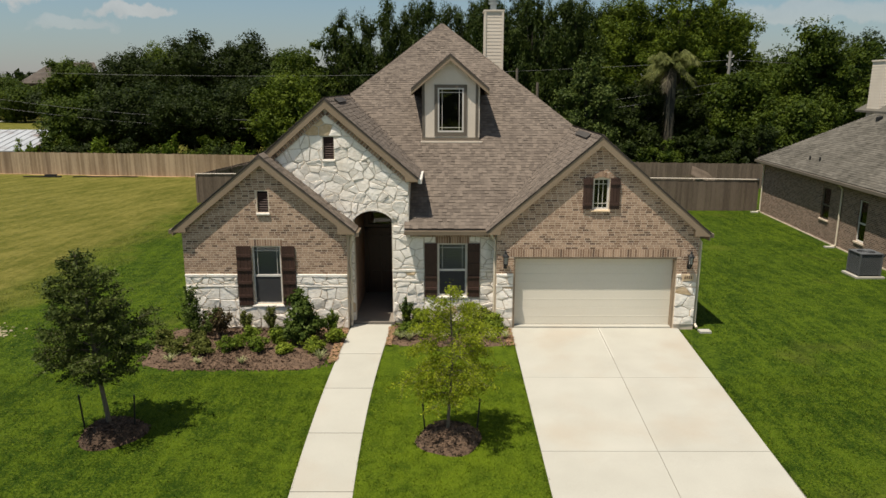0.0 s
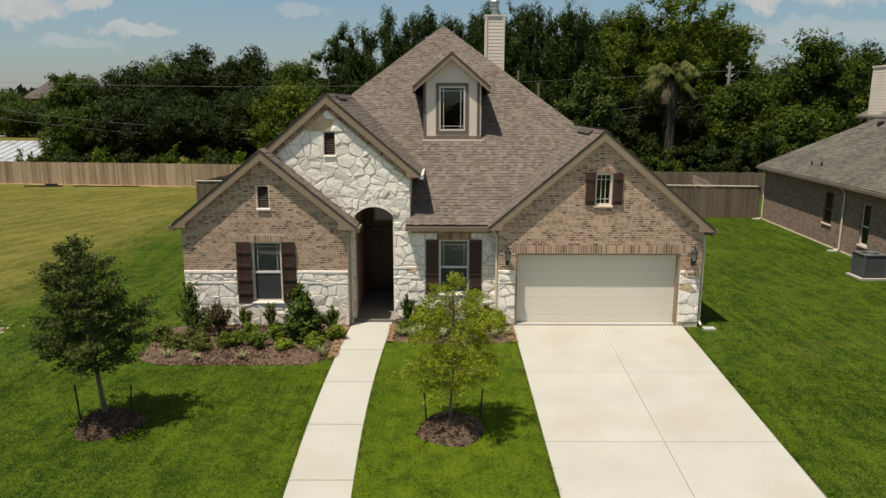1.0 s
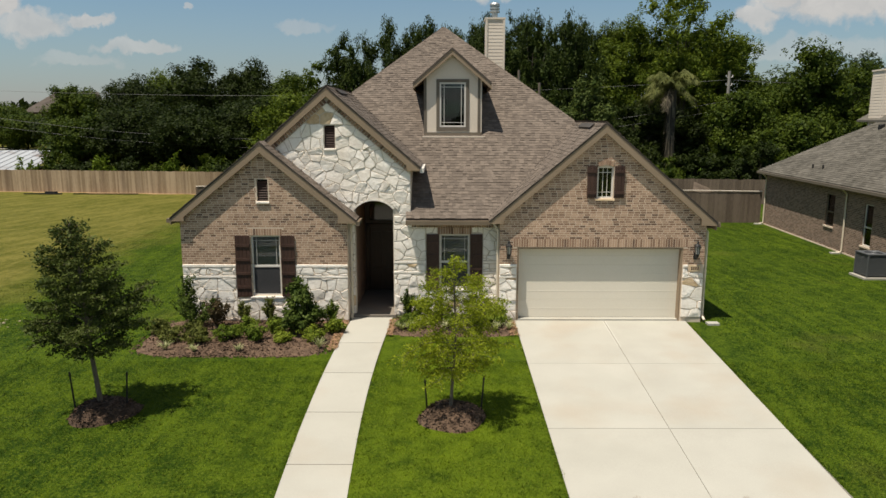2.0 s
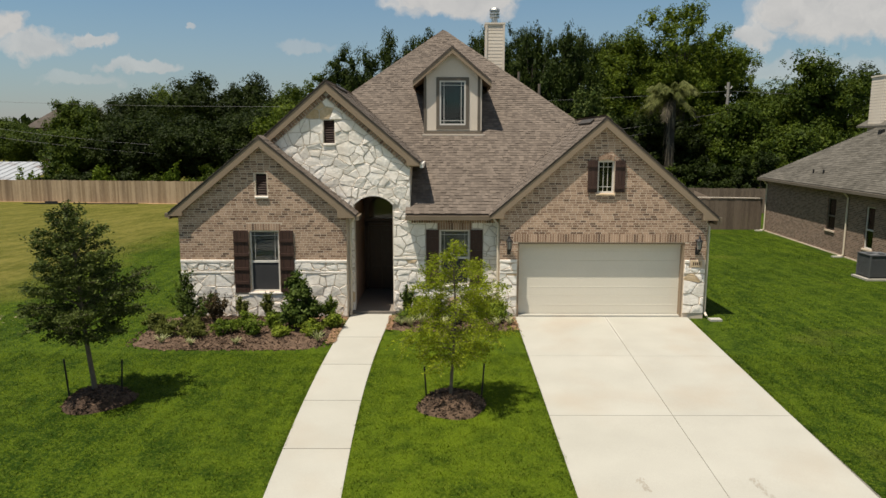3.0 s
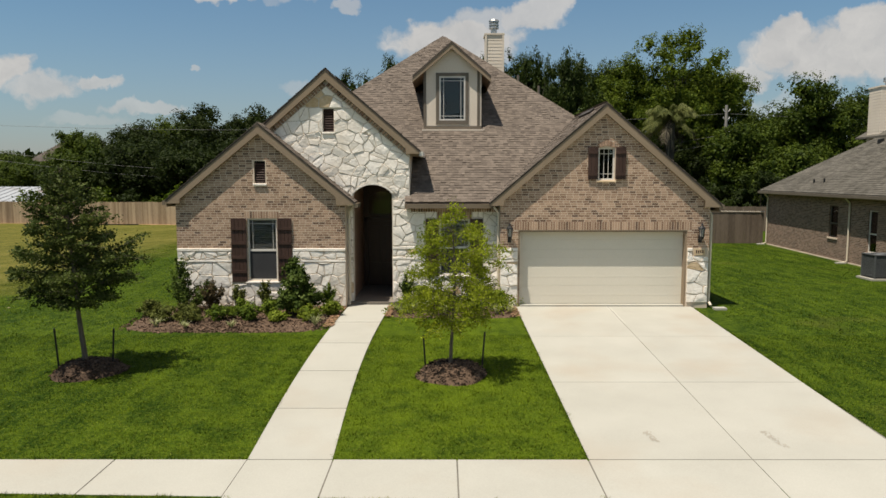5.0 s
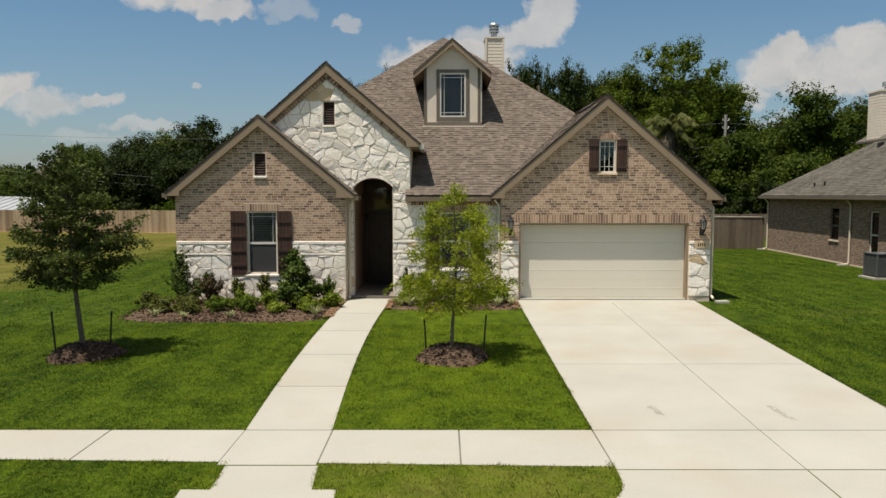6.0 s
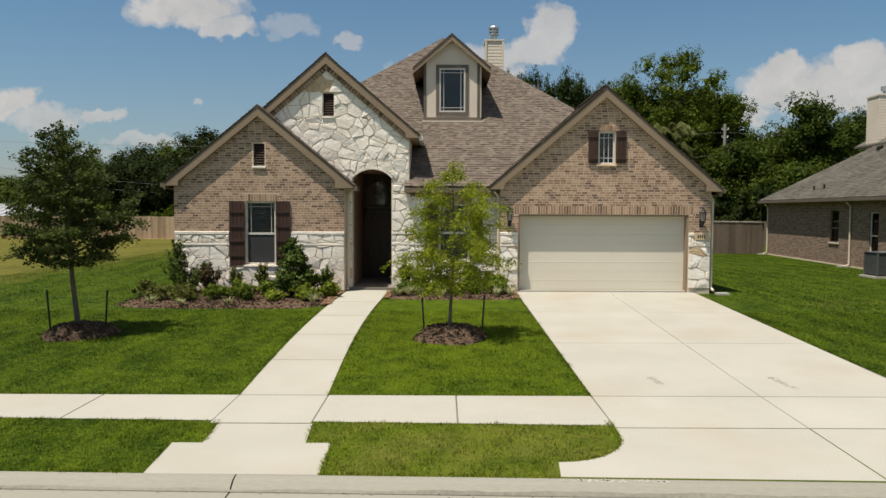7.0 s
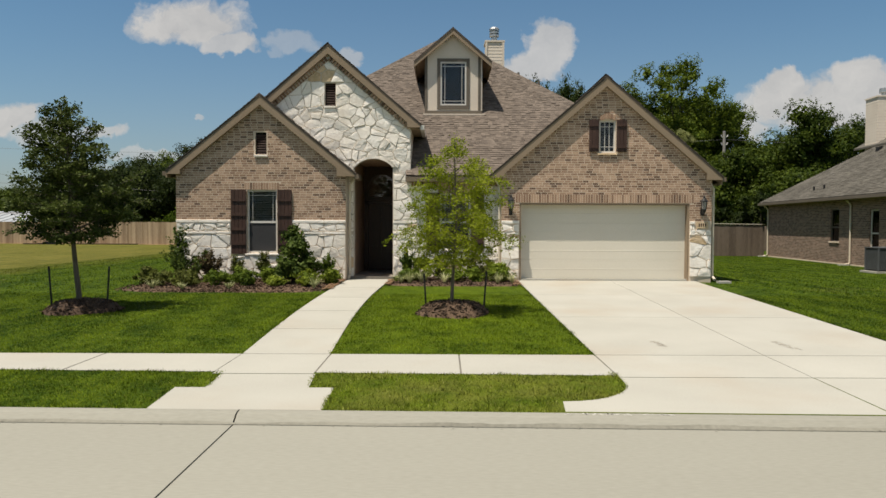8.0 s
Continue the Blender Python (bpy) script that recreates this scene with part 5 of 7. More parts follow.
def shrub(name, label, at, height, radius, n, leaf, material, seed, prof=None, clumps=40, clump=.10, stems=10, group="bed shrubs", narrow=.5):
    ob = thing(name, label, "shrub", (at[0], at[1], float(ground_z(*at)) + .03), group)
    prof = prof or (lambda f: oval(f, radius, .45, .5))
    pts, cs, out, ln = tufted_crown(n // 7, 8, clumps, prof, height * .08, height * .90, clump * 1.15, leaf * .58, leaf, seed, .45, .8, .25, 1.0, .1)
    pts[:, 2] = np.maximum(pts[:, 2], .02)
    g = Geo()
    r = np.random.default_rng(seed)
    for c in cs[r.choice(len(cs), min(stems, len(cs)), replace=False)]:
        g.tube([(r.normal() * .03, r.normal() * .03, 0), tuple(Vector(c) * .55), tuple(c)], [.012, .008, .003], 4)
    part("stem", g, M_BARK_DARK, ob)
    part("leaves", tri_mesh("leaves", leaf_faces(pts, ln[:, None], .4, seed, narrow, .35, out, .6), 4, material), material, ob)
    return ob


def spray_shrub(label, at, height, radius, stems, leaf, material, seed, per_m=150, narrow=.5, name="upright_shrub", category="shrub", group="bed shrubs"):
    """An open shrub: stems rising from one foot, with side twigs and leaves along them."""
    r = np.random.default_rng(seed)
    ob = thing(name, label, category, (at[0], at[1], float(ground_z(*at)) + .03), group)
    wood, leaves, face = Geo(), [], []

    def run(p, q, bend, thick, low):
        pts = [p.lerp(q, t) + bend * (t * (1 - t)) for t in np.linspace(0, 1, 5)]
        wood.tube(pts, [thick, thick * .8, thick * .65, thick * .45, thick * .2], 4)
        for _ in range(int(per_m * (q - p).length)):
            t = low + (1 - low) * r.random()
            c = p.lerp(q, t) + bend * (t * (1 - t))
            leaves.append((c.x + r.normal() * leaf * .4, c.y + r.normal() * leaf * .4, max(.02, c.z + r.normal() * leaf * .4)))
            face.append((r.normal(), r.normal(), .5 + r.normal()))
        return pts

    for k in range(stems):
        a, out = k * 2.399 + r.normal() * .3, radius * r.uniform(.15, 1.0)
        tip = Vector((math.cos(a) * out, math.sin(a) * out, height * (1.05 - .45 * out / radius) * r.uniform(.6, 1.0)))
        pts = run(Vector((r.normal() * .04, r.normal() * .04, 0)), tip, Vector((r.normal() * .06, r.normal() * .06, .12)), .009, .22)
        for _ in range(4):
            q = r.uniform(.3, .9)
            p = pts[int(q * 4)].lerp(pts[int(q * 4) + 1], q * 4 - int(q * 4))
            b = a + r.normal() * 1.2
            run(p, p + Vector((math.cos(b) * .6, math.sin(b) * .6, 1.0)) * (height * r.uniform(.10, .22)), Vector((0, 0, 0)), .005, .1)
    part("stem", wood, M_BARK_DARK, ob)
    part("leaves", tri_mesh("leaves", leaf_faces(np.array(leaves), leaf, .4, seed, narrow, .3, np.array(face), .4), 4, material), material, ob)


# left bed
spray_shrub("loose dark evergreen shrub with upright sprays", (-7.05, -.75), 1.16, .78, 20, .072, M_SHRUB_DARK, 21, 82, .5, "tall_shrub")
spray_shrub("tall thin evergreen shrub with open sprays", (-7.28, -.62), 1.82, .26, 6, .078, M_SHRUB_DARK, 25, 70, .5, "tall_shrub")
spray_shrub("loose bronze-green shrub with bare sprays", (-6.42, -.75), 1.12, .52, 17, .062, M_SHRUB_RED, 22, 85, .5, "tall_shrub")
shrub("holly_shrub", "dense dark green pyramid holly", (-3.97, -1.15), 1.72, .58, 5200, .085, M_SHRUB_DARK, 23, lambda f: .60 * (1 - f) ** .75 + .05 if f > .12 else .45, 130, .10, 20)
for k, (x, y, h) in enumerate(((-5.75, -.45, .85), (-4.98, -.45, .88), (-3.15, -.62, .92))):
    spray_shrub("narrow upright bronze-green shrub", (x, y), h, .25, 13, .055, M_SHRUB_OLIVE if k < 2 else M_SHRUB, 30 + k, 135, .42)
for k, (x, y, h, w, m) in enumerate(((-7.87, -1.34, .50, .33, 0), (-7.24, -2.02, .46, .34, 0), (-6.55, -2.1, .46, .40, 0), (-5.80, -1.85, .48, .38, 1), (-5.05, -1.9, .48, .40, 1), (-5.5, -1.15, .5, .36, 1), (-4.62, -1.2, .5, .34, 1), (-4.30, -1.98, .30, .22, 2), (-3.45, -1.95, .46, .32, 2), (-2.98, -1.1, .46, .30, 2), (-6.9, -1.35, .42, .30, 0))):
    shrub("low_shrub", ("dark green rounded low shrub", "green rounded low shrub", "lime green rounded low shrub")[m], (x, y), h * .92, w * .86, 1500, .052, (M_SHRUB_OLIVE, M_SHRUB, M_SHRUB_LIME)[m], 40 + k, None, 46, .07, 8)
# right bed
spray_shrub("upright dark shrub beside the porch", (-.98, .12), 1.0, .30, 14, .06, M_SHRUB_DARK, 60, 140)
for k, (x, y, h, w, m) in enumerate(((-.95, -.55, .40, .28, 1), (.0, .12, .75, .30, 0), (.95, .12, .8, .3, 0), (.95, -.55, .45, .32, 1), (1.62, -.5, .46, .30, 1), (1.38, .2, .6, .2, 0), (.35, -.6, .4, .3, 1), (-.60, -.30, .78, .42, 2), (1.62, -.15, .55, .30, 2))):
    shrub("low_shrub", ("dark green low shrub", "green rounded low shrub", "loose lime green shrub")[m], (x, y), h, w, 1300 if m < 2 else 2600, .055, (M_SHRUB_OLIVE, M_SHRUB, M_SHRUB_LIME)[m], 70 + k, None, 40, .07, 8)


def tuft(x, y, h, seed):
    ob = thing("grass_tuft", "pale striped grass tuft in the mulch", "plant", (x, y, float(ground_z(x, y)) + .03), "grass tufts")
    r = np.random.default_rng(seed)
    g = Geo()
    for k in range(60):
        a, s, l = r.uniform(0, 6.28), r.uniform(.25, 1.0), h * r.uniform(.7, 1.2)
        dx, dy = math.cos(a), math.sin(a)
        px, py, w = -dy * .008, dx * .008, .0
        b = len(g.v)
        for q, ww in ((0, 1), (.5, 1), (1, .1)):
            ox, oz = s * l * q * (.5 + .5 * q), l * (q - .42 * s * q * q)
            g.v += [(dx * ox - px * ww, dy * ox - py * ww, oz), (dx * ox + px * ww, dy * ox + py * ww, oz)]
        g.f += [[b, b + 1, b + 3, b + 2], [b + 2, b + 3, b + 5, b + 4]]
    part("leaves", g, M_TUFT, ob)


for k, (x, y, h) in enumerate(((-7.2, -2.66, .30), (-3.2, -2.5, .34), (-5.25, -2.78, .24), (-6.4, -2.8, .22), (-.53, -.8, .42), (-1.1, -.95, .34), (.1, -1.0, .34), (1.95, -.9, .30), (-.85, -1.05, .40), (1.55, -1.05, .34))):
    tuft(x, y, h, 80 + k)


# ---- lawn blades ----
def on_lawn(x, y):
    ok = np.ones(len(x), bool)
    bow = -0.16 * np.sin(np.pi * np.clip((y + 10.77) / 11.2, 0, 1))
    ok &= ~((x > -2.66 + bow - .03) & (x < -1.42 + bow + .03) & (y < .7) & (y > -11.96))
    ok &= ~((x > -2.52) & (x < -1.36) & (y <= -11.96))
    ok &= ~((x > 2.19 + .008 * y) & (x < 7.31 + .06 * y) & (y < .3) & (y > -12.4))
    ok &= ~((x > -2.82) & (x < -1.05) & (y < -12.70))
    ok &= ~((y < -10.755) & (y > pave_low(x) - .012) & (x < 2.2))
    ok &= ~((y < -12.3) & (x > 2.11 - .83 * (1 - np.sqrt(np.clip(1 - ((y + 12.35) / .9) ** 2, 0, 1)))) & (x < 8.0))
    ok &= ~((y < -13.22) & (x > 1.2) & (x < 8.0))
    ok &= (y > KERB_BACK + askew(x))
    ok &= ~((x > -7.6) & (x < 7.78) & (y > -.1))
    ok &= ~((x > -8.2 + .25 * np.abs(y + 1.4)) & (x < -2.7) & (y > -3.12) & (y < .3))
    ok &= ~((x > -1.5) & (x < 2.22) & (y > -1.42))
    ok &= (np.hypot(x + 6.98, y + 6.5) > .66) & (np.hypot(x - .25, y + 6.72) > .66)
    ok &= ~((x > 18.2 + (y - 13) * .045) & (y > 4)) & ~((x > 16.2) & (x < 17.7) & (y > 6.1) & (y < 7.6))
    return ok


def tufts(x, y, size, seed):
    """Smooth random field, -1 to 1, with bumps of the given size."""
    t = np.random.default_rng(seed).uniform(-1, 1, (257, 257))
    u, v = x / size + 4000, y / size + 4000
    i, j = np.floor(u).astype(int), np.floor(v).astype(int)
    a, b = smooth(0, 1, u - i), smooth(0, 1, v - j)
    i, j = i % 256, j % 256
    return (t[i, j] * (1 - a) + t[i + 1, j] * a) * (1 - b) + (t[i, j + 1] * (1 - a) + t[i + 1, j + 1] * a) * b


def blades(name, x0, x1, y0, y1, density, h, w, seed):
    r = np.random.default_rng(seed)
    n = int((x1 - x0) * (y1 - y0) * density)
    x, y = r.uniform(x0, x1, n), r.uniform(y0, y1, n)
    k = on_lawn(x, y)
    x, y = x[k], y[k]
    n = len(x)
    z = ground_z(x, y)
    a, tilt = r.uniform(0, 2 * np.pi, n), r.normal(0, .45, n)
    hh, ww = h * r.uniform(.55, 1.3, n) * (1 + .45 * tufts(x, y, .07, 5) + .25 * tufts(x, y, .3, 6)), w * r.uniform(.6, 1.3, n)
    b = r.uniform(0, 2 * np.pi, n)
    base = np.stack([x, y, z - .004], 1)
    sx = np.stack([np.cos(a) * ww, np.sin(a) * ww, np.zeros(n)], 1)
    comb = [hh * .7 * tufts(x, y, .055, k) for k in (7, 8)]  # neighbouring blades lean the same way
    tip = base + np.stack([np.cos(b) * np.sin(tilt) * hh + comb[0], np.sin(b) * np.sin(tilt) * hh + comb[1], np.cos(tilt) * hh], 1)
    me = tri_mesh(name, np.stack([base - sx, base + sx, tip], 1), 3, M_BLADE)
    up = np.stack([np.cos(b) * .55 + 1.1 * tufts(x, y, .055, 7), np.sin(b) * .55 + 1.1 * tufts(x, y, .055, 8), np.full(n, 1.0)], 1)
    up /= np.linalg.norm(up, axis=1, keepdims=True)
    me.normals_split_custom_set_from_vertices(np.repeat(up, 3, axis=0).tolist())
    tagged(new(name, me), "short mown green grass blades", "grass", kind="stuff")


blades("verge_grass", -9.5, 2.3, -13.70, -11.70, 3200, .032, .004, 1)
blades("lawn_grass", -14.0, 13.5, -10.78, -3.4, 2100, .030, .005, 2)
blades("far_lawn_grass", -15.5, -7.6, -3.4, 23.5, 260, .032, .012, 3)
blades("far_lawn_grass", 7.8, 19.0, -3.4, 21.8, 260, .032, .012, 4)


def edge_grass(lines, density=330, seed=12):
    """Longer blades leaning over the edges of the paving. lines: chains of (x, y), the lawn lying to their left."""
    r = np.random.default_rng(seed)
    x, y, lx, ly = [], [], [], []
    for chain in lines:
        for (ax, ay), (bx, by) in zip(chain, chain[1:]):
            ln = math.hypot(bx - ax, by - ay)
            n = int(ln * density)
            q, o = r.uniform(0, 1, n), r.uniform(-.012, .07, n) + .014 * np.sin(r.uniform(0, 1, n) + (ax + ay) * 3)
            nx, ny = -(by - ay) / ln, (bx - ax) / ln
            x += list(ax + (bx - ax) * q + nx * o)
            y += list(ay + (by - ay) * q + ny * o)
            lx += [-nx] * n
            ly += [-ny] * n
    x, y, lx, ly = map(np.array, (x, y, lx, ly))
    n = len(x)
    h, w, a = r.uniform(.025, .065, n), r.uniform(.003, .006, n), r.uniform(0, 2 * np.pi, n)
    patch = .6 + .4 * np.sin(x * 7 + y * 5) * np.sin(x * 2.3 - y * 3.1)
    h *= patch * .8
    lean = r.normal(.45, .45, n) * h
    base = np.stack([x, y, ground_z(x, y) - .004], 1)
    s = np.stack([np.cos(a) * w, np.sin(a) * w, np.zeros(n)], 1)
    tip = base + np.stack([lx * lean + r.normal(0, .012, n), ly * lean + r.normal(0, .012, n), h], 1)
    me = tri_mesh("edge_grass", np.stack([base - s, base + s, tip], 1), 3, M_BLADE)
    me.normals_split_custom_set_from_vertices(np.repeat(np.tile([[0, 0, 1.0]], (n, 1)), 3, axis=0).tolist())
    tagged(new("edge_grass", me), "uneven grass fringe along the paving edges", "grass", kind="stuff")


def bowed(y):
    return -0.16 * math.sin(math.pi * min(max((y + 10.77) / 11.2, 0), 1))


steps_y = [-10.77 + .6 * i for i in range(18)]
edge_grass([
    [(-2.635 + bowed(y) - .04 * min(max((y + 6) / 6, 0), 1), y) for y in steps_y if y < -3.1],
    [(-1.445 + bowed(y), y) for y in steps_y[::-1] if y < -1.4],
    [(-14, -10.77), (-2.63, -10.77)], [(-1.45, -10.77), (2.11, -10.77)],
    [(x, float(pave_low(x))) for x in (-2.5, -14)], [(x, float(pave_low(x))) for x in (2.1, -1.4)],
    [(-2.48, -12.70), (-2.52, -12.03)], [(-2.74, -13.58), (-2.80, -12.70), (-2.48, -12.70)],
    [(-1.42, -12.03), (-1.37, -12.70), (-1.10, -12.70), (-1.07, -13.61)],
    [(-12, -13.34), (-2.74, -13.575)], [(-1.07, -13.61), (1.2, -13.67)],
    [(2.11, -10.77), (2.19, -1.5)], [(7.33, 0), (6.6, -12.1)],
    [(2.09 - .83 * (1 - math.cos(t)), -12.35 - .9 * math.sin(t)) for t in np.linspace(math.pi / 2, 0, 9)] + [(2.1, -11.9)]])


# ---- fences ----
def fence(name, label, p, q, material, height=1.83, cap=False, picket=.14, face=-1, far_first=False):
    """Picket fence between two ground points, with posts and rails behind, pickets on one side."""
    ob = thing(name, label, "fence", (0, 0, 0))
    p, q = Vector((p[0], p[1], 0)), Vector((q[0], q[1], 0))
    d = (q - p).normalized()
    nrm = Vector((d.y, -d.x, 0)) * (1 if face < 0 else -1)
    n = int((q - p).length / picket)
    r = np.random.default_rng(n)
    g = Geo()
    unit = mesh_of("picket", *(lambda k: (k.v, k.f))(Geo().box(-.5, .5, -.5, .5, 0, 1)), material)
    turn = math.atan2(d.y, d.x)
    order = range(n) if not far_first else range(n - 1, -1, -1)
    for k, i in enumerate(order):
        c = p + d * (picket * (i + .5))
        w, t, hh, gz = picket - .008, .012 + r.uniform(-.004, .006), height + r.normal() * .012, float(ground_z(c.x, c.y))
        c = c + nrm * (.011 + t)
        if k < 300:
            ob_ = new("picket", unit)
            ob_.parent = ob
            ob_.location, ob_.rotation_euler, ob_.scale = (c.x, c.y, gz - .02), (0, 0, turn), (w, .018, hh)
        else:
            a, b = c - d * w / 2, c + d * w / 2
            g.prism([(a.x, a.y, gz - .02), (b.x, b.y, gz - .02), (b.x, b.y, gz + hh), (a.x, a.y, gz + hh)], tuple(-nrm * .018))
    if g.v:
        part("boarding", g, material, ob, kind="stuff")
    for k in range(int((q - p).length / 2.4) + 1):
        c = p + d * min(2.4 * k, (q - p).length)
        gz = float(ground_z(c.x, c.y))
        c = c - nrm * .07
        part("post", Geo().box(c.x - .045, c.x + .045, c.y - .045, c.y + .045, gz - .1, gz + height - .05), material, ob)
    gz0, gz1 = float(ground_z(p.x, p.y)), float(ground_z(q.x, q.y))
    for h in (.3, .95, 1.6):
        a = p - nrm * .02
        b = q - nrm * .02
        part("rail", Geo().prism([(a.x, a.y, gz0 + h), (b.x, b.y, gz1 + h), (b.x, b.y, gz1 + h + .085), (a.x, a.y, gz0 + h + .085)], tuple(-nrm * .04)), material, ob)
    if cap:
        a, b = p - nrm * .06, q - nrm * .06
        part("cap_rail", Geo().prism([(a.x, a.y, gz0 + height + .02), (b.x, b.y, gz1 + height + .02), (b.x, b.y, gz1 + height + .055), (a.x, a.y, gz0 + height + .055)], tuple(nrm * .13)), M_SIDING, ob, "pale cap rail")
    return ob


def rear_y(x):
    return 35.9 - .117 * (x + 15)


fence("wooden_fence", "tan vertical-board wooden fence behind the field", (-62, rear_y(-62)), (-13.3, rear_y(-13.3)), M_FENCE, far_first=True)
fence("wooden_fence", "weathered grey wooden fence behind the back garden", (-13.3, rear_y(-13.3)), (30, rear_y(30)), M_FENCE_GREY)
fence("wooden_fence", "weathered grey-brown side fence with a pale cap", (-15.35, 23.6), (-7.57, 23.6), M_FENCE_GREY, 1.80, True)
fence("wooden_fence", "weathered grey-brown garden fence", (-15.35, 23.6), (-13.3, rear_y(-13.3)), M_FENCE_GREY, 1.80, False, face=1)
fence("wooden_fence", "weathered grey-brown wooden fence between two houses", (7.74, 21.9), (19.25, 21.9), M_FENCE_GREY, 1.86, True)
part("kickboard", Geo().box(-62, -18, 0, .05, -.08, .08), M_FENCE, thing("timber_edging", "tan timber kickboards along the fence foot", "timber", (0, rear_y(-40) - .25, -.0)))


# ---- neighbouring house ----
def neighbour():
    nb = thing("neighbour_house", "brown brick neighbouring house with grey shingle roof", "house", (18.69, 13.0, 0))
    nb.rotation_euler = (0, 0, -math.atan(.060))
    # long side wall (faces -x) with two window openings; built across x then turned
    bm = panel([(-8.35, -.5), (13, -.5), (13, 2.95), (-8.35, 2.95)], [rect(-.85, 0.0, .87, 2.40), rect(2.65, 3.38, .46, 2.30)], 0, .22)
    bmesh.ops.transform(bm, matrix=Matrix.Rotation(-math.pi / 2, 4, "Z"), verts=bm.verts[:])
    part("wall", bm, M_NBRICK, nb, "brown brick side wall")
    part("wall", Geo().box(.22, 14, 8.13, 8.35, -.5, 2.95).box(.22, 14, -13, -12.78, -.5, 2.95).box(13.78, 14, -12.78, 8.13, -.5, 2.95), M_NBRICK, nb)
    part("foundation", Geo().box(-.03, -.002, -13, 8.36, -.5, -.15), M_MORTAR, nb, "pale concrete footing edge")
    for y0, y1, z0, z1 in ((0.0, .85, .87, 2.40), (-3.38, -2.65, .46, 2.30)):
        zm = (z0 + z1) / 2 - .1
        w = part("window", Geo().box(.06, .12, y0, y0 + .05, z0, z1).box(.06, .12, y1 - .05, y1, z0, z1).box(.06, .12, y0 + .05, y1 - .05, z1 - .05, z1).box(.06, .12, y0 + .05, y1 - .05, z0, z0 + .05).box(.055, .11, y0 + .05, y1 - .05, zm - .03, zm + .03), M_TRIM_DARK if y0 >= 0 else M_WHITE, nb)
        part("pane", Geo().box(.09, .096, y0 + .05, y1 - .05, z0 + .05, z1 - .05), M_GLASS, w)
        # sheet behind the neighbour's panes, painted as dark as an unlit room
        part("room_shade", Geo().box(.4, .42, y0 - .1, y1 + .1, z0 - .1, z1 + .1), M_DARK, w)
        part("window_sill", Geo().box(-.05, .06, y0 - .05, y1 + .05, z0 - .08, z0 - .005), M_MORTAR, w)
    EX, EZ, SL = -.36, 2.97, .66
    lo, hi = -13.4, 8.78
    rdg = 7.4
    top = EZ + SL * (rdg - EX)
    run = (rdg - EX) * 1.0
    ring = [(EX, lo, EZ), (EX, hi, EZ), (rdg, hi - run, top), (rdg, lo + run, top)]
    part("roof", Geo().prism([(x, y, z - .1) for x, y, z in ring], (0, 0, .1)), M_NSHINGLE, nb, "grey shingle roof")
    for ring in ([(EX, hi, EZ), (14.4, hi, EZ), (rdg, hi - run, top)], [(14.4, lo, EZ), (EX, lo, EZ), (rdg, lo + run, top)], [(14.4, hi, EZ), (14.4, lo, EZ), (rdg, lo + run, top), (rdg, hi - run, top)]):
        part("roof", Geo().prism([(x, y, z - .1) for x, y, z in ring], (0, 0, .1)), M_NSHINGLE, nb)
    # courses on the slope that is seen
    g = Geo()
    c, s = math.cos(math.atan(SL)), math.sin(math.atan(SL))
    r = np.random.default_rng(4)
    nrow = int(run / c / .145)
    for k in range(nrow):
        x = EX + k * .145 * c
        y0, y1 = lo + (x - EX) + .02, hi - (x - EX) - .02
        y = y0 - r.uniform(0, .3)
        while y < y1:
            e = min(y + r.uniform(.22, .42), y1)
            a = max(y, y0)
            if e - a > .03:
                z, t = EZ + SL * (x - EX), .008 + .012 * r.random()
                b = len(g.v)
                for dx, lift in ((0, t), (.15 * c, .003)):
                    for yy in (a, e - .006):
                        g.v.append((x + dx - lift * s, yy, z + SL * dx + lift * c))
                g.v += [(x, a, z - .001), (x, e - .006, z - .001)]
                g.f += [[b, b + 1, b + 3, b + 2], [b + 4, b + 5, b + 1, b]]
            y = e
    part("shingles", g, M_NSHINGLE, nb, kind="stuff")
    part("gutter", Geo().box(EX - .10, EX, lo, hi, EZ - .17, EZ - .04), M_TRIM_DARK, nb, "dark metal gutter")
    part("soffit", Geo().box(EX, .0, lo, hi, EZ - .2, EZ - .17), M_TRIM, nb)
    for y, z in ((-1.15, 3.0), (8.25, 3.0)):
        part("downspout", Geo().tube([(EX + .02, y, z - .15), (-.06, y, z - .45), (-.06, y, -.1), (-.3, y, -.17)], [.04] * 4, 8), M_SPOUT, nb, "tan metal downspout")
    # raised part with the chimney
    part("upper_wall", Geo().box(4.6, 10, 2.2, 6.2, 5.0, 5.90), M_SIDING, nb, "pale sided upper wall")
    part("upper_roof", Geo().prism([(3.9, 1.8, 5.8), (3.9, 6.6, 5.8), (7.6, 6.6, 8.0), (7.6, 1.8, 8.0)], (0, 0, .1)), M_NSHINGLE, nb)
    part("upper_roof", Geo().prism([(11.1, 1.8, 5.8), (7.6, 1.8, 8.0), (7.6, 6.6, 8.0), (11.1, 6.6, 5.8)], (0, 0, .1)), M_NSHINGLE, nb)
    chm = part("chimney", Geo().box(4.10, 5.40, 4.6, 5.8, 5.0, 8.45), M_SIDING, nb, "cream lap-sided chimney")
    g = Geo()
    for k in range(18):
        z = 5.7 + .155 * k
        g.prism([(4.08, 4.588, z), (5.42, 4.588, z), (5.42, 4.598, z + .152), (4.08, 4.598, z + .152)], (0, .006, 0))
        g.prism([(4.088, 4.6, z), (4.098, 4.6, z + .152), (4.098, 5.8, z + .152), (4.088, 5.8, z)], (.006, 0, 0))
    part("lap_siding", g, M_SIDING, chm)
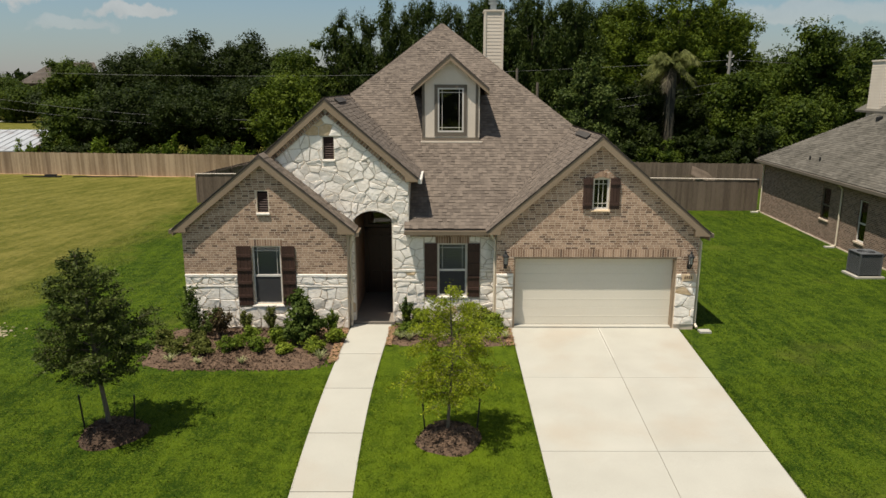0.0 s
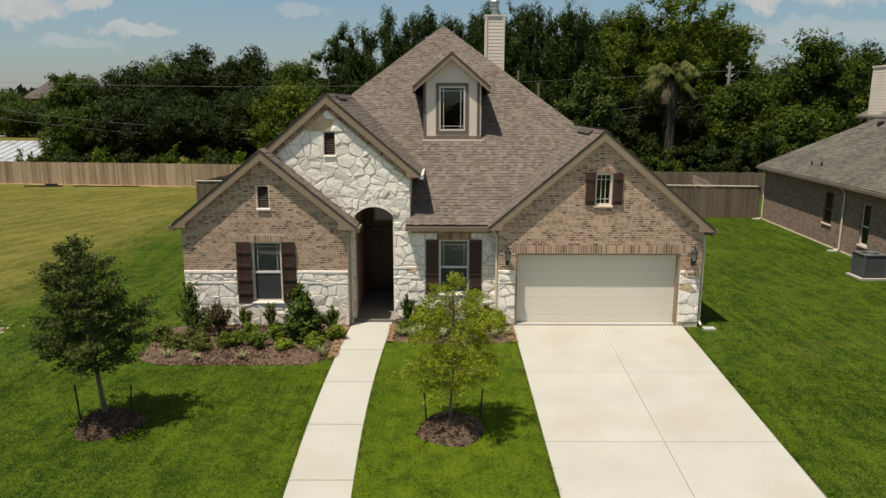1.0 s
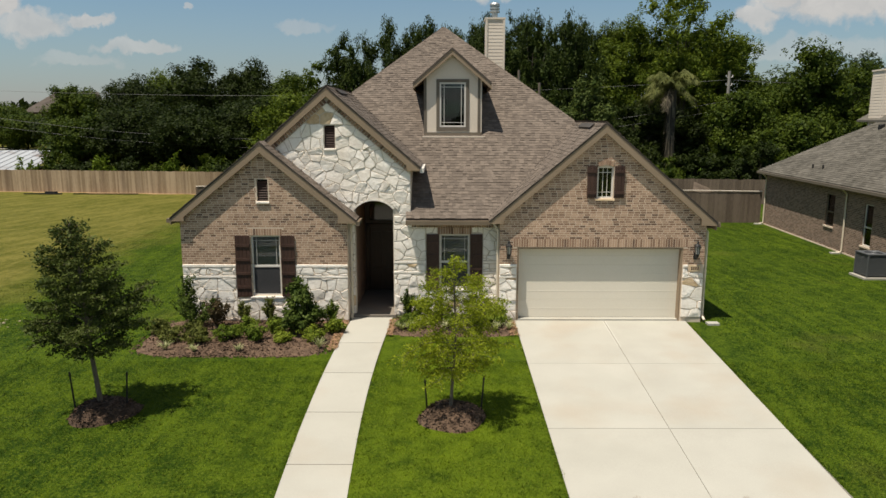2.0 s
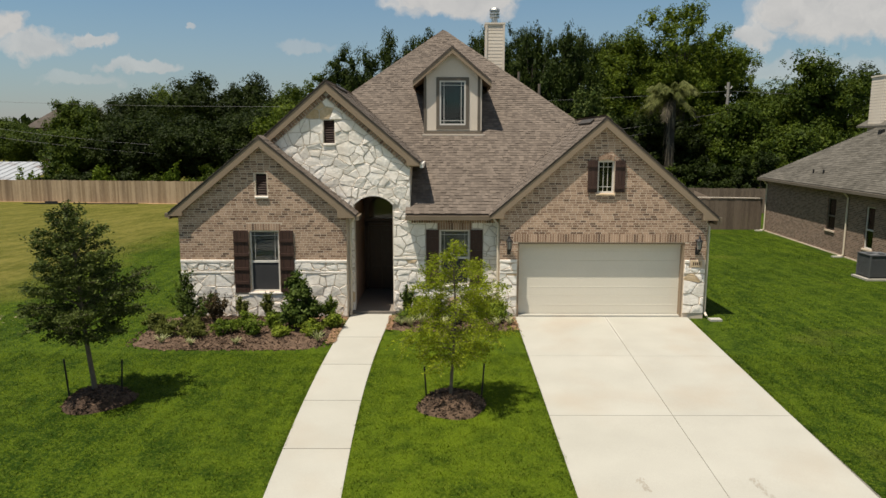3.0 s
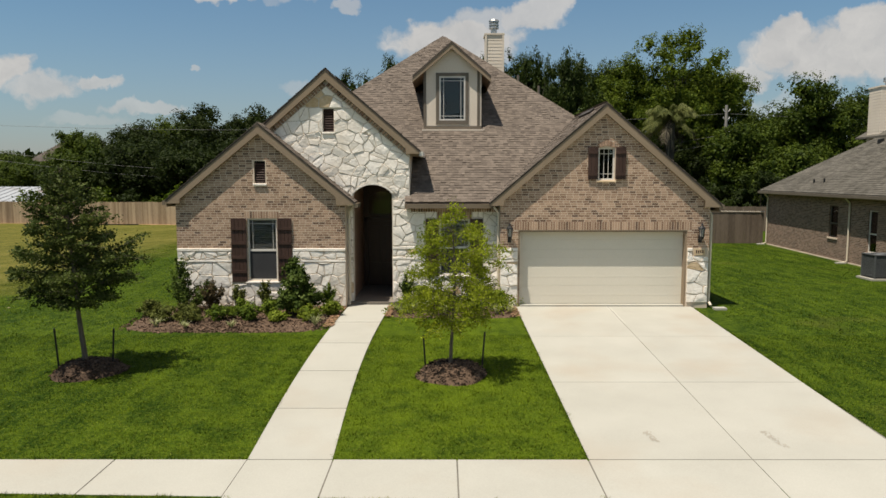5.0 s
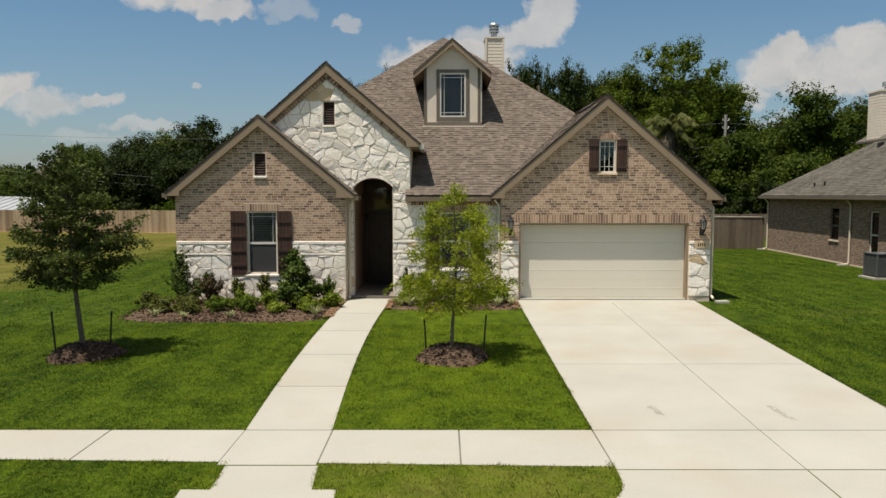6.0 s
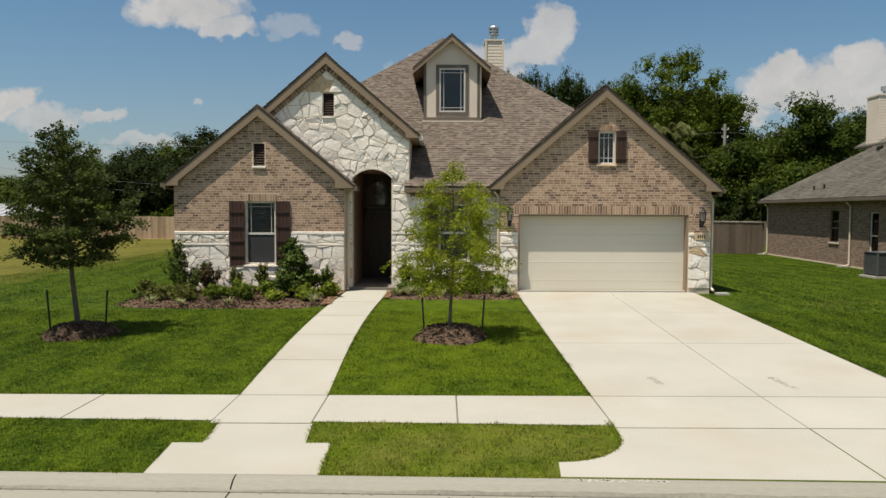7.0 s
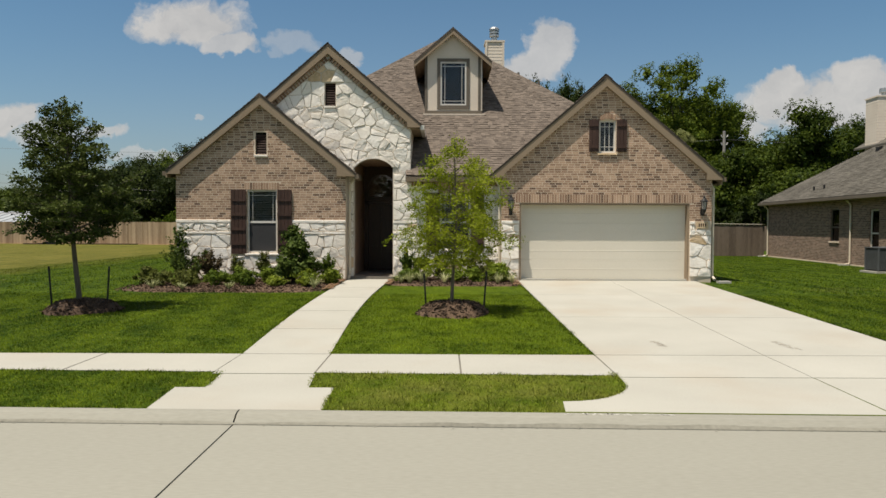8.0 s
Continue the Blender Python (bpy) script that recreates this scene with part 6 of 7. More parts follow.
    part("chimney_cap", Geo().box(4.05, 5.45, 4.55, 5.85, 8.45, 8.53), M_SIDING, chm)
    part("flue", Geo().tube([(4.75, 5.2, 8.55), (4.75, 5.2, 8.75), (4.75, 5.2, 8.76), (4.75, 5.2, 9.0)], [.16, .16, .26, .26], 14), M_GALV, chm)
    z = EZ + SL * (3.45 - EX)
    part("roof_vent", Geo().prism([(3.33, 3.08, z - .08), (3.57, 3.08, z + .08), (3.55, 3.08, z + .22), (3.36, 3.08, z + .17)], (0, .24, 0)), M_BLACK, nb)
    for x, y in ((.35, 3.4), (.40, 2.4)):
        z = EZ + SL * (x - EX)
        part("vent_pipe", Geo().tube([(x, y, z - .05), (x, y, z + .16), (x, y, z + .2)], [.045, .045, .04], 10), M_BLACK, nb)
    return nb


neighbour()


def ac_unit(x, y):
    z = float(ground_z(x, y))
    ob = thing("air_conditioner", "grey louvred outdoor air conditioner on a pale pad", "air conditioner", (x, y, z))
    part("pad", Geo().box(-.56, .56, -.54, .54, -.1, .07), M_CONC, ob)
    part("cabinet", Geo().box(-.40, .40, -.40, .40, .09, .94), M_DARK, ob)
    g = Geo()
    for k in range(19):
        h = .13 + .042 * k
        g.box(-.425, .425, -.425, -.405, h, h + .026).box(-.425, -.405, -.405, .405, h, h + .026).box(.405, .425, -.405, .405, h, h + .026).box(-.425, .425, .405, .425, h, h + .026)
    part("louvre_guard", g, M_AC, ob, kind="stuff")
    for sx in (-1, 1):
        for sy in (-1, 1):
            part("corner_post", Geo().box(sx * .42 - .025, sx * .42 + .025, sy * .42 - .025, sy * .42 + .025, .09, .95), M_AC, ob)
    part("top_cover", panel([(-.45, -.45), (.45, -.45), (.45, .45), (-.45, .45)], [[(.33 * math.cos(t), .33 * math.sin(t)) for t in np.linspace(0, 2 * math.pi, 24, endpoint=False)]], -.99, -.95), M_AC, ob).rotation_euler = (-math.pi / 2, 0, 0)
    g = Geo()
    for rr in (.08, .14, .20, .26, .32):
        pts = [(rr * math.cos(t), rr * math.sin(t), .985) for t in np.linspace(0, 2 * math.pi, 25)]
        g.tube(pts, [.006] * 25, 4)
    part("fan_guard", g, M_AC, ob)
    part("hose", Geo().tube([(.42, .2, .35), (.7, .25, .5), (.95, .2, .8), (1.2, .2, .9)], [.03] * 4, 6), M_BLACK, ob)


ac_unit(16.95, 6.85)
for x, y, w in ((18.26, 11.83, .20), (18.80, 21.2, .2), (8.02, -.25, .17)):
    z = float(ground_z(x, y))
    part("block", Geo().box(x - w, x + w, y - .12, y + .12, z, z + .06), M_CONC, thing("splash_block", "pale concrete splash block under a downspout", "splash block"))

# ---- background: trees, palm, pole, shed ----
def bg_tree(x, y, h, w, low, material, seed, kind="broad", size=1.0, label=""):
    z = float(ground_z(x, y)) - .1
    if kind == "broad":
        ob = thing("broadleaf_tree", label, "tree", (x, y, z), "background trees")
        clump = min(w * .32, 1.25 * size)
        n = int(min(60 * (w / (clump * 2.9)) ** 2, 130))
        pts, cs, out, ln = tufted_crown(int(min(500 + 62 * w * w, 1900)), 15, n, lambda f: oval(f, w * .88, .42, .5), low, h - clump * .12, clump, .20 * size, .18 * size, seed, .5, .92, .24)
        crown = leaf_tris(pts, ln, out, seed, .75, .55)
    else:
        ob = thing("conifer_tree", label or "dark feathery conifer behind the house", "tree", (x, y, z), "background conifers")
        pts, cs, out, ln = tufted_crown(1750, 15, 160, lambda f: w * (1.03 - f) ** .42, low, h + .3, .58, .12, .21, seed, .4, 1.9, .2, 2.2)
        out[:, 2] *= .25
        crown = leaf_tris(pts, ln, out, seed, .36, .45, 2.2)
    part("trunk", limbs(cs, (0, 0, low * 1.05), .22, seed, 40), M_BARK_DARK, ob)
    part("crown", tri_mesh("crown", crown, 3, material), material, ob)
    return ob


rows = [  # x, y, height, half width, crown foot, colour, kind
    (-33.6, 46, 6.4, 3.0, 1.6, 1, 0), (-28.5, 46.5, 6.8, 3.8, 2.3, 0, 0), (-23.0, 46, 7.0, 4.2, 2.4, 0, 0), (-18.2, 48, 7.2, 3.8, 2.2, 0, 0), (-31, 53, 6.6, 4.0, .6, 0, 0), (-25.6, 53, 6.8, 4.0, .6, 0, 0), (-20.4, 54, 7.0, 4.0, .6, 0, 0), (-15.5, 55, 7.0, 4.0, .6, 0, 0), (-35.5, 53, 6.0, 3.2, .6, 1, 0),
    (-57, 92, 11.2, 5.0, 1, 1, 0), (-49.5, 93, 11.6, 5.8, 1, 0, 0), (-38.6, 92, 14.6, 7.0, 1, 0, 0), (-31, 95, 13.9, 6.0, 1, 0, 0), (-46, 102, 13.4, 5.5, 2, 2, 0), (-25, 99, 12.6, 5.5, 1, 1, 0), (-14.0, 50, 11.0, 3.6, 1.2, 1, 0), (-13.0, 42.5, 8.2, 3.5, .8, 2, 0), (-10.2, 50, 12.6, 3.0, 2, 1, 0),
    (-8.5, 48, 13.4, 3.2, 1, 3, 1), (-5.0, 49, 14.2, 3.4, 1, 3, 1), (-1.2, 48, 14.0, 3.4, 1, 3, 1), (4.4, 46.5, 14.2, 3.2, 1, 3, 1), (8.2, 46, 14.6, 3.2, 1, 3, 1), (11.8, 46, 14.4, 3.2, 1, 3, 1), (2.6, 49, 14.7, 3.4, 1, 3, 1), (6.3, 48, 15.0, 3.5, 1, 3, 1), (10.0, 47, 14.8, 3.5, 1, 3, 1), (13.2, 48.5, 14.0, 3.2, 1, 3, 1),
    (-6.8, 53, 13.6, 3.4, 1, 3, 1), (-3, 53, 14.4, 3.4, 1, 3, 1), (.8, 53, 14.6, 3.4, 1, 3, 1), (4.5, 53, 15.2, 3.4, 1, 3, 1), (8.2, 53, 15.4, 3.4, 1, 3, 1), (11.8, 53, 15, 3.4, 1, 3, 1), (15, 54, 14.2, 3.4, 1, 3, 1), (18.8, 52.5, 15.8, 4.4, 2, 2, 0), (20.8, 47.5, 7.4, 3.2, .5, 0, 0), (23.8, 46, 6.5, 2.8, .4, 0, 0), (17.2, 53, 14.8, 3.4, 1, 3, 1),
    (12.4, 41, 9.6, 2.5, 1.0, 4, 0), (16.5, 50, 13.8, 3.4, 2, 2, 0), (23.0, 50, 18.2, 5.2, 3, 2, 0), (26.6, 51, 14.8, 3.4, 3, 2, 0), (30.6, 50, 11.2, 3.8, 1, 1, 0), (21.8, 51.5, 15.4, 3.8, 3, 2, 0), (33.5, 47, 11.2, 4.0, 1, 1, 0), (28.2, 54, 14.8, 4.4, 2, 2, 0), (25.6, 56, 16.0, 4.4, 2, 2, 0),
    (17.5, 45, 7.5, 2.8, .8, 0, 0), (27.0, 42, 8.6, 3.6, .8, 1, 0), (32.6, 44, 12.4, 4.6, 1, 1, 0), (37.5, 45, 11.0, 3.8, 1, 1, 0), (29.3, 39, 6.8, 3.2, .5, 1, 0), (42.5, 50, 13.5, 3.8, 1.5, 0, 0), (48, 52, 11, 4.5, 1, 1, 0)]
mats = (M_LEAF_DARK, M_LEAF_MID, M_LEAF_BRIGHT, M_CONIFER, M_MAGNOLIA)
names = ("dark green dense tree behind the wooden fence", "green broadleaf tree behind the wooden fence", "bright green leafy tree behind the fence", "", "glossy-leaved magnolia tree behind the house")
for k, (x, y, h, w, low, c, kd) in enumerate(rows):
    bg_tree(x, y, h, w, low, mats[c], 200 + k, "conifer" if kd else "broad", 1.0 if y < 80 else 1.5, names[c])


def bush(x, y, h, w, material, seed):
    ob = thing("bush", "leafy green bush growing above the fence", "bush", (x, y, float(ground_z(x, y))), "fence bushes")
    pts, cs, out, ln = tufted_crown(190, 16, 24, lambda f: oval(f, w, .5, .5), .2, h - .2, .5, .15, .19, seed)
    part("stem", limbs(cs, (0, 0, .4), .05, seed, 14), M_BARK_DARK, ob)
    part("leaves", tri_mesh("leaves", leaf_tris(pts, ln, out, seed, .6, .6), 3, material), material, ob)


for k in range(23):
    x = -35.5 + k * 2.15 + rng.uniform(-.6, .6)
    if k % 3 == 0:
        spray_shrub("bright leafy sapling growing above the fence", (x, rear_y(x) + rng.uniform(1.2, 2.4)), rng.uniform(2.7, 3.5), rng.uniform(.9, 1.3), 13, .20, M_SAPLING, 400 + k, 24, .55, "sapling", "bush", "fence bushes")
    else:
        bush(x, rear_y(x) + rng.uniform(2.2, 4.4), rng.uniform(2.2, 3.2), rng.uniform(.9, 1.4), (M_LEAF_DARK, M_LEAF_MID)[k % 2], 400 + k)
for k in range(9):
    x = 14.5 + k * 2.6
    bush(x, rear_y(x) + (11.0 if 18 < x < 22.5 else rng.uniform(2.5, 6.0)), rng.uniform(2.6, 5.0), rng.uniform(1.3, 2.0), M_LEAF_DARK if 18 < x < 22.5 else (M_LEAF_DARK, M_LEAF_MID)[k % 2], 440 + k)

# added dark bushes: stand in for darkness beneath the trees, hiding sunlit ground
for k, (x, y) in enumerate(((21.6, 36.4), (23.4, 37.6), (25.3, 38.8))):
    bush(x, y, 3.6, 1.7, M_LEAF_DARK, 470 + k)


def palm(x, y, trunk_h):
    ob = thing("palm_tree", "shaggy palm with drooping fronds and grey trunk", "palm tree", (x, y, float(ground_z(x, y))))
    r = np.random.default_rng(5)
    g = Geo().tube([(0, 0, -.1), (.02, 0, .3), (.05, 0, trunk_h * .5), (0, 0, trunk_h)], [.46, .38, .36, .42], 12)
    part("trunk", g, M_BARK_DARK, ob)
    skirt = Geo()
    for k in range(90):
        a, z = r.uniform(0, 6.28), trunk_h * r.uniform(.35, .97)
        c, s = math.cos(a), math.sin(a)
        ln = r.uniform(.8, 1.9)
        b = len(skirt.v)
        skirt.v += [(c * .33 - s * .07, s * .33 + c * .07, z), (c * .33 + s * .07, s * .33 - c * .07, z), (c * .55 + s * .03, s * .55 - c * .03, z - ln), (c * .55 - s * .03, s * .55 + c * .03, z - ln)]
        skirt.f.append([b, b + 1, b + 2, b + 3])
    part("dead_skirt", skirt, M_PALM_DRY, ob, "dry hanging frond stubs")
    for k in range(42):
        a, lift, ln = k * 2.399, r.uniform(-.3, 1.1), r.uniform(3.0, 3.7)
        c, s = math.cos(a), math.sin(a)
        pts = []
        for q in np.linspace(0, 1, 12):
            out = ln * (q * math.cos(lift) * (1 - .25 * q * q))
            up = ln * (q * math.sin(lift) - .46 * q ** 2.4)
            pts.append(Vector((c * out, s * out, trunk_h + .1 + up)))
        g = Geo().tube(pts, [.045 * (1 - .8 * i / 11) + .005 for i in range(12)], 4)
        for i in range(1, 12):
            for side_ in (-1, 1):
                for h in (0, .33, .66):
                    p = pts[i].lerp(pts[i - 1], h)
                    l = .85 * math.sin(math.pi * (.14 + .78 * (i - h) / 12)) + .1
                    d = Vector((-s * side_, c * side_, 0)) * .6 + Vector((c, s, 0)) * .5 + Vector((0, 0, -.45 - .7 * r.random()))
                    b = len(g.v)
                    w = (pts[i] - pts[i - 1]).normalized() * .026
                    t = p + d.normalized() * l
                    m = p.lerp(t, .55) + Vector((0, 0, .05))
                    g.v += [tuple(p - w * .6), tuple(p + w * .6), tuple(m + w), tuple(m - w), tuple(t)]
                    g.f += [[b, b + 1, b + 2, b + 3], [b + 3, b + 2, b + 4]]
        part("frond", g, M_PALM if lift > -.12 else M_PALM_DRY, ob)


palm(20.0, 42.5, 8.9)


M_POLE = surface("weathered_pole_wood", (0.20, 0.185, 0.165), (0.34, 0.32, 0.29), 0.9, 30, 3, stretch=(1, 1, .15))
M_WIRE = surface("wire_sheath", (0.10, 0.10, 0.10), (0.16, 0.16, 0.155), 0.7)


def pole_and_wires():
    pole = thing("utility_pole", "grey wooden utility pole with a transformer", "utility pole", (25.3, 43.5, -.1))
    part("pole", Geo().tube([(0, 0, -.2), (0, 0, 10.25)], [.17, .13], 9), M_POLE, pole)
    for x, z in ((-.26, 9.75), (.26, 9.75), (-.24, 9.05), (.24, 9.05)):
        part("insulator", Geo().tube([(x * .4, 0, z - .06), (x, -.05, z), (x * 1.15, -.05, z + .16)], [.035, .05, .06], 7), M_WHITE, pole, "pale insulator on a bracket")
    part("transformer", Geo().tube([(.32, -.1, 6.9), (.32, -.1, 7.0), (.32, -.1, 7.8), (.32, -.1, 7.9)], [.2, .25, .25, .2], 12), M_WHITE, pole)
    for k, (a, b, sag) in enumerate((((-75, 43, 10.6), (25.3, 43.5, 9.4), 2.0), ((-75, 43, 14.11), (25.3, 43.5, 7.58), 6.35), ((-75, 43, 13.31), (25.3, 43.5, 6.88), 6.35), ((25.3, 43.5, 9.4), (90, 41, 9.6), 1.0))):
        w = thing("power_line", "thin sagging overhead wire", "wire", (0, 0, 0), "overhead wires")
        pts = [Vector(a).lerp(Vector(b), q) - Vector((0, 0, sag * 4 * q * (1 - q))) for q in np.linspace(0, 1, 25)]
        part("cable", Geo().tube(pts, [.011] * 25, 4), M_WIRE, w)


pole_and_wires()
panel_ob = thing("broken_fence_panel", "grey broken fence panel leaning in the back garden", "fence panel", (19.2, 31.0, float(ground_z(19.2, 31.0))))
panel_ob.rotation_euler = (-.5, .38, .15)
for k in range(7):
    part("board", Geo().box(-1.1, 1.1, -.01, .01, .75 + .11 * k, .85 + .11 * k), M_FENCE_GREY, panel_ob)
for x in (-.8, .8):
    part("batten", Geo().box(x - .05, x + .05, .012, .05, 0, 1.5), M_FENCE_GREY, panel_ob)
# low shed with a pale metal roof, beyond the fence
shed = thing("metal_shed", "low shed with rust-stained white metal roof", "shed", (-43.5, 47, -.1))
part("wall", Geo().box(-5, 5.5, -3, 3, 0, 1.42), M_FENCE_GREY, shed)
part("roof", Geo().prism([(-5.6, -3.6, 1.4), (6.2, -3.6, 1.4), (6.2, 3.4, 2.85), (-5.6, 3.4, 2.85)], (0, 0, .08)), M_METALROOF, shed)
for k in range(14):
    part("roof_rib", Geo().prism([(-5.4 + .86 * k, -3.6, 1.48), (-5.36 + .86 * k, -3.6, 1.48), (-5.36 + .86 * k, 3.4, 2.93), (-5.4 + .86 * k, 3.4, 2.93)], (0, 0, .05)), M_METALROOF, shed)
# distant house and woods
far = thing("distant_house", "distant house with a brown roof among trees", "house", (-86.5, 150, 0))
part("wall", Geo().box(-9, 9, -6, 6, 0, 7.6), M_FENCE_GREY, far)
part("roof", Geo().prism([(-9.6, -6.6, 7.5), (9.6, -6.6, 7.5), (5, 0, 12.2), (-5, 0, 12.2)], (0, .2, .1)), M_SHINGLE_DARK, far)
r = np.random.default_rng(31)
n = 60000
xs = r.uniform(-330, 330, n)
cl = np.floor(xs / 9)
tops = 6 + 5 * np.abs(np.sin(cl * 12.9898) * 43758.5453 % 1)
q = r.uniform(0, 1, n) ** .6
pts = np.stack([xs, 150 + 25 * r.uniform(size=n), q * tops * np.sqrt(np.clip(1 - ((xs / 9 - cl) * 2 - 1) ** 2 * .8, 0.1, 1))], 1)
pts = np.concatenate([pts, pts[::2] * np.array([1, -1, 1.1]) + np.array([0, 45, 0])])  # unseen copy behind the viewer, added to darken window reflections
tagged(new("far_woods", tri_mesh("far_woods", leaf_faces(pts, 1.5, .4, 3, .7), 4, M_LEAF_DARK)), "distant dark line of trees and its unseen added copy", "woods", kind="stuff")
# mid-distance trees at the left edge
for k, (x, y, h, w) in enumerate(((-104, 126, 11.0, 6.0), (-118, 140, 10.0, 6.0), (-76, 135, 9.5, 5.0), (-83, 122, 6.2, 5.0), (-74, 118, 6.0, 5.0), (-93, 130, 8.4, 5.0))):
    bg_tree(x, y, h, w, 1.6, M_LEAF_MID if k % 2 else M_LEAF_DARK, 500 + k, "broad", 2.0, "round tree standing in a far field")
# small clutter in the field
part("board", Geo().box(-.9, .9, -.1, .1, 0, .09).box(-.5, .4, .1, .35, 0, .2).box(-2.2, -.7, .05, .16, 0, .07), M_DARK, thing("dark_debris", "dark boards lying in the grass by the fence", "debris", (-31.4, 36.0, -.05)))
part("board", Geo().box(-2.6, 2.6, -.05, .05, 0, .07), M_DARK, thing("dark_debris", "long dark board lying along the fence foot", "debris", (-27.0, 36.1, -.05)))
v, f = [], []
for k, x in enumerate(np.arange(-62, -13.2, .4)):  # worn soil along the foot of the tan fence
    w = .42 + .16 * math.sin(x * 1.3) + .10 * math.sin(x * 3.7)
    v += [(x, rear_y(x) - .05 - w, float(ground_z(x, 30)) + .006), (x, rear_y(x) + .05, float(ground_z(x, 30)) + .006)]
    if k:
        f.append([2 * k - 2, 2 * k, 2 * k + 1, 2 * k - 1])
tagged(new("soil_strip", mesh_of("soil_strip", v, f, M_SOIL)), "bare tan soil along the fence foot", "soil", kind="structure")
far_path = tagged(new("pavement_far", mesh_of("pavement_far", *(lambda g: (g.v, g.f))(Geo().box(-150, -72, 121, 124.5, -.1, .02).box(-170, -72, 163, 170, -.1, .03)), M_CONC)), "pale concrete strips in a far field", "pavement", kind="structure")


# ---- pieces of the walls and roof ----
UNIT = mesh_of("brick", *(lambda g: (g.v, g.f))(Geo().box(-.5, .5, -.5, .5, -.5, .5)), M_BRICK)


def lay_bricks(wall, y, z0, z1, spans, near, course=.068, length=.165, height=.0545, proud=.0016, seed=1):
    """Running bond on a wall face at y. spans(z): the free stretches of x at that height. near(x, z): laid as single pieces."""
    r = np.random.default_rng(seed)
    rest = Geo()
    single = 0
    row = 0
    z = z0
    while z < z1:
        for a, b in spans(z + height / 2):
            x = a - (length + .015) * (.5 if row % 2 else 0) - r.uniform(0, .05)
            while x < b:
                ln = length + r.uniform(-.014, .014)
                p, q = max(x, a), min(x + ln, b)
                x += ln + .015
                if q - p < .03:
                    continue
                d = proud + r.uniform(-.0007, .0009)
                if near((p + q) / 2, z) and single < 300:
                    ob = new("brick", UNIT)
                    ob.parent = wall
                    ob.location = ((p + q) / 2, y - d / 2 + .005, z + height / 2)
                    ob.scale = (q - p, d + .01, height)
                    single += 1
                else:
                    rest.box(p, q, y - d, y + .01, z, z + height)
        z += course
        row += 1
    part("bricks", rest, M_BRICK, wall, kind="stuff")


def soldier_row(wall, a, b, z0, z1, y, step=.0765):
    n = int((b - a) / step)
    for k in range(n):
        ob = new("brick", UNIT)
        ob.parent = wall
        w = (b - a) / n
        ob.location, ob.scale = (a + w * (k + .5), y + .010, (z0 + z1) / 2), (w - .015, .03, z1 - z0)


def cut(spans, a, b):
    out = []
    for p, q in spans:
        if b <= p or a >= q:
            out.append((p, q))
        else:
            out += [(p, a)] if a > p else []
            out += [(b, q)] if b < q else []
    return out


def garage_spans(z):
    half = (G_APEX[1] - .3 - z) / S
    sp = [(max(1.72, G_APEX[0] - half), min(7.74, G_APEX[0] + half))]
    if z < 2.45:
        sp = cut(sp, 2.24 - (.12 if z > 2.20 else 0), 7.11 + (.12 if z > 2.20 else 0))
    if 3.57 < z < 4.56:
        sp = cut(sp, 4.44, 5.03)
    if 4.56 < z < 4.72:
        sp = cut(sp, 4.53, 4.94)
    return [s for s in sp if s[1] - s[0] > .05]


def wing_spans(z):
    sp = [(max(-7.57, L_APEX[0] - (L_APEX[1] - .3 - z) / LS), min(-2.73, L_APEX[0] + (L_APEX[1] - .3 - z) / LW_S))]
    if .67 < z < 2.54:
        sp = cut(sp, -5.60, -4.63) if z < .75 else cut(sp, -5.54, -4.69)
    if 2.54 < z < 2.76:
        sp = cut(sp, -5.62, -4.62)
    if 3.46 < z < 4.18:
        sp = cut(sp, -5.33, -4.95)
    return [s for s in sp if s[1] - s[0] > .05]


lay_bricks(wall_garage, 0.0, 1.70, 5.5, garage_spans, lambda x, z: z < 2.95, seed=1)
soldier_row(wall_garage, 2.12, 7.23, 2.21, 2.445, 0.0, .074)
for k in range(6):  # stepped head over the gable window
    ob = new("brick", UNIT)
    ob.parent = wall_garage
    ob.location, ob.scale = (4.735 + (k - 2.5) * .075, -.006, 4.64 + .02 * (2.5 - abs(k - 2.5))), (.064, .03, .15)
    ob.rotation_euler = (0, (k - 2.5) * .06, 0)
lay_bricks(wall_wing, -0.08, 1.70, 4.95, wing_spans, lambda x, z: z < 2.95, seed=2)
soldier_row(wall_wing, -5.62, -4.62, 2.55, 2.75, -0.08)
soldier_row(wall_mid, -0.10, 0.92, 2.50, 2.70, 0.53)
soldier_row(wall_mid, -0.88, 1.71, 2.705, 2.815, 0.515, .07)
# raked row of brick ends under the stone gable's roof
for sgn, length in ((-1, 2.55), (1, 3.05)):
    ang = math.atan(S)
    n = int(length / math.cos(ang) / .10)
    for k in range(n):
        u = .10 + .10 * k
        x, z = T_APEX[0] + sgn * u * math.cos(ang), T_APEX[1] - .37 - u * math.sin(ang)
        if x > -0.95 or (sgn < 0 and x < -5.05):
            continue
        ob = new("brick", UNIT)
        ob.parent = wall_stone
        ob.location, ob.scale = (x, .55 - .04, z), (.058, .10, .13)
        ob.rotation_euler = (0, sgn * ang, 0)


def area_of(cell):
    return abs(sum(a[0] * b[1] - b[0] * a[1] for a, b in zip(cell, cell[1:] + cell[:1]))) / 2 if len(cell) > 2 else 0.0


TAN_AT = ((-3.50, 5.92, .22), (-1.95, 3.72, .09), (7.25, 1.08, .14))  # odd tan stones in the gable


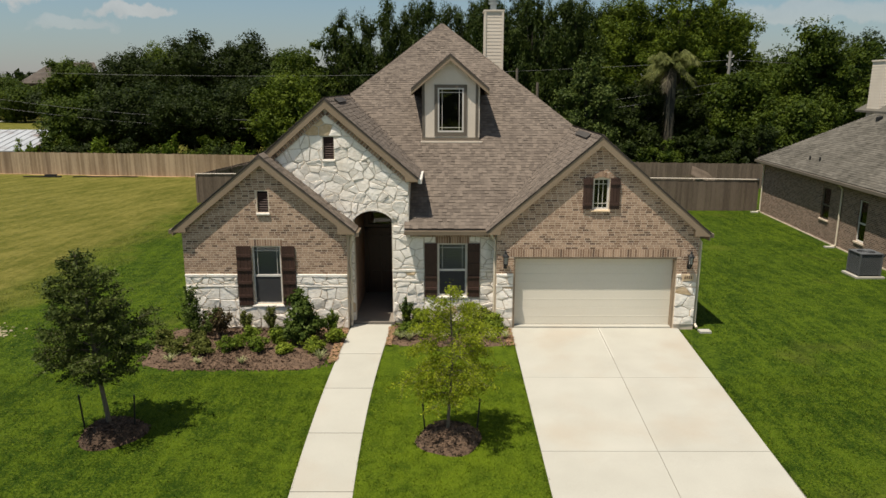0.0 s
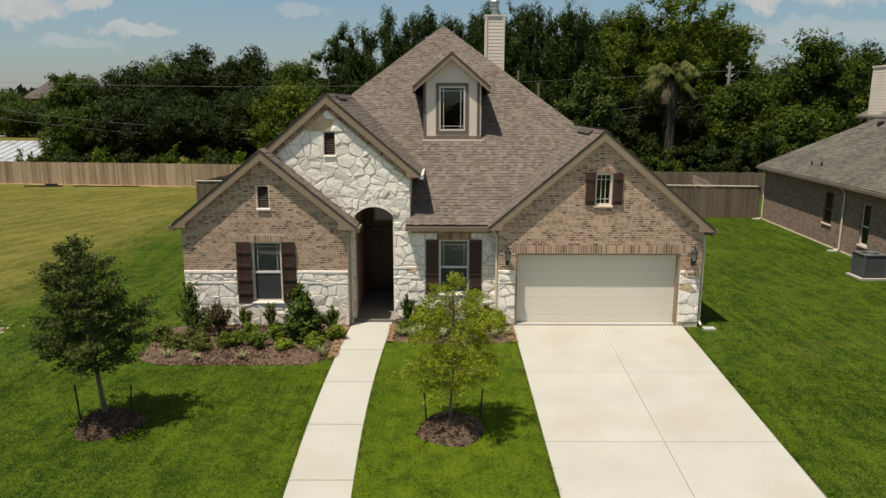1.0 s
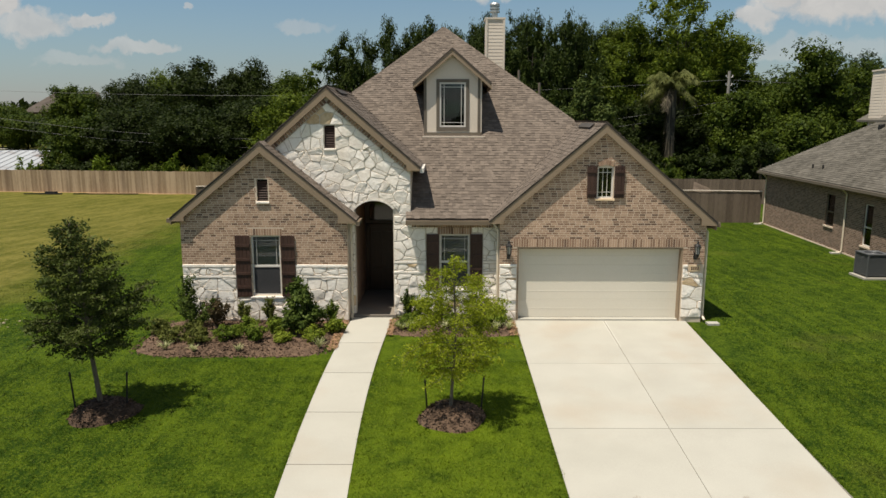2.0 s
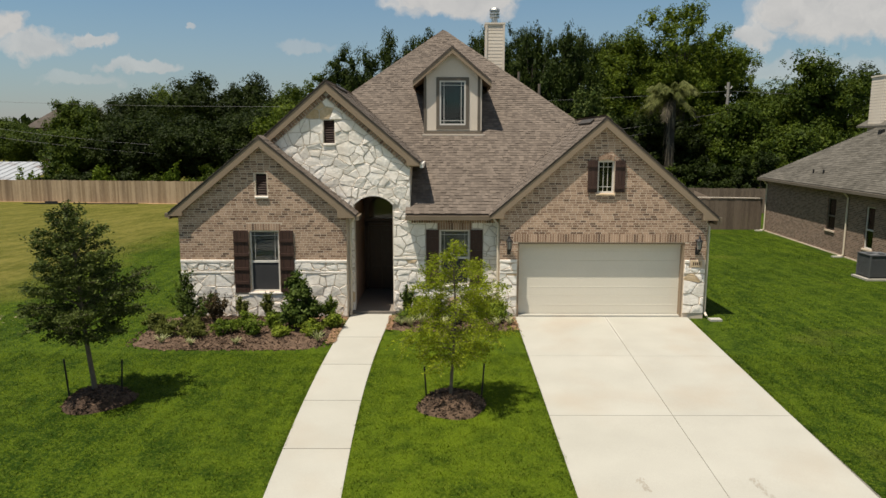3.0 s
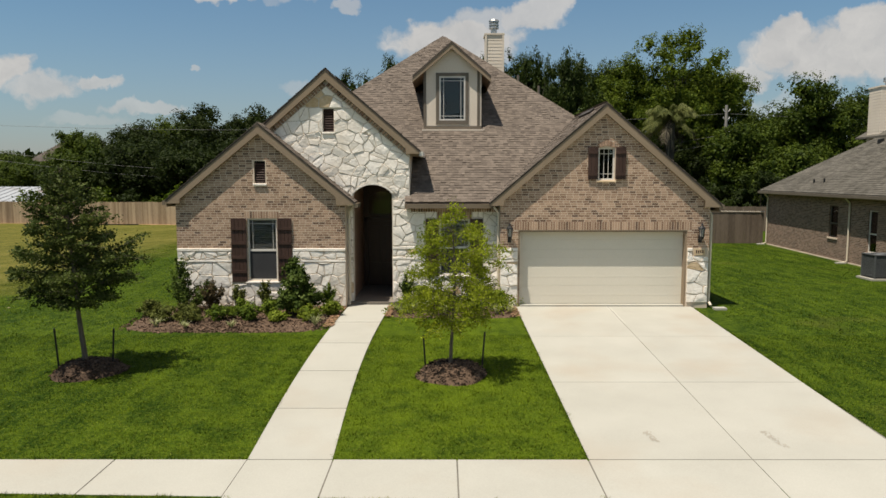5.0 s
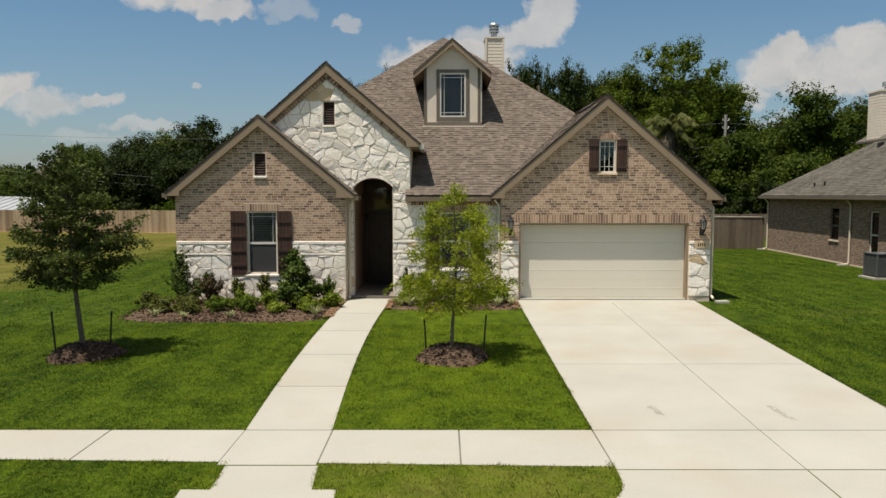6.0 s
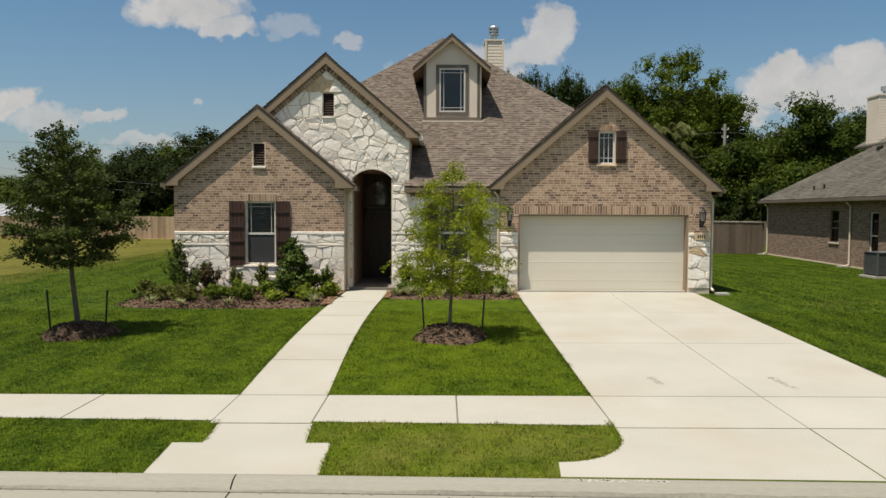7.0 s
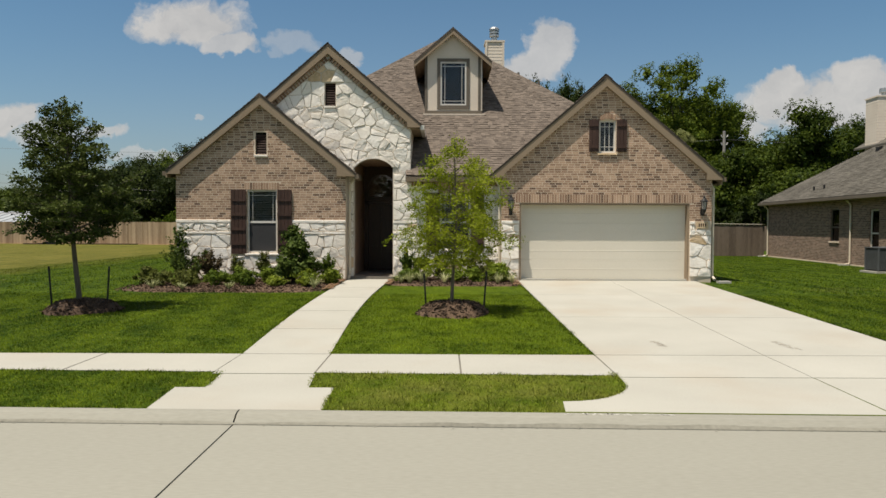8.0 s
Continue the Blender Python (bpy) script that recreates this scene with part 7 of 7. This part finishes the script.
def stone_mesh(poly, proud, r, name="stone"):
    """A split-faced stone: outline at the wall, arris, slightly tilted rough face."""
    cx, cz = sum(p[0] for p in poly) / len(poly), sum(p[1] for p in poly) / len(poly)
    n = len(poly)
    tx, tz = r.normal() * .035, r.normal() * .045

    def out(x, z):
        return -max(.010, proud + tx * x + tz * z)

    v = [(x - cx, 0.02, z - cz) for x, z in poly]
    v += [((x - cx) * .99, out(x - cx, z - cz) * .75, (z - cz) * .99) for x, z in poly]
    k = r.uniform(.94, .975)
    v += [((x - cx) * k, out(x - cx, z - cz) + r.normal() * .003, (z - cz) * k) for x, z in poly]
    v.append((r.normal() * .03, -proud - r.uniform(0, .012), r.normal() * .03))
    f = []
    for i in range(n):
        j = (i + 1) % n
        f += [[i, j, n + j, n + i], [n + i, n + j, 2 * n + j, 2 * n + i], [2 * n + i, 2 * n + j, 3 * n]]
    return mesh_of(name, v, f), (cx, cz)


def lay_stones(wall, y, region, spacing, seed, squash=.8, gap=.0095, shape=None, tan=.02):
    """Rubble: stones of mixed size, each cut back by half a joint, inside a convex region of (x, z)."""
    r = np.random.default_rng(seed)
    x0, x1 = min(p[0] for p in region), max(p[0] for p in region)
    z0, z1 = min(p[1] for p in region), max(p[1] for p in region)
    seeds, row, z = [], 0, z0 - spacing * .3
    while z < z1 + spacing:  # ragged rows of stone middles
        x = x0 - spacing * r.uniform(.2, 1.2)
        while x < x1 + spacing:
            seeds.append((x + r.normal() * spacing * .10, z + r.normal() * spacing * squash * .24))
            x += spacing * r.uniform(.62, 1.42)
        z += spacing * squash
    cells = []
    for px, pz in seeds:  # the wall is shared out between them
        cell = region[:]
        for qx, qz in seeds:
            dx, dz = qx - px, (qz - pz) / squash ** 2
            if (qx, qz) == (px, pz) or math.hypot(dx, qz - pz) > spacing * 4 or len(cell) < 3:
                continue
            cell = clip(cell, dx, dz, (qx * qx - px * px + (qz * qz - pz * pz) / squash ** 2) / 2)
        if len(cell) < 3:
            continue
        if area_of(cell) > spacing ** 2 * squash * .8 and r.random() < .45:  # some broken in two
            a = r.uniform(0, math.pi)
            n, m = (math.cos(a), math.sin(a)), np.array(cell).mean(0)
            c = n[0] * m[0] + n[1] * m[1] + r.normal() * .03
            cells += [h for h in (clip(cell, n[0], n[1], c), clip(cell, -n[0], -n[1], -c)) if len(h) > 2]
        else:
            cells.append(cell)
    for cell in cells:
        base = cell[:]
        g = gap * r.uniform(.7, 1.5)
        m = (sum(p[0] for p in base) / len(base), sum(p[1] for p in base) / len(base))
        for (ax, az), (bx, bz) in zip(base, base[1:] + base[:1]):
            ln = math.hypot(bx - ax, bz - az)
            if ln < 1e-5 or len(cell) < 3:
                continue
            nx, nz = (bz - az) / ln, -(bx - ax) / ln
            if nx * (m[0] - ax) + nz * (m[1] - az) > 0:
                nx, nz = -nx, -nz
            cell = clip(cell, nx, nz, nx * ax + nz * az - g)
        for p in (base if len(cell) > 2 else []):  # knocked-off corners
            d = math.hypot(p[0] - m[0], p[1] - m[1])
            if r.random() < .3 and d > 1e-4 and len(cell) > 2:
                nx, nz = (p[0] - m[0]) / d, (p[1] - m[1]) / d
                cell = clip(cell, nx, nz, nx * p[0] + nz * p[1] - r.uniform(.010, .03))
        if len(cell) < 3:
            continue
        if shape:
            cell = shape(cell)
        if area_of(cell) < .0015:
            continue
        me, (cx, cz) = stone_mesh(cell, r.uniform(.010, .030), r)
        me.materials.append(M_STONE_TAN if r.random() < tan or any(math.hypot(cx - u, cz - v) < w for u, v, w in TAN_AT) else M_STONE)
        ob = new("stone", me)
        ob.parent, ob.location = wall, (cx, y, cz)


def ledge(wall, x0, x1, y, z0, z1, proud=.03):
    """A thin projecting course of long stones."""
    r = np.random.default_rng(int(abs(x0 * 100)))
    x = x0
    while x < x1 - .01:
        e = min(x + r.uniform(.4, .75), x1)
        if x1 - e < .12:
            e = x1
        part("ledge_stone", Geo().prism([(x + .004, y - proud, z0 + .006), (x + .004, y + .02, z0), (x + .004, y + .02, z1), (x + .004, y - proud, z1 - .012)], (e - x - .008, 0, 0)), M_STONE, wall)
        x = e


def base_courses(wall, x0, x1, y, seed):
    ledge(wall, x0, x1, y, 1.29, 1.36)
    lay_stones(wall, y, rect(x0, x1, 1.365, 1.60), .30, seed, .8, .010)
    ledge(wall, x0, x1, y, 1.605, 1.69)


def push_out(cell):
    """Keeps a stone clear of the arch."""
    w, rr = .57, 3.50 - SPRING
    rad = (w * w + rr * rr) / (2 * rr) + .05
    cx, cz = -2.0, 3.55 - rad
    out, fine = [], []
    for (ax, az), (bx, bz) in zip(cell, cell[1:] + cell[:1]):
        near = min(math.hypot(ax - cx, az - cz), math.hypot(bx - cx, bz - cz)) < rad + .5
        n = max(1, int(math.hypot(bx - ax, bz - az) / .07)) if near else 1
        fine += [(ax + (bx - ax) * k / n, az + (bz - az) * k / n) for k in range(n)]
    mx, mz = sum(p[0] for p in cell) / len(cell), sum(p[1] for p in cell) / len(cell)
    if abs(mx - cx) < w - .04 and math.hypot(mx - cx, mz - cz) < rad - .04:
        return [(0, 0)] * 3
    for x, z in fine:
        d = math.hypot(x - cx, z - cz)
        if d < rad and abs(x - cx) < w + .02:
            x, z = (cx + math.copysign(w + .02, x - cx), z) if z < SPRING - .02 else (cx + (x - cx) * rad / d, cz + (z - cz) * rad / d)
        out.append((x, z))
    return out


gable = rect(-5.2, -0.90, 3.06, 6.6)
gable = clip(gable, S, 1, T_APEX[1] - .47 + S * T_APEX[0])
gable = clip(gable, -S, 1, T_APEX[1] - .47 - S * T_APEX[0])
gable = clip(gable, -LW_S, -1, -(L_APEX[1] - .25 + LW_S * L_APEX[0]))


def vent_clear(cell):
    """Keeps stones off the gable vent and the arch."""
    if area_of(clip(clip(clip(clip(cell, 1, 0, -3.09), -1, 0, 3.44), 0, 1, 5.73), 0, -1, -4.97)) > 1e-6:
        cell = max((clip(cell, 1, 0, -3.44), clip(cell, -1, 0, 3.09), clip(cell, 0, 1, 4.96), clip(cell, 0, -1, -5.73)), key=area_of)
    return push_out(cell) if len(cell) > 2 else [(0, 0)] * 3


lay_stones(wall_stone, .55, gable, .40, 3, .80, .009, vent_clear, .0)
for k in range(11):  # thin arch stones
    t0, t1 = [(-1 + 2 * (k + e) / 11) * 1.0 for e in (.03, .97)]
    w, rr = .57, 3.50 - SPRING
    rad = (w * w + rr * rr) / (2 * rr)
    am = math.asin(w / rad)
    cx, cz = -2.0, 3.50 - rad
    ring = [(cx + q * math.sin(am * t), cz + q * math.cos(am * t)) for t, q in ((t0, rad + .002), (t1, rad + .002), (t1, rad + .055), (t0, rad + .055))]
    part("arch_stone", Geo().prism([(x, .515, z) for x, z in ring], (0, .05, 0)), M_STONE, wall_stone)
# right pier of the entry, left sliver, base walls
lay_stones(wall_stone, .55, rect(-1.42, -0.90, 2.80, 3.05), .40, 6, .7)
lay_stones(wall_stone, .55, rect(-2.73, -2.575, 0.0, 1.28), .22, 7, 1.3)
lay_stones(wall_stone, .55, rect(-2.73, -2.575, 1.36, 3.0), .22, 8, 1.3)
lay_stones(wall_wing, -.08, rect(-7.57, -6.01, 0.0, 1.28), .44, 9, .70)
lay_stones(wall_wing, -.08, rect(-4.25, -2.73, 0.0, 1.28), .44, 10, .70)
lay_stones(wall_wing, -.08, rect(-6.01, -4.25, 0.0, .66), .46, 11, .75)
base_courses(wall_wing, -7.57, -6.01, -.08, 12)
base_courses(wall_wing, -4.25, -2.73, -.08, 13)
lay_stones(wall_mid, .55, rect(-1.42, -0.45, 0.0, 1.28), .38, 14, .75)
lay_stones(wall_mid, .55, rect(1.26, 1.72, 0.0, 1.28), .34, 15, .8)
lay_stones(wall_mid, .55, rect(-0.45, 1.26, 0.0, .73), .34, 16, .8)
base_courses(wall_mid, -1.42, -0.45, .55, 17)
base_courses(wall_mid, 1.26, 1.72, .55, 18)
lay_stones(wall_mid, .55, rect(-1.42, -0.45, 1.70, 2.79), .40, 19, .75)
lay_stones(wall_mid, .55, rect(-0.45, -0.11, 2.52, 2.79), .3, 26, .8)
lay_stones(wall_mid, .55, rect(0.93, 1.26, 2.52, 2.79), .3, 27, .8)
lay_stones(wall_mid, .55, rect(1.26, 1.72, 1.70, 2.79), .36, 20, .8)
lay_stones(wall_garage, 0, rect(1.72, 2.23, 0.02, 1.28), .46, 21, .62)
lay_stones(wall_garage, 0, rect(7.12, 7.74, 0.10, 1.28), .46, 22, .62)
base_courses(wall_garage, 1.72, 2.23, 0, 23)
base_courses(wall_garage, 7.12, 7.26, 0, 24)
lay_stones(wall_garage, 0, rect(7.12, 7.74, 1.29, 1.46), .3, 25, .8)


# shingles: tabs in courses, joined; the lowest courses over the middle window are single pieces
def shingle_geo(origin, up, along, rows, spans, seed, expo=.143, tab=(.085, .19), single=None, limit=300):
    """Courses on a slope. origin: a point on the eave; up: unit vector up the slope; along: unit vector along a course.
    spans(d): stretches along the course at slope distance d."""
    r = np.random.default_rng(seed)
    up, along, origin = Vector(up).normalized(), Vector(along).normalized(), Vector(origin)
    nrm = along.cross(up)
    if nrm.z < 0:
        nrm = -nrm
    rest, done = Geo(), 0
    flip = along.cross(up).z < 0
    for k in range(rows):
        d = expo * k
        for a, b in spans(d):
            x = a - r.uniform(0, .3)
            while x < b:
                w = r.uniform(*tab)
                p, q = max(x, a), min(x + w, b)
                x += w
                if q - p < .02:
                    continue
                t = .006 + .013 * r.random() ** 2 + (.008 if r.random() < .35 else 0)
                lo = d - (.012 if r.random() < .3 else 0)
                g = rest if not (single and single(k) and done < limit) else Geo()
                c = origin + along * ((p + q) / 2) + up * (d + expo / 2)
                i = len(g.v)
                ref = Vector((0, 0, 0)) if g is rest else c
                for s, lift in ((lo, t), (d + expo + .012, .003)):
                    for e in (p, q - .004):
                        g.v.append(tuple(origin + along * e + up * s + nrm * lift - ref))
                for e in (p, q - .004):
                    g.v.append(tuple(origin + along * e + up * lo - nrm * .002 - ref))
                faces = [[i, i + 1, i + 3, i + 2], [i + 4, i + 5, i + 1, i], [i + 4, i, i + 2], [i + 1, i + 5, i + 3]]
                g.f += [f[::-1] for f in faces] if flip else faces
                if g is not rest:
                    yield c, g
                    done += 1
    yield None, rest


def lay_shingles(roof, *args, **kw):
    for c, g in shingle_geo(*args, **kw):
        if c is None:
            part("shingles", g, M_SHINGLE, roof, kind="stuff")
        else:
            part("shingle", g, M_SHINGLE, roof).location = c


kf = 1 / math.hypot(1, FS)


def front_spans(d):
    z = EAVE_Z + d * FS * kf + .02
    left = (-1.04 if z < EAVE_Z + .16 else -0.90) if z < T_EAVE[1] else (T_APEX[0] + (T_APEX[1] - z) / S if z < T_APEX[1] else T_APEX[0] + (z - T_APEX[1]) / S)
    right = G_APEX[0] - abs(G_APEX[1] - z) / S
    if z < T_EAVE[1] and z > T_EAVE[1] - .3:
        left = -0.90
    if right - left < .02:
        return []
    sp = [(left, right)]
    if DZ - .05 < z < 7.6:
        sp = cut(sp, DX0 - .0, DX1 + .0)
    return sp


lay_shingles(roof_front, (0, EAVE_Y - .02, EAVE_Z - .014), (0, kf, FS * kf), (1, 0, 0), int((PEAK_Z - EAVE_Z) / (FS * kf) / .143), front_spans, 1, single=lambda k: 2 <= k)
ks = 1 / math.hypot(1, S)


def stone_slope(d):
    z = T_EAVE[1] + d * S * ks
    return [(.55 - RAKE - .01, front_y(z) + .05)]


lay_shingles(roof_stone, (T_EAVE[0] + .012, 0, T_EAVE[1] - .01), (-ks, 0, S * ks), (0, 1, 0), int((T_EAVE[0] - T_APEX[0]) / ks / .143) , stone_slope, 2)


def garage_slope(d):
    z = G_EAVE[1] + d * S * ks
    return [(-RAKE - .01, front_y(z) + .05)]


lay_shingles(roof_garage, (G_EAVE[0] - .012, 0, G_EAVE[1] - .01), (ks, 0, S * ks), (0, 1, 0), int((G_APEX[0] - G_EAVE[0]) / ks / .143), garage_slope, 3)
kw_ = 1 / math.hypot(1, LW_S)
lay_shingles(roof_wing, (LW_EAVE[0] + .012, 0, LW_EAVE[1] - .01), (-kw_, 0, LW_S * kw_), (0, 1, 0), int((LW_EAVE[0] - L_APEX[0]) / kw_ / .143), lambda d: [(-.08 - RAKE - .01, .545)], 4)

# the sides, seen only from above: longer strips
def right_spans(d):
    z = EZ_R + d * S * ks
    return [(-RAKE - .01 if z < G_APEX[1] else front_y(z) + .14, BACK_Y + .4 - (z - EZ_R) / S)]


lay_shingles(roof_right, (EX_R + .012, 0, EZ_R - .01), (-ks, 0, S * ks), (0, 1, 0), int((EX_R - PEAK_X) / ks / .143), right_spans, 5, tab=(.35, .8))
kl, km = 1 / math.hypot(1, LS), 1 / math.hypot(1, SL)
lay_shingles(roof_low, (EX_L - .012, 0, EZ_L - .01), (kl, 0, LS * kl), (0, 1, 0), int((L_APEX[0] - EX_L) / kl / .143), lambda d: [(-.08 - RAKE - .01, BACK_Y + .4 - d * .8)], 6, tab=(.35, .8))


def left_spans(d):
    z = L_APEX[1] + d * SL * km
    return [(.55 - RAKE - .01 if z < T_APEX[1] else front_y(z) + .14, BACK_Y - 1.5 - (z - L_APEX[1]) / S)]


lay_shingles(roof_left, (L_APEX[0], 0, L_APEX[1] + .01), (km, 0, SL * km), (0, 1, 0), int((PEAK_X - L_APEX[0]) / km / .143), left_spans, 7, tab=(.35, .8))


def caps(roof, a, b, seed, width=.15):
    """Cap shingles folded over a ridge or hip."""
    a, b = Vector(a), Vector(b)
    d = (b - a).normalized()
    s = Vector((d.y, -d.x, 0)).normalized()
    n = int((b - a).length / .2)
    g = Geo()
    for k in range(n):
        p, q = a + d * .2 * k, a + d * (.2 * k + .23)
        i = len(g.v)
        for c, lift in ((p, .020), (q, .010)):
            for e, drop in ((-width, S * width * .97), (0, 0), (width, S * width * .97)):
                g.v.append(tuple(c + s * e + Vector((0, 0, lift - drop))))
        for e, drop in ((-width, S * width * .97), (0, 0), (width, S * width * .97)):
            g.v.append(tuple(p + s * e + Vector((0, 0, .004 - drop))))
        g.f += [[i, i + 1, i + 4, i + 3], [i + 1, i + 2, i + 5, i + 4], [i + 6, i + 7, i + 1, i], [i + 7, i + 8, i + 2, i + 1]]
    part("ridge_capping", g, M_SHINGLE, roof, kind="stuff")


caps(roof_front, (T_APEX[0], tv_y, T_APEX[1] + .01), (PEAK_X, PEAK_Y, PEAK_Z + .01), 1)
caps(roof_front, (G_APEX[0], gv_y, G_APEX[1] + .01), (PEAK_X, PEAK_Y, PEAK_Z + .01), 2)
caps(roof_stone, (T_APEX[0], .55 - RAKE, T_APEX[1] + .01), (T_APEX[0], tv_y, T_APEX[1] + .01), 3)
caps(roof_garage, (G_APEX[0], -RAKE, G_APEX[1] + .01), (G_APEX[0], gv_y, G_APEX[1] + .01), 4)
caps(roof_wing, (L_APEX[0], -.08 - RAKE, L_APEX[1] + .01), (L_APEX[0], .5, L_APEX[1] + .01), 5)
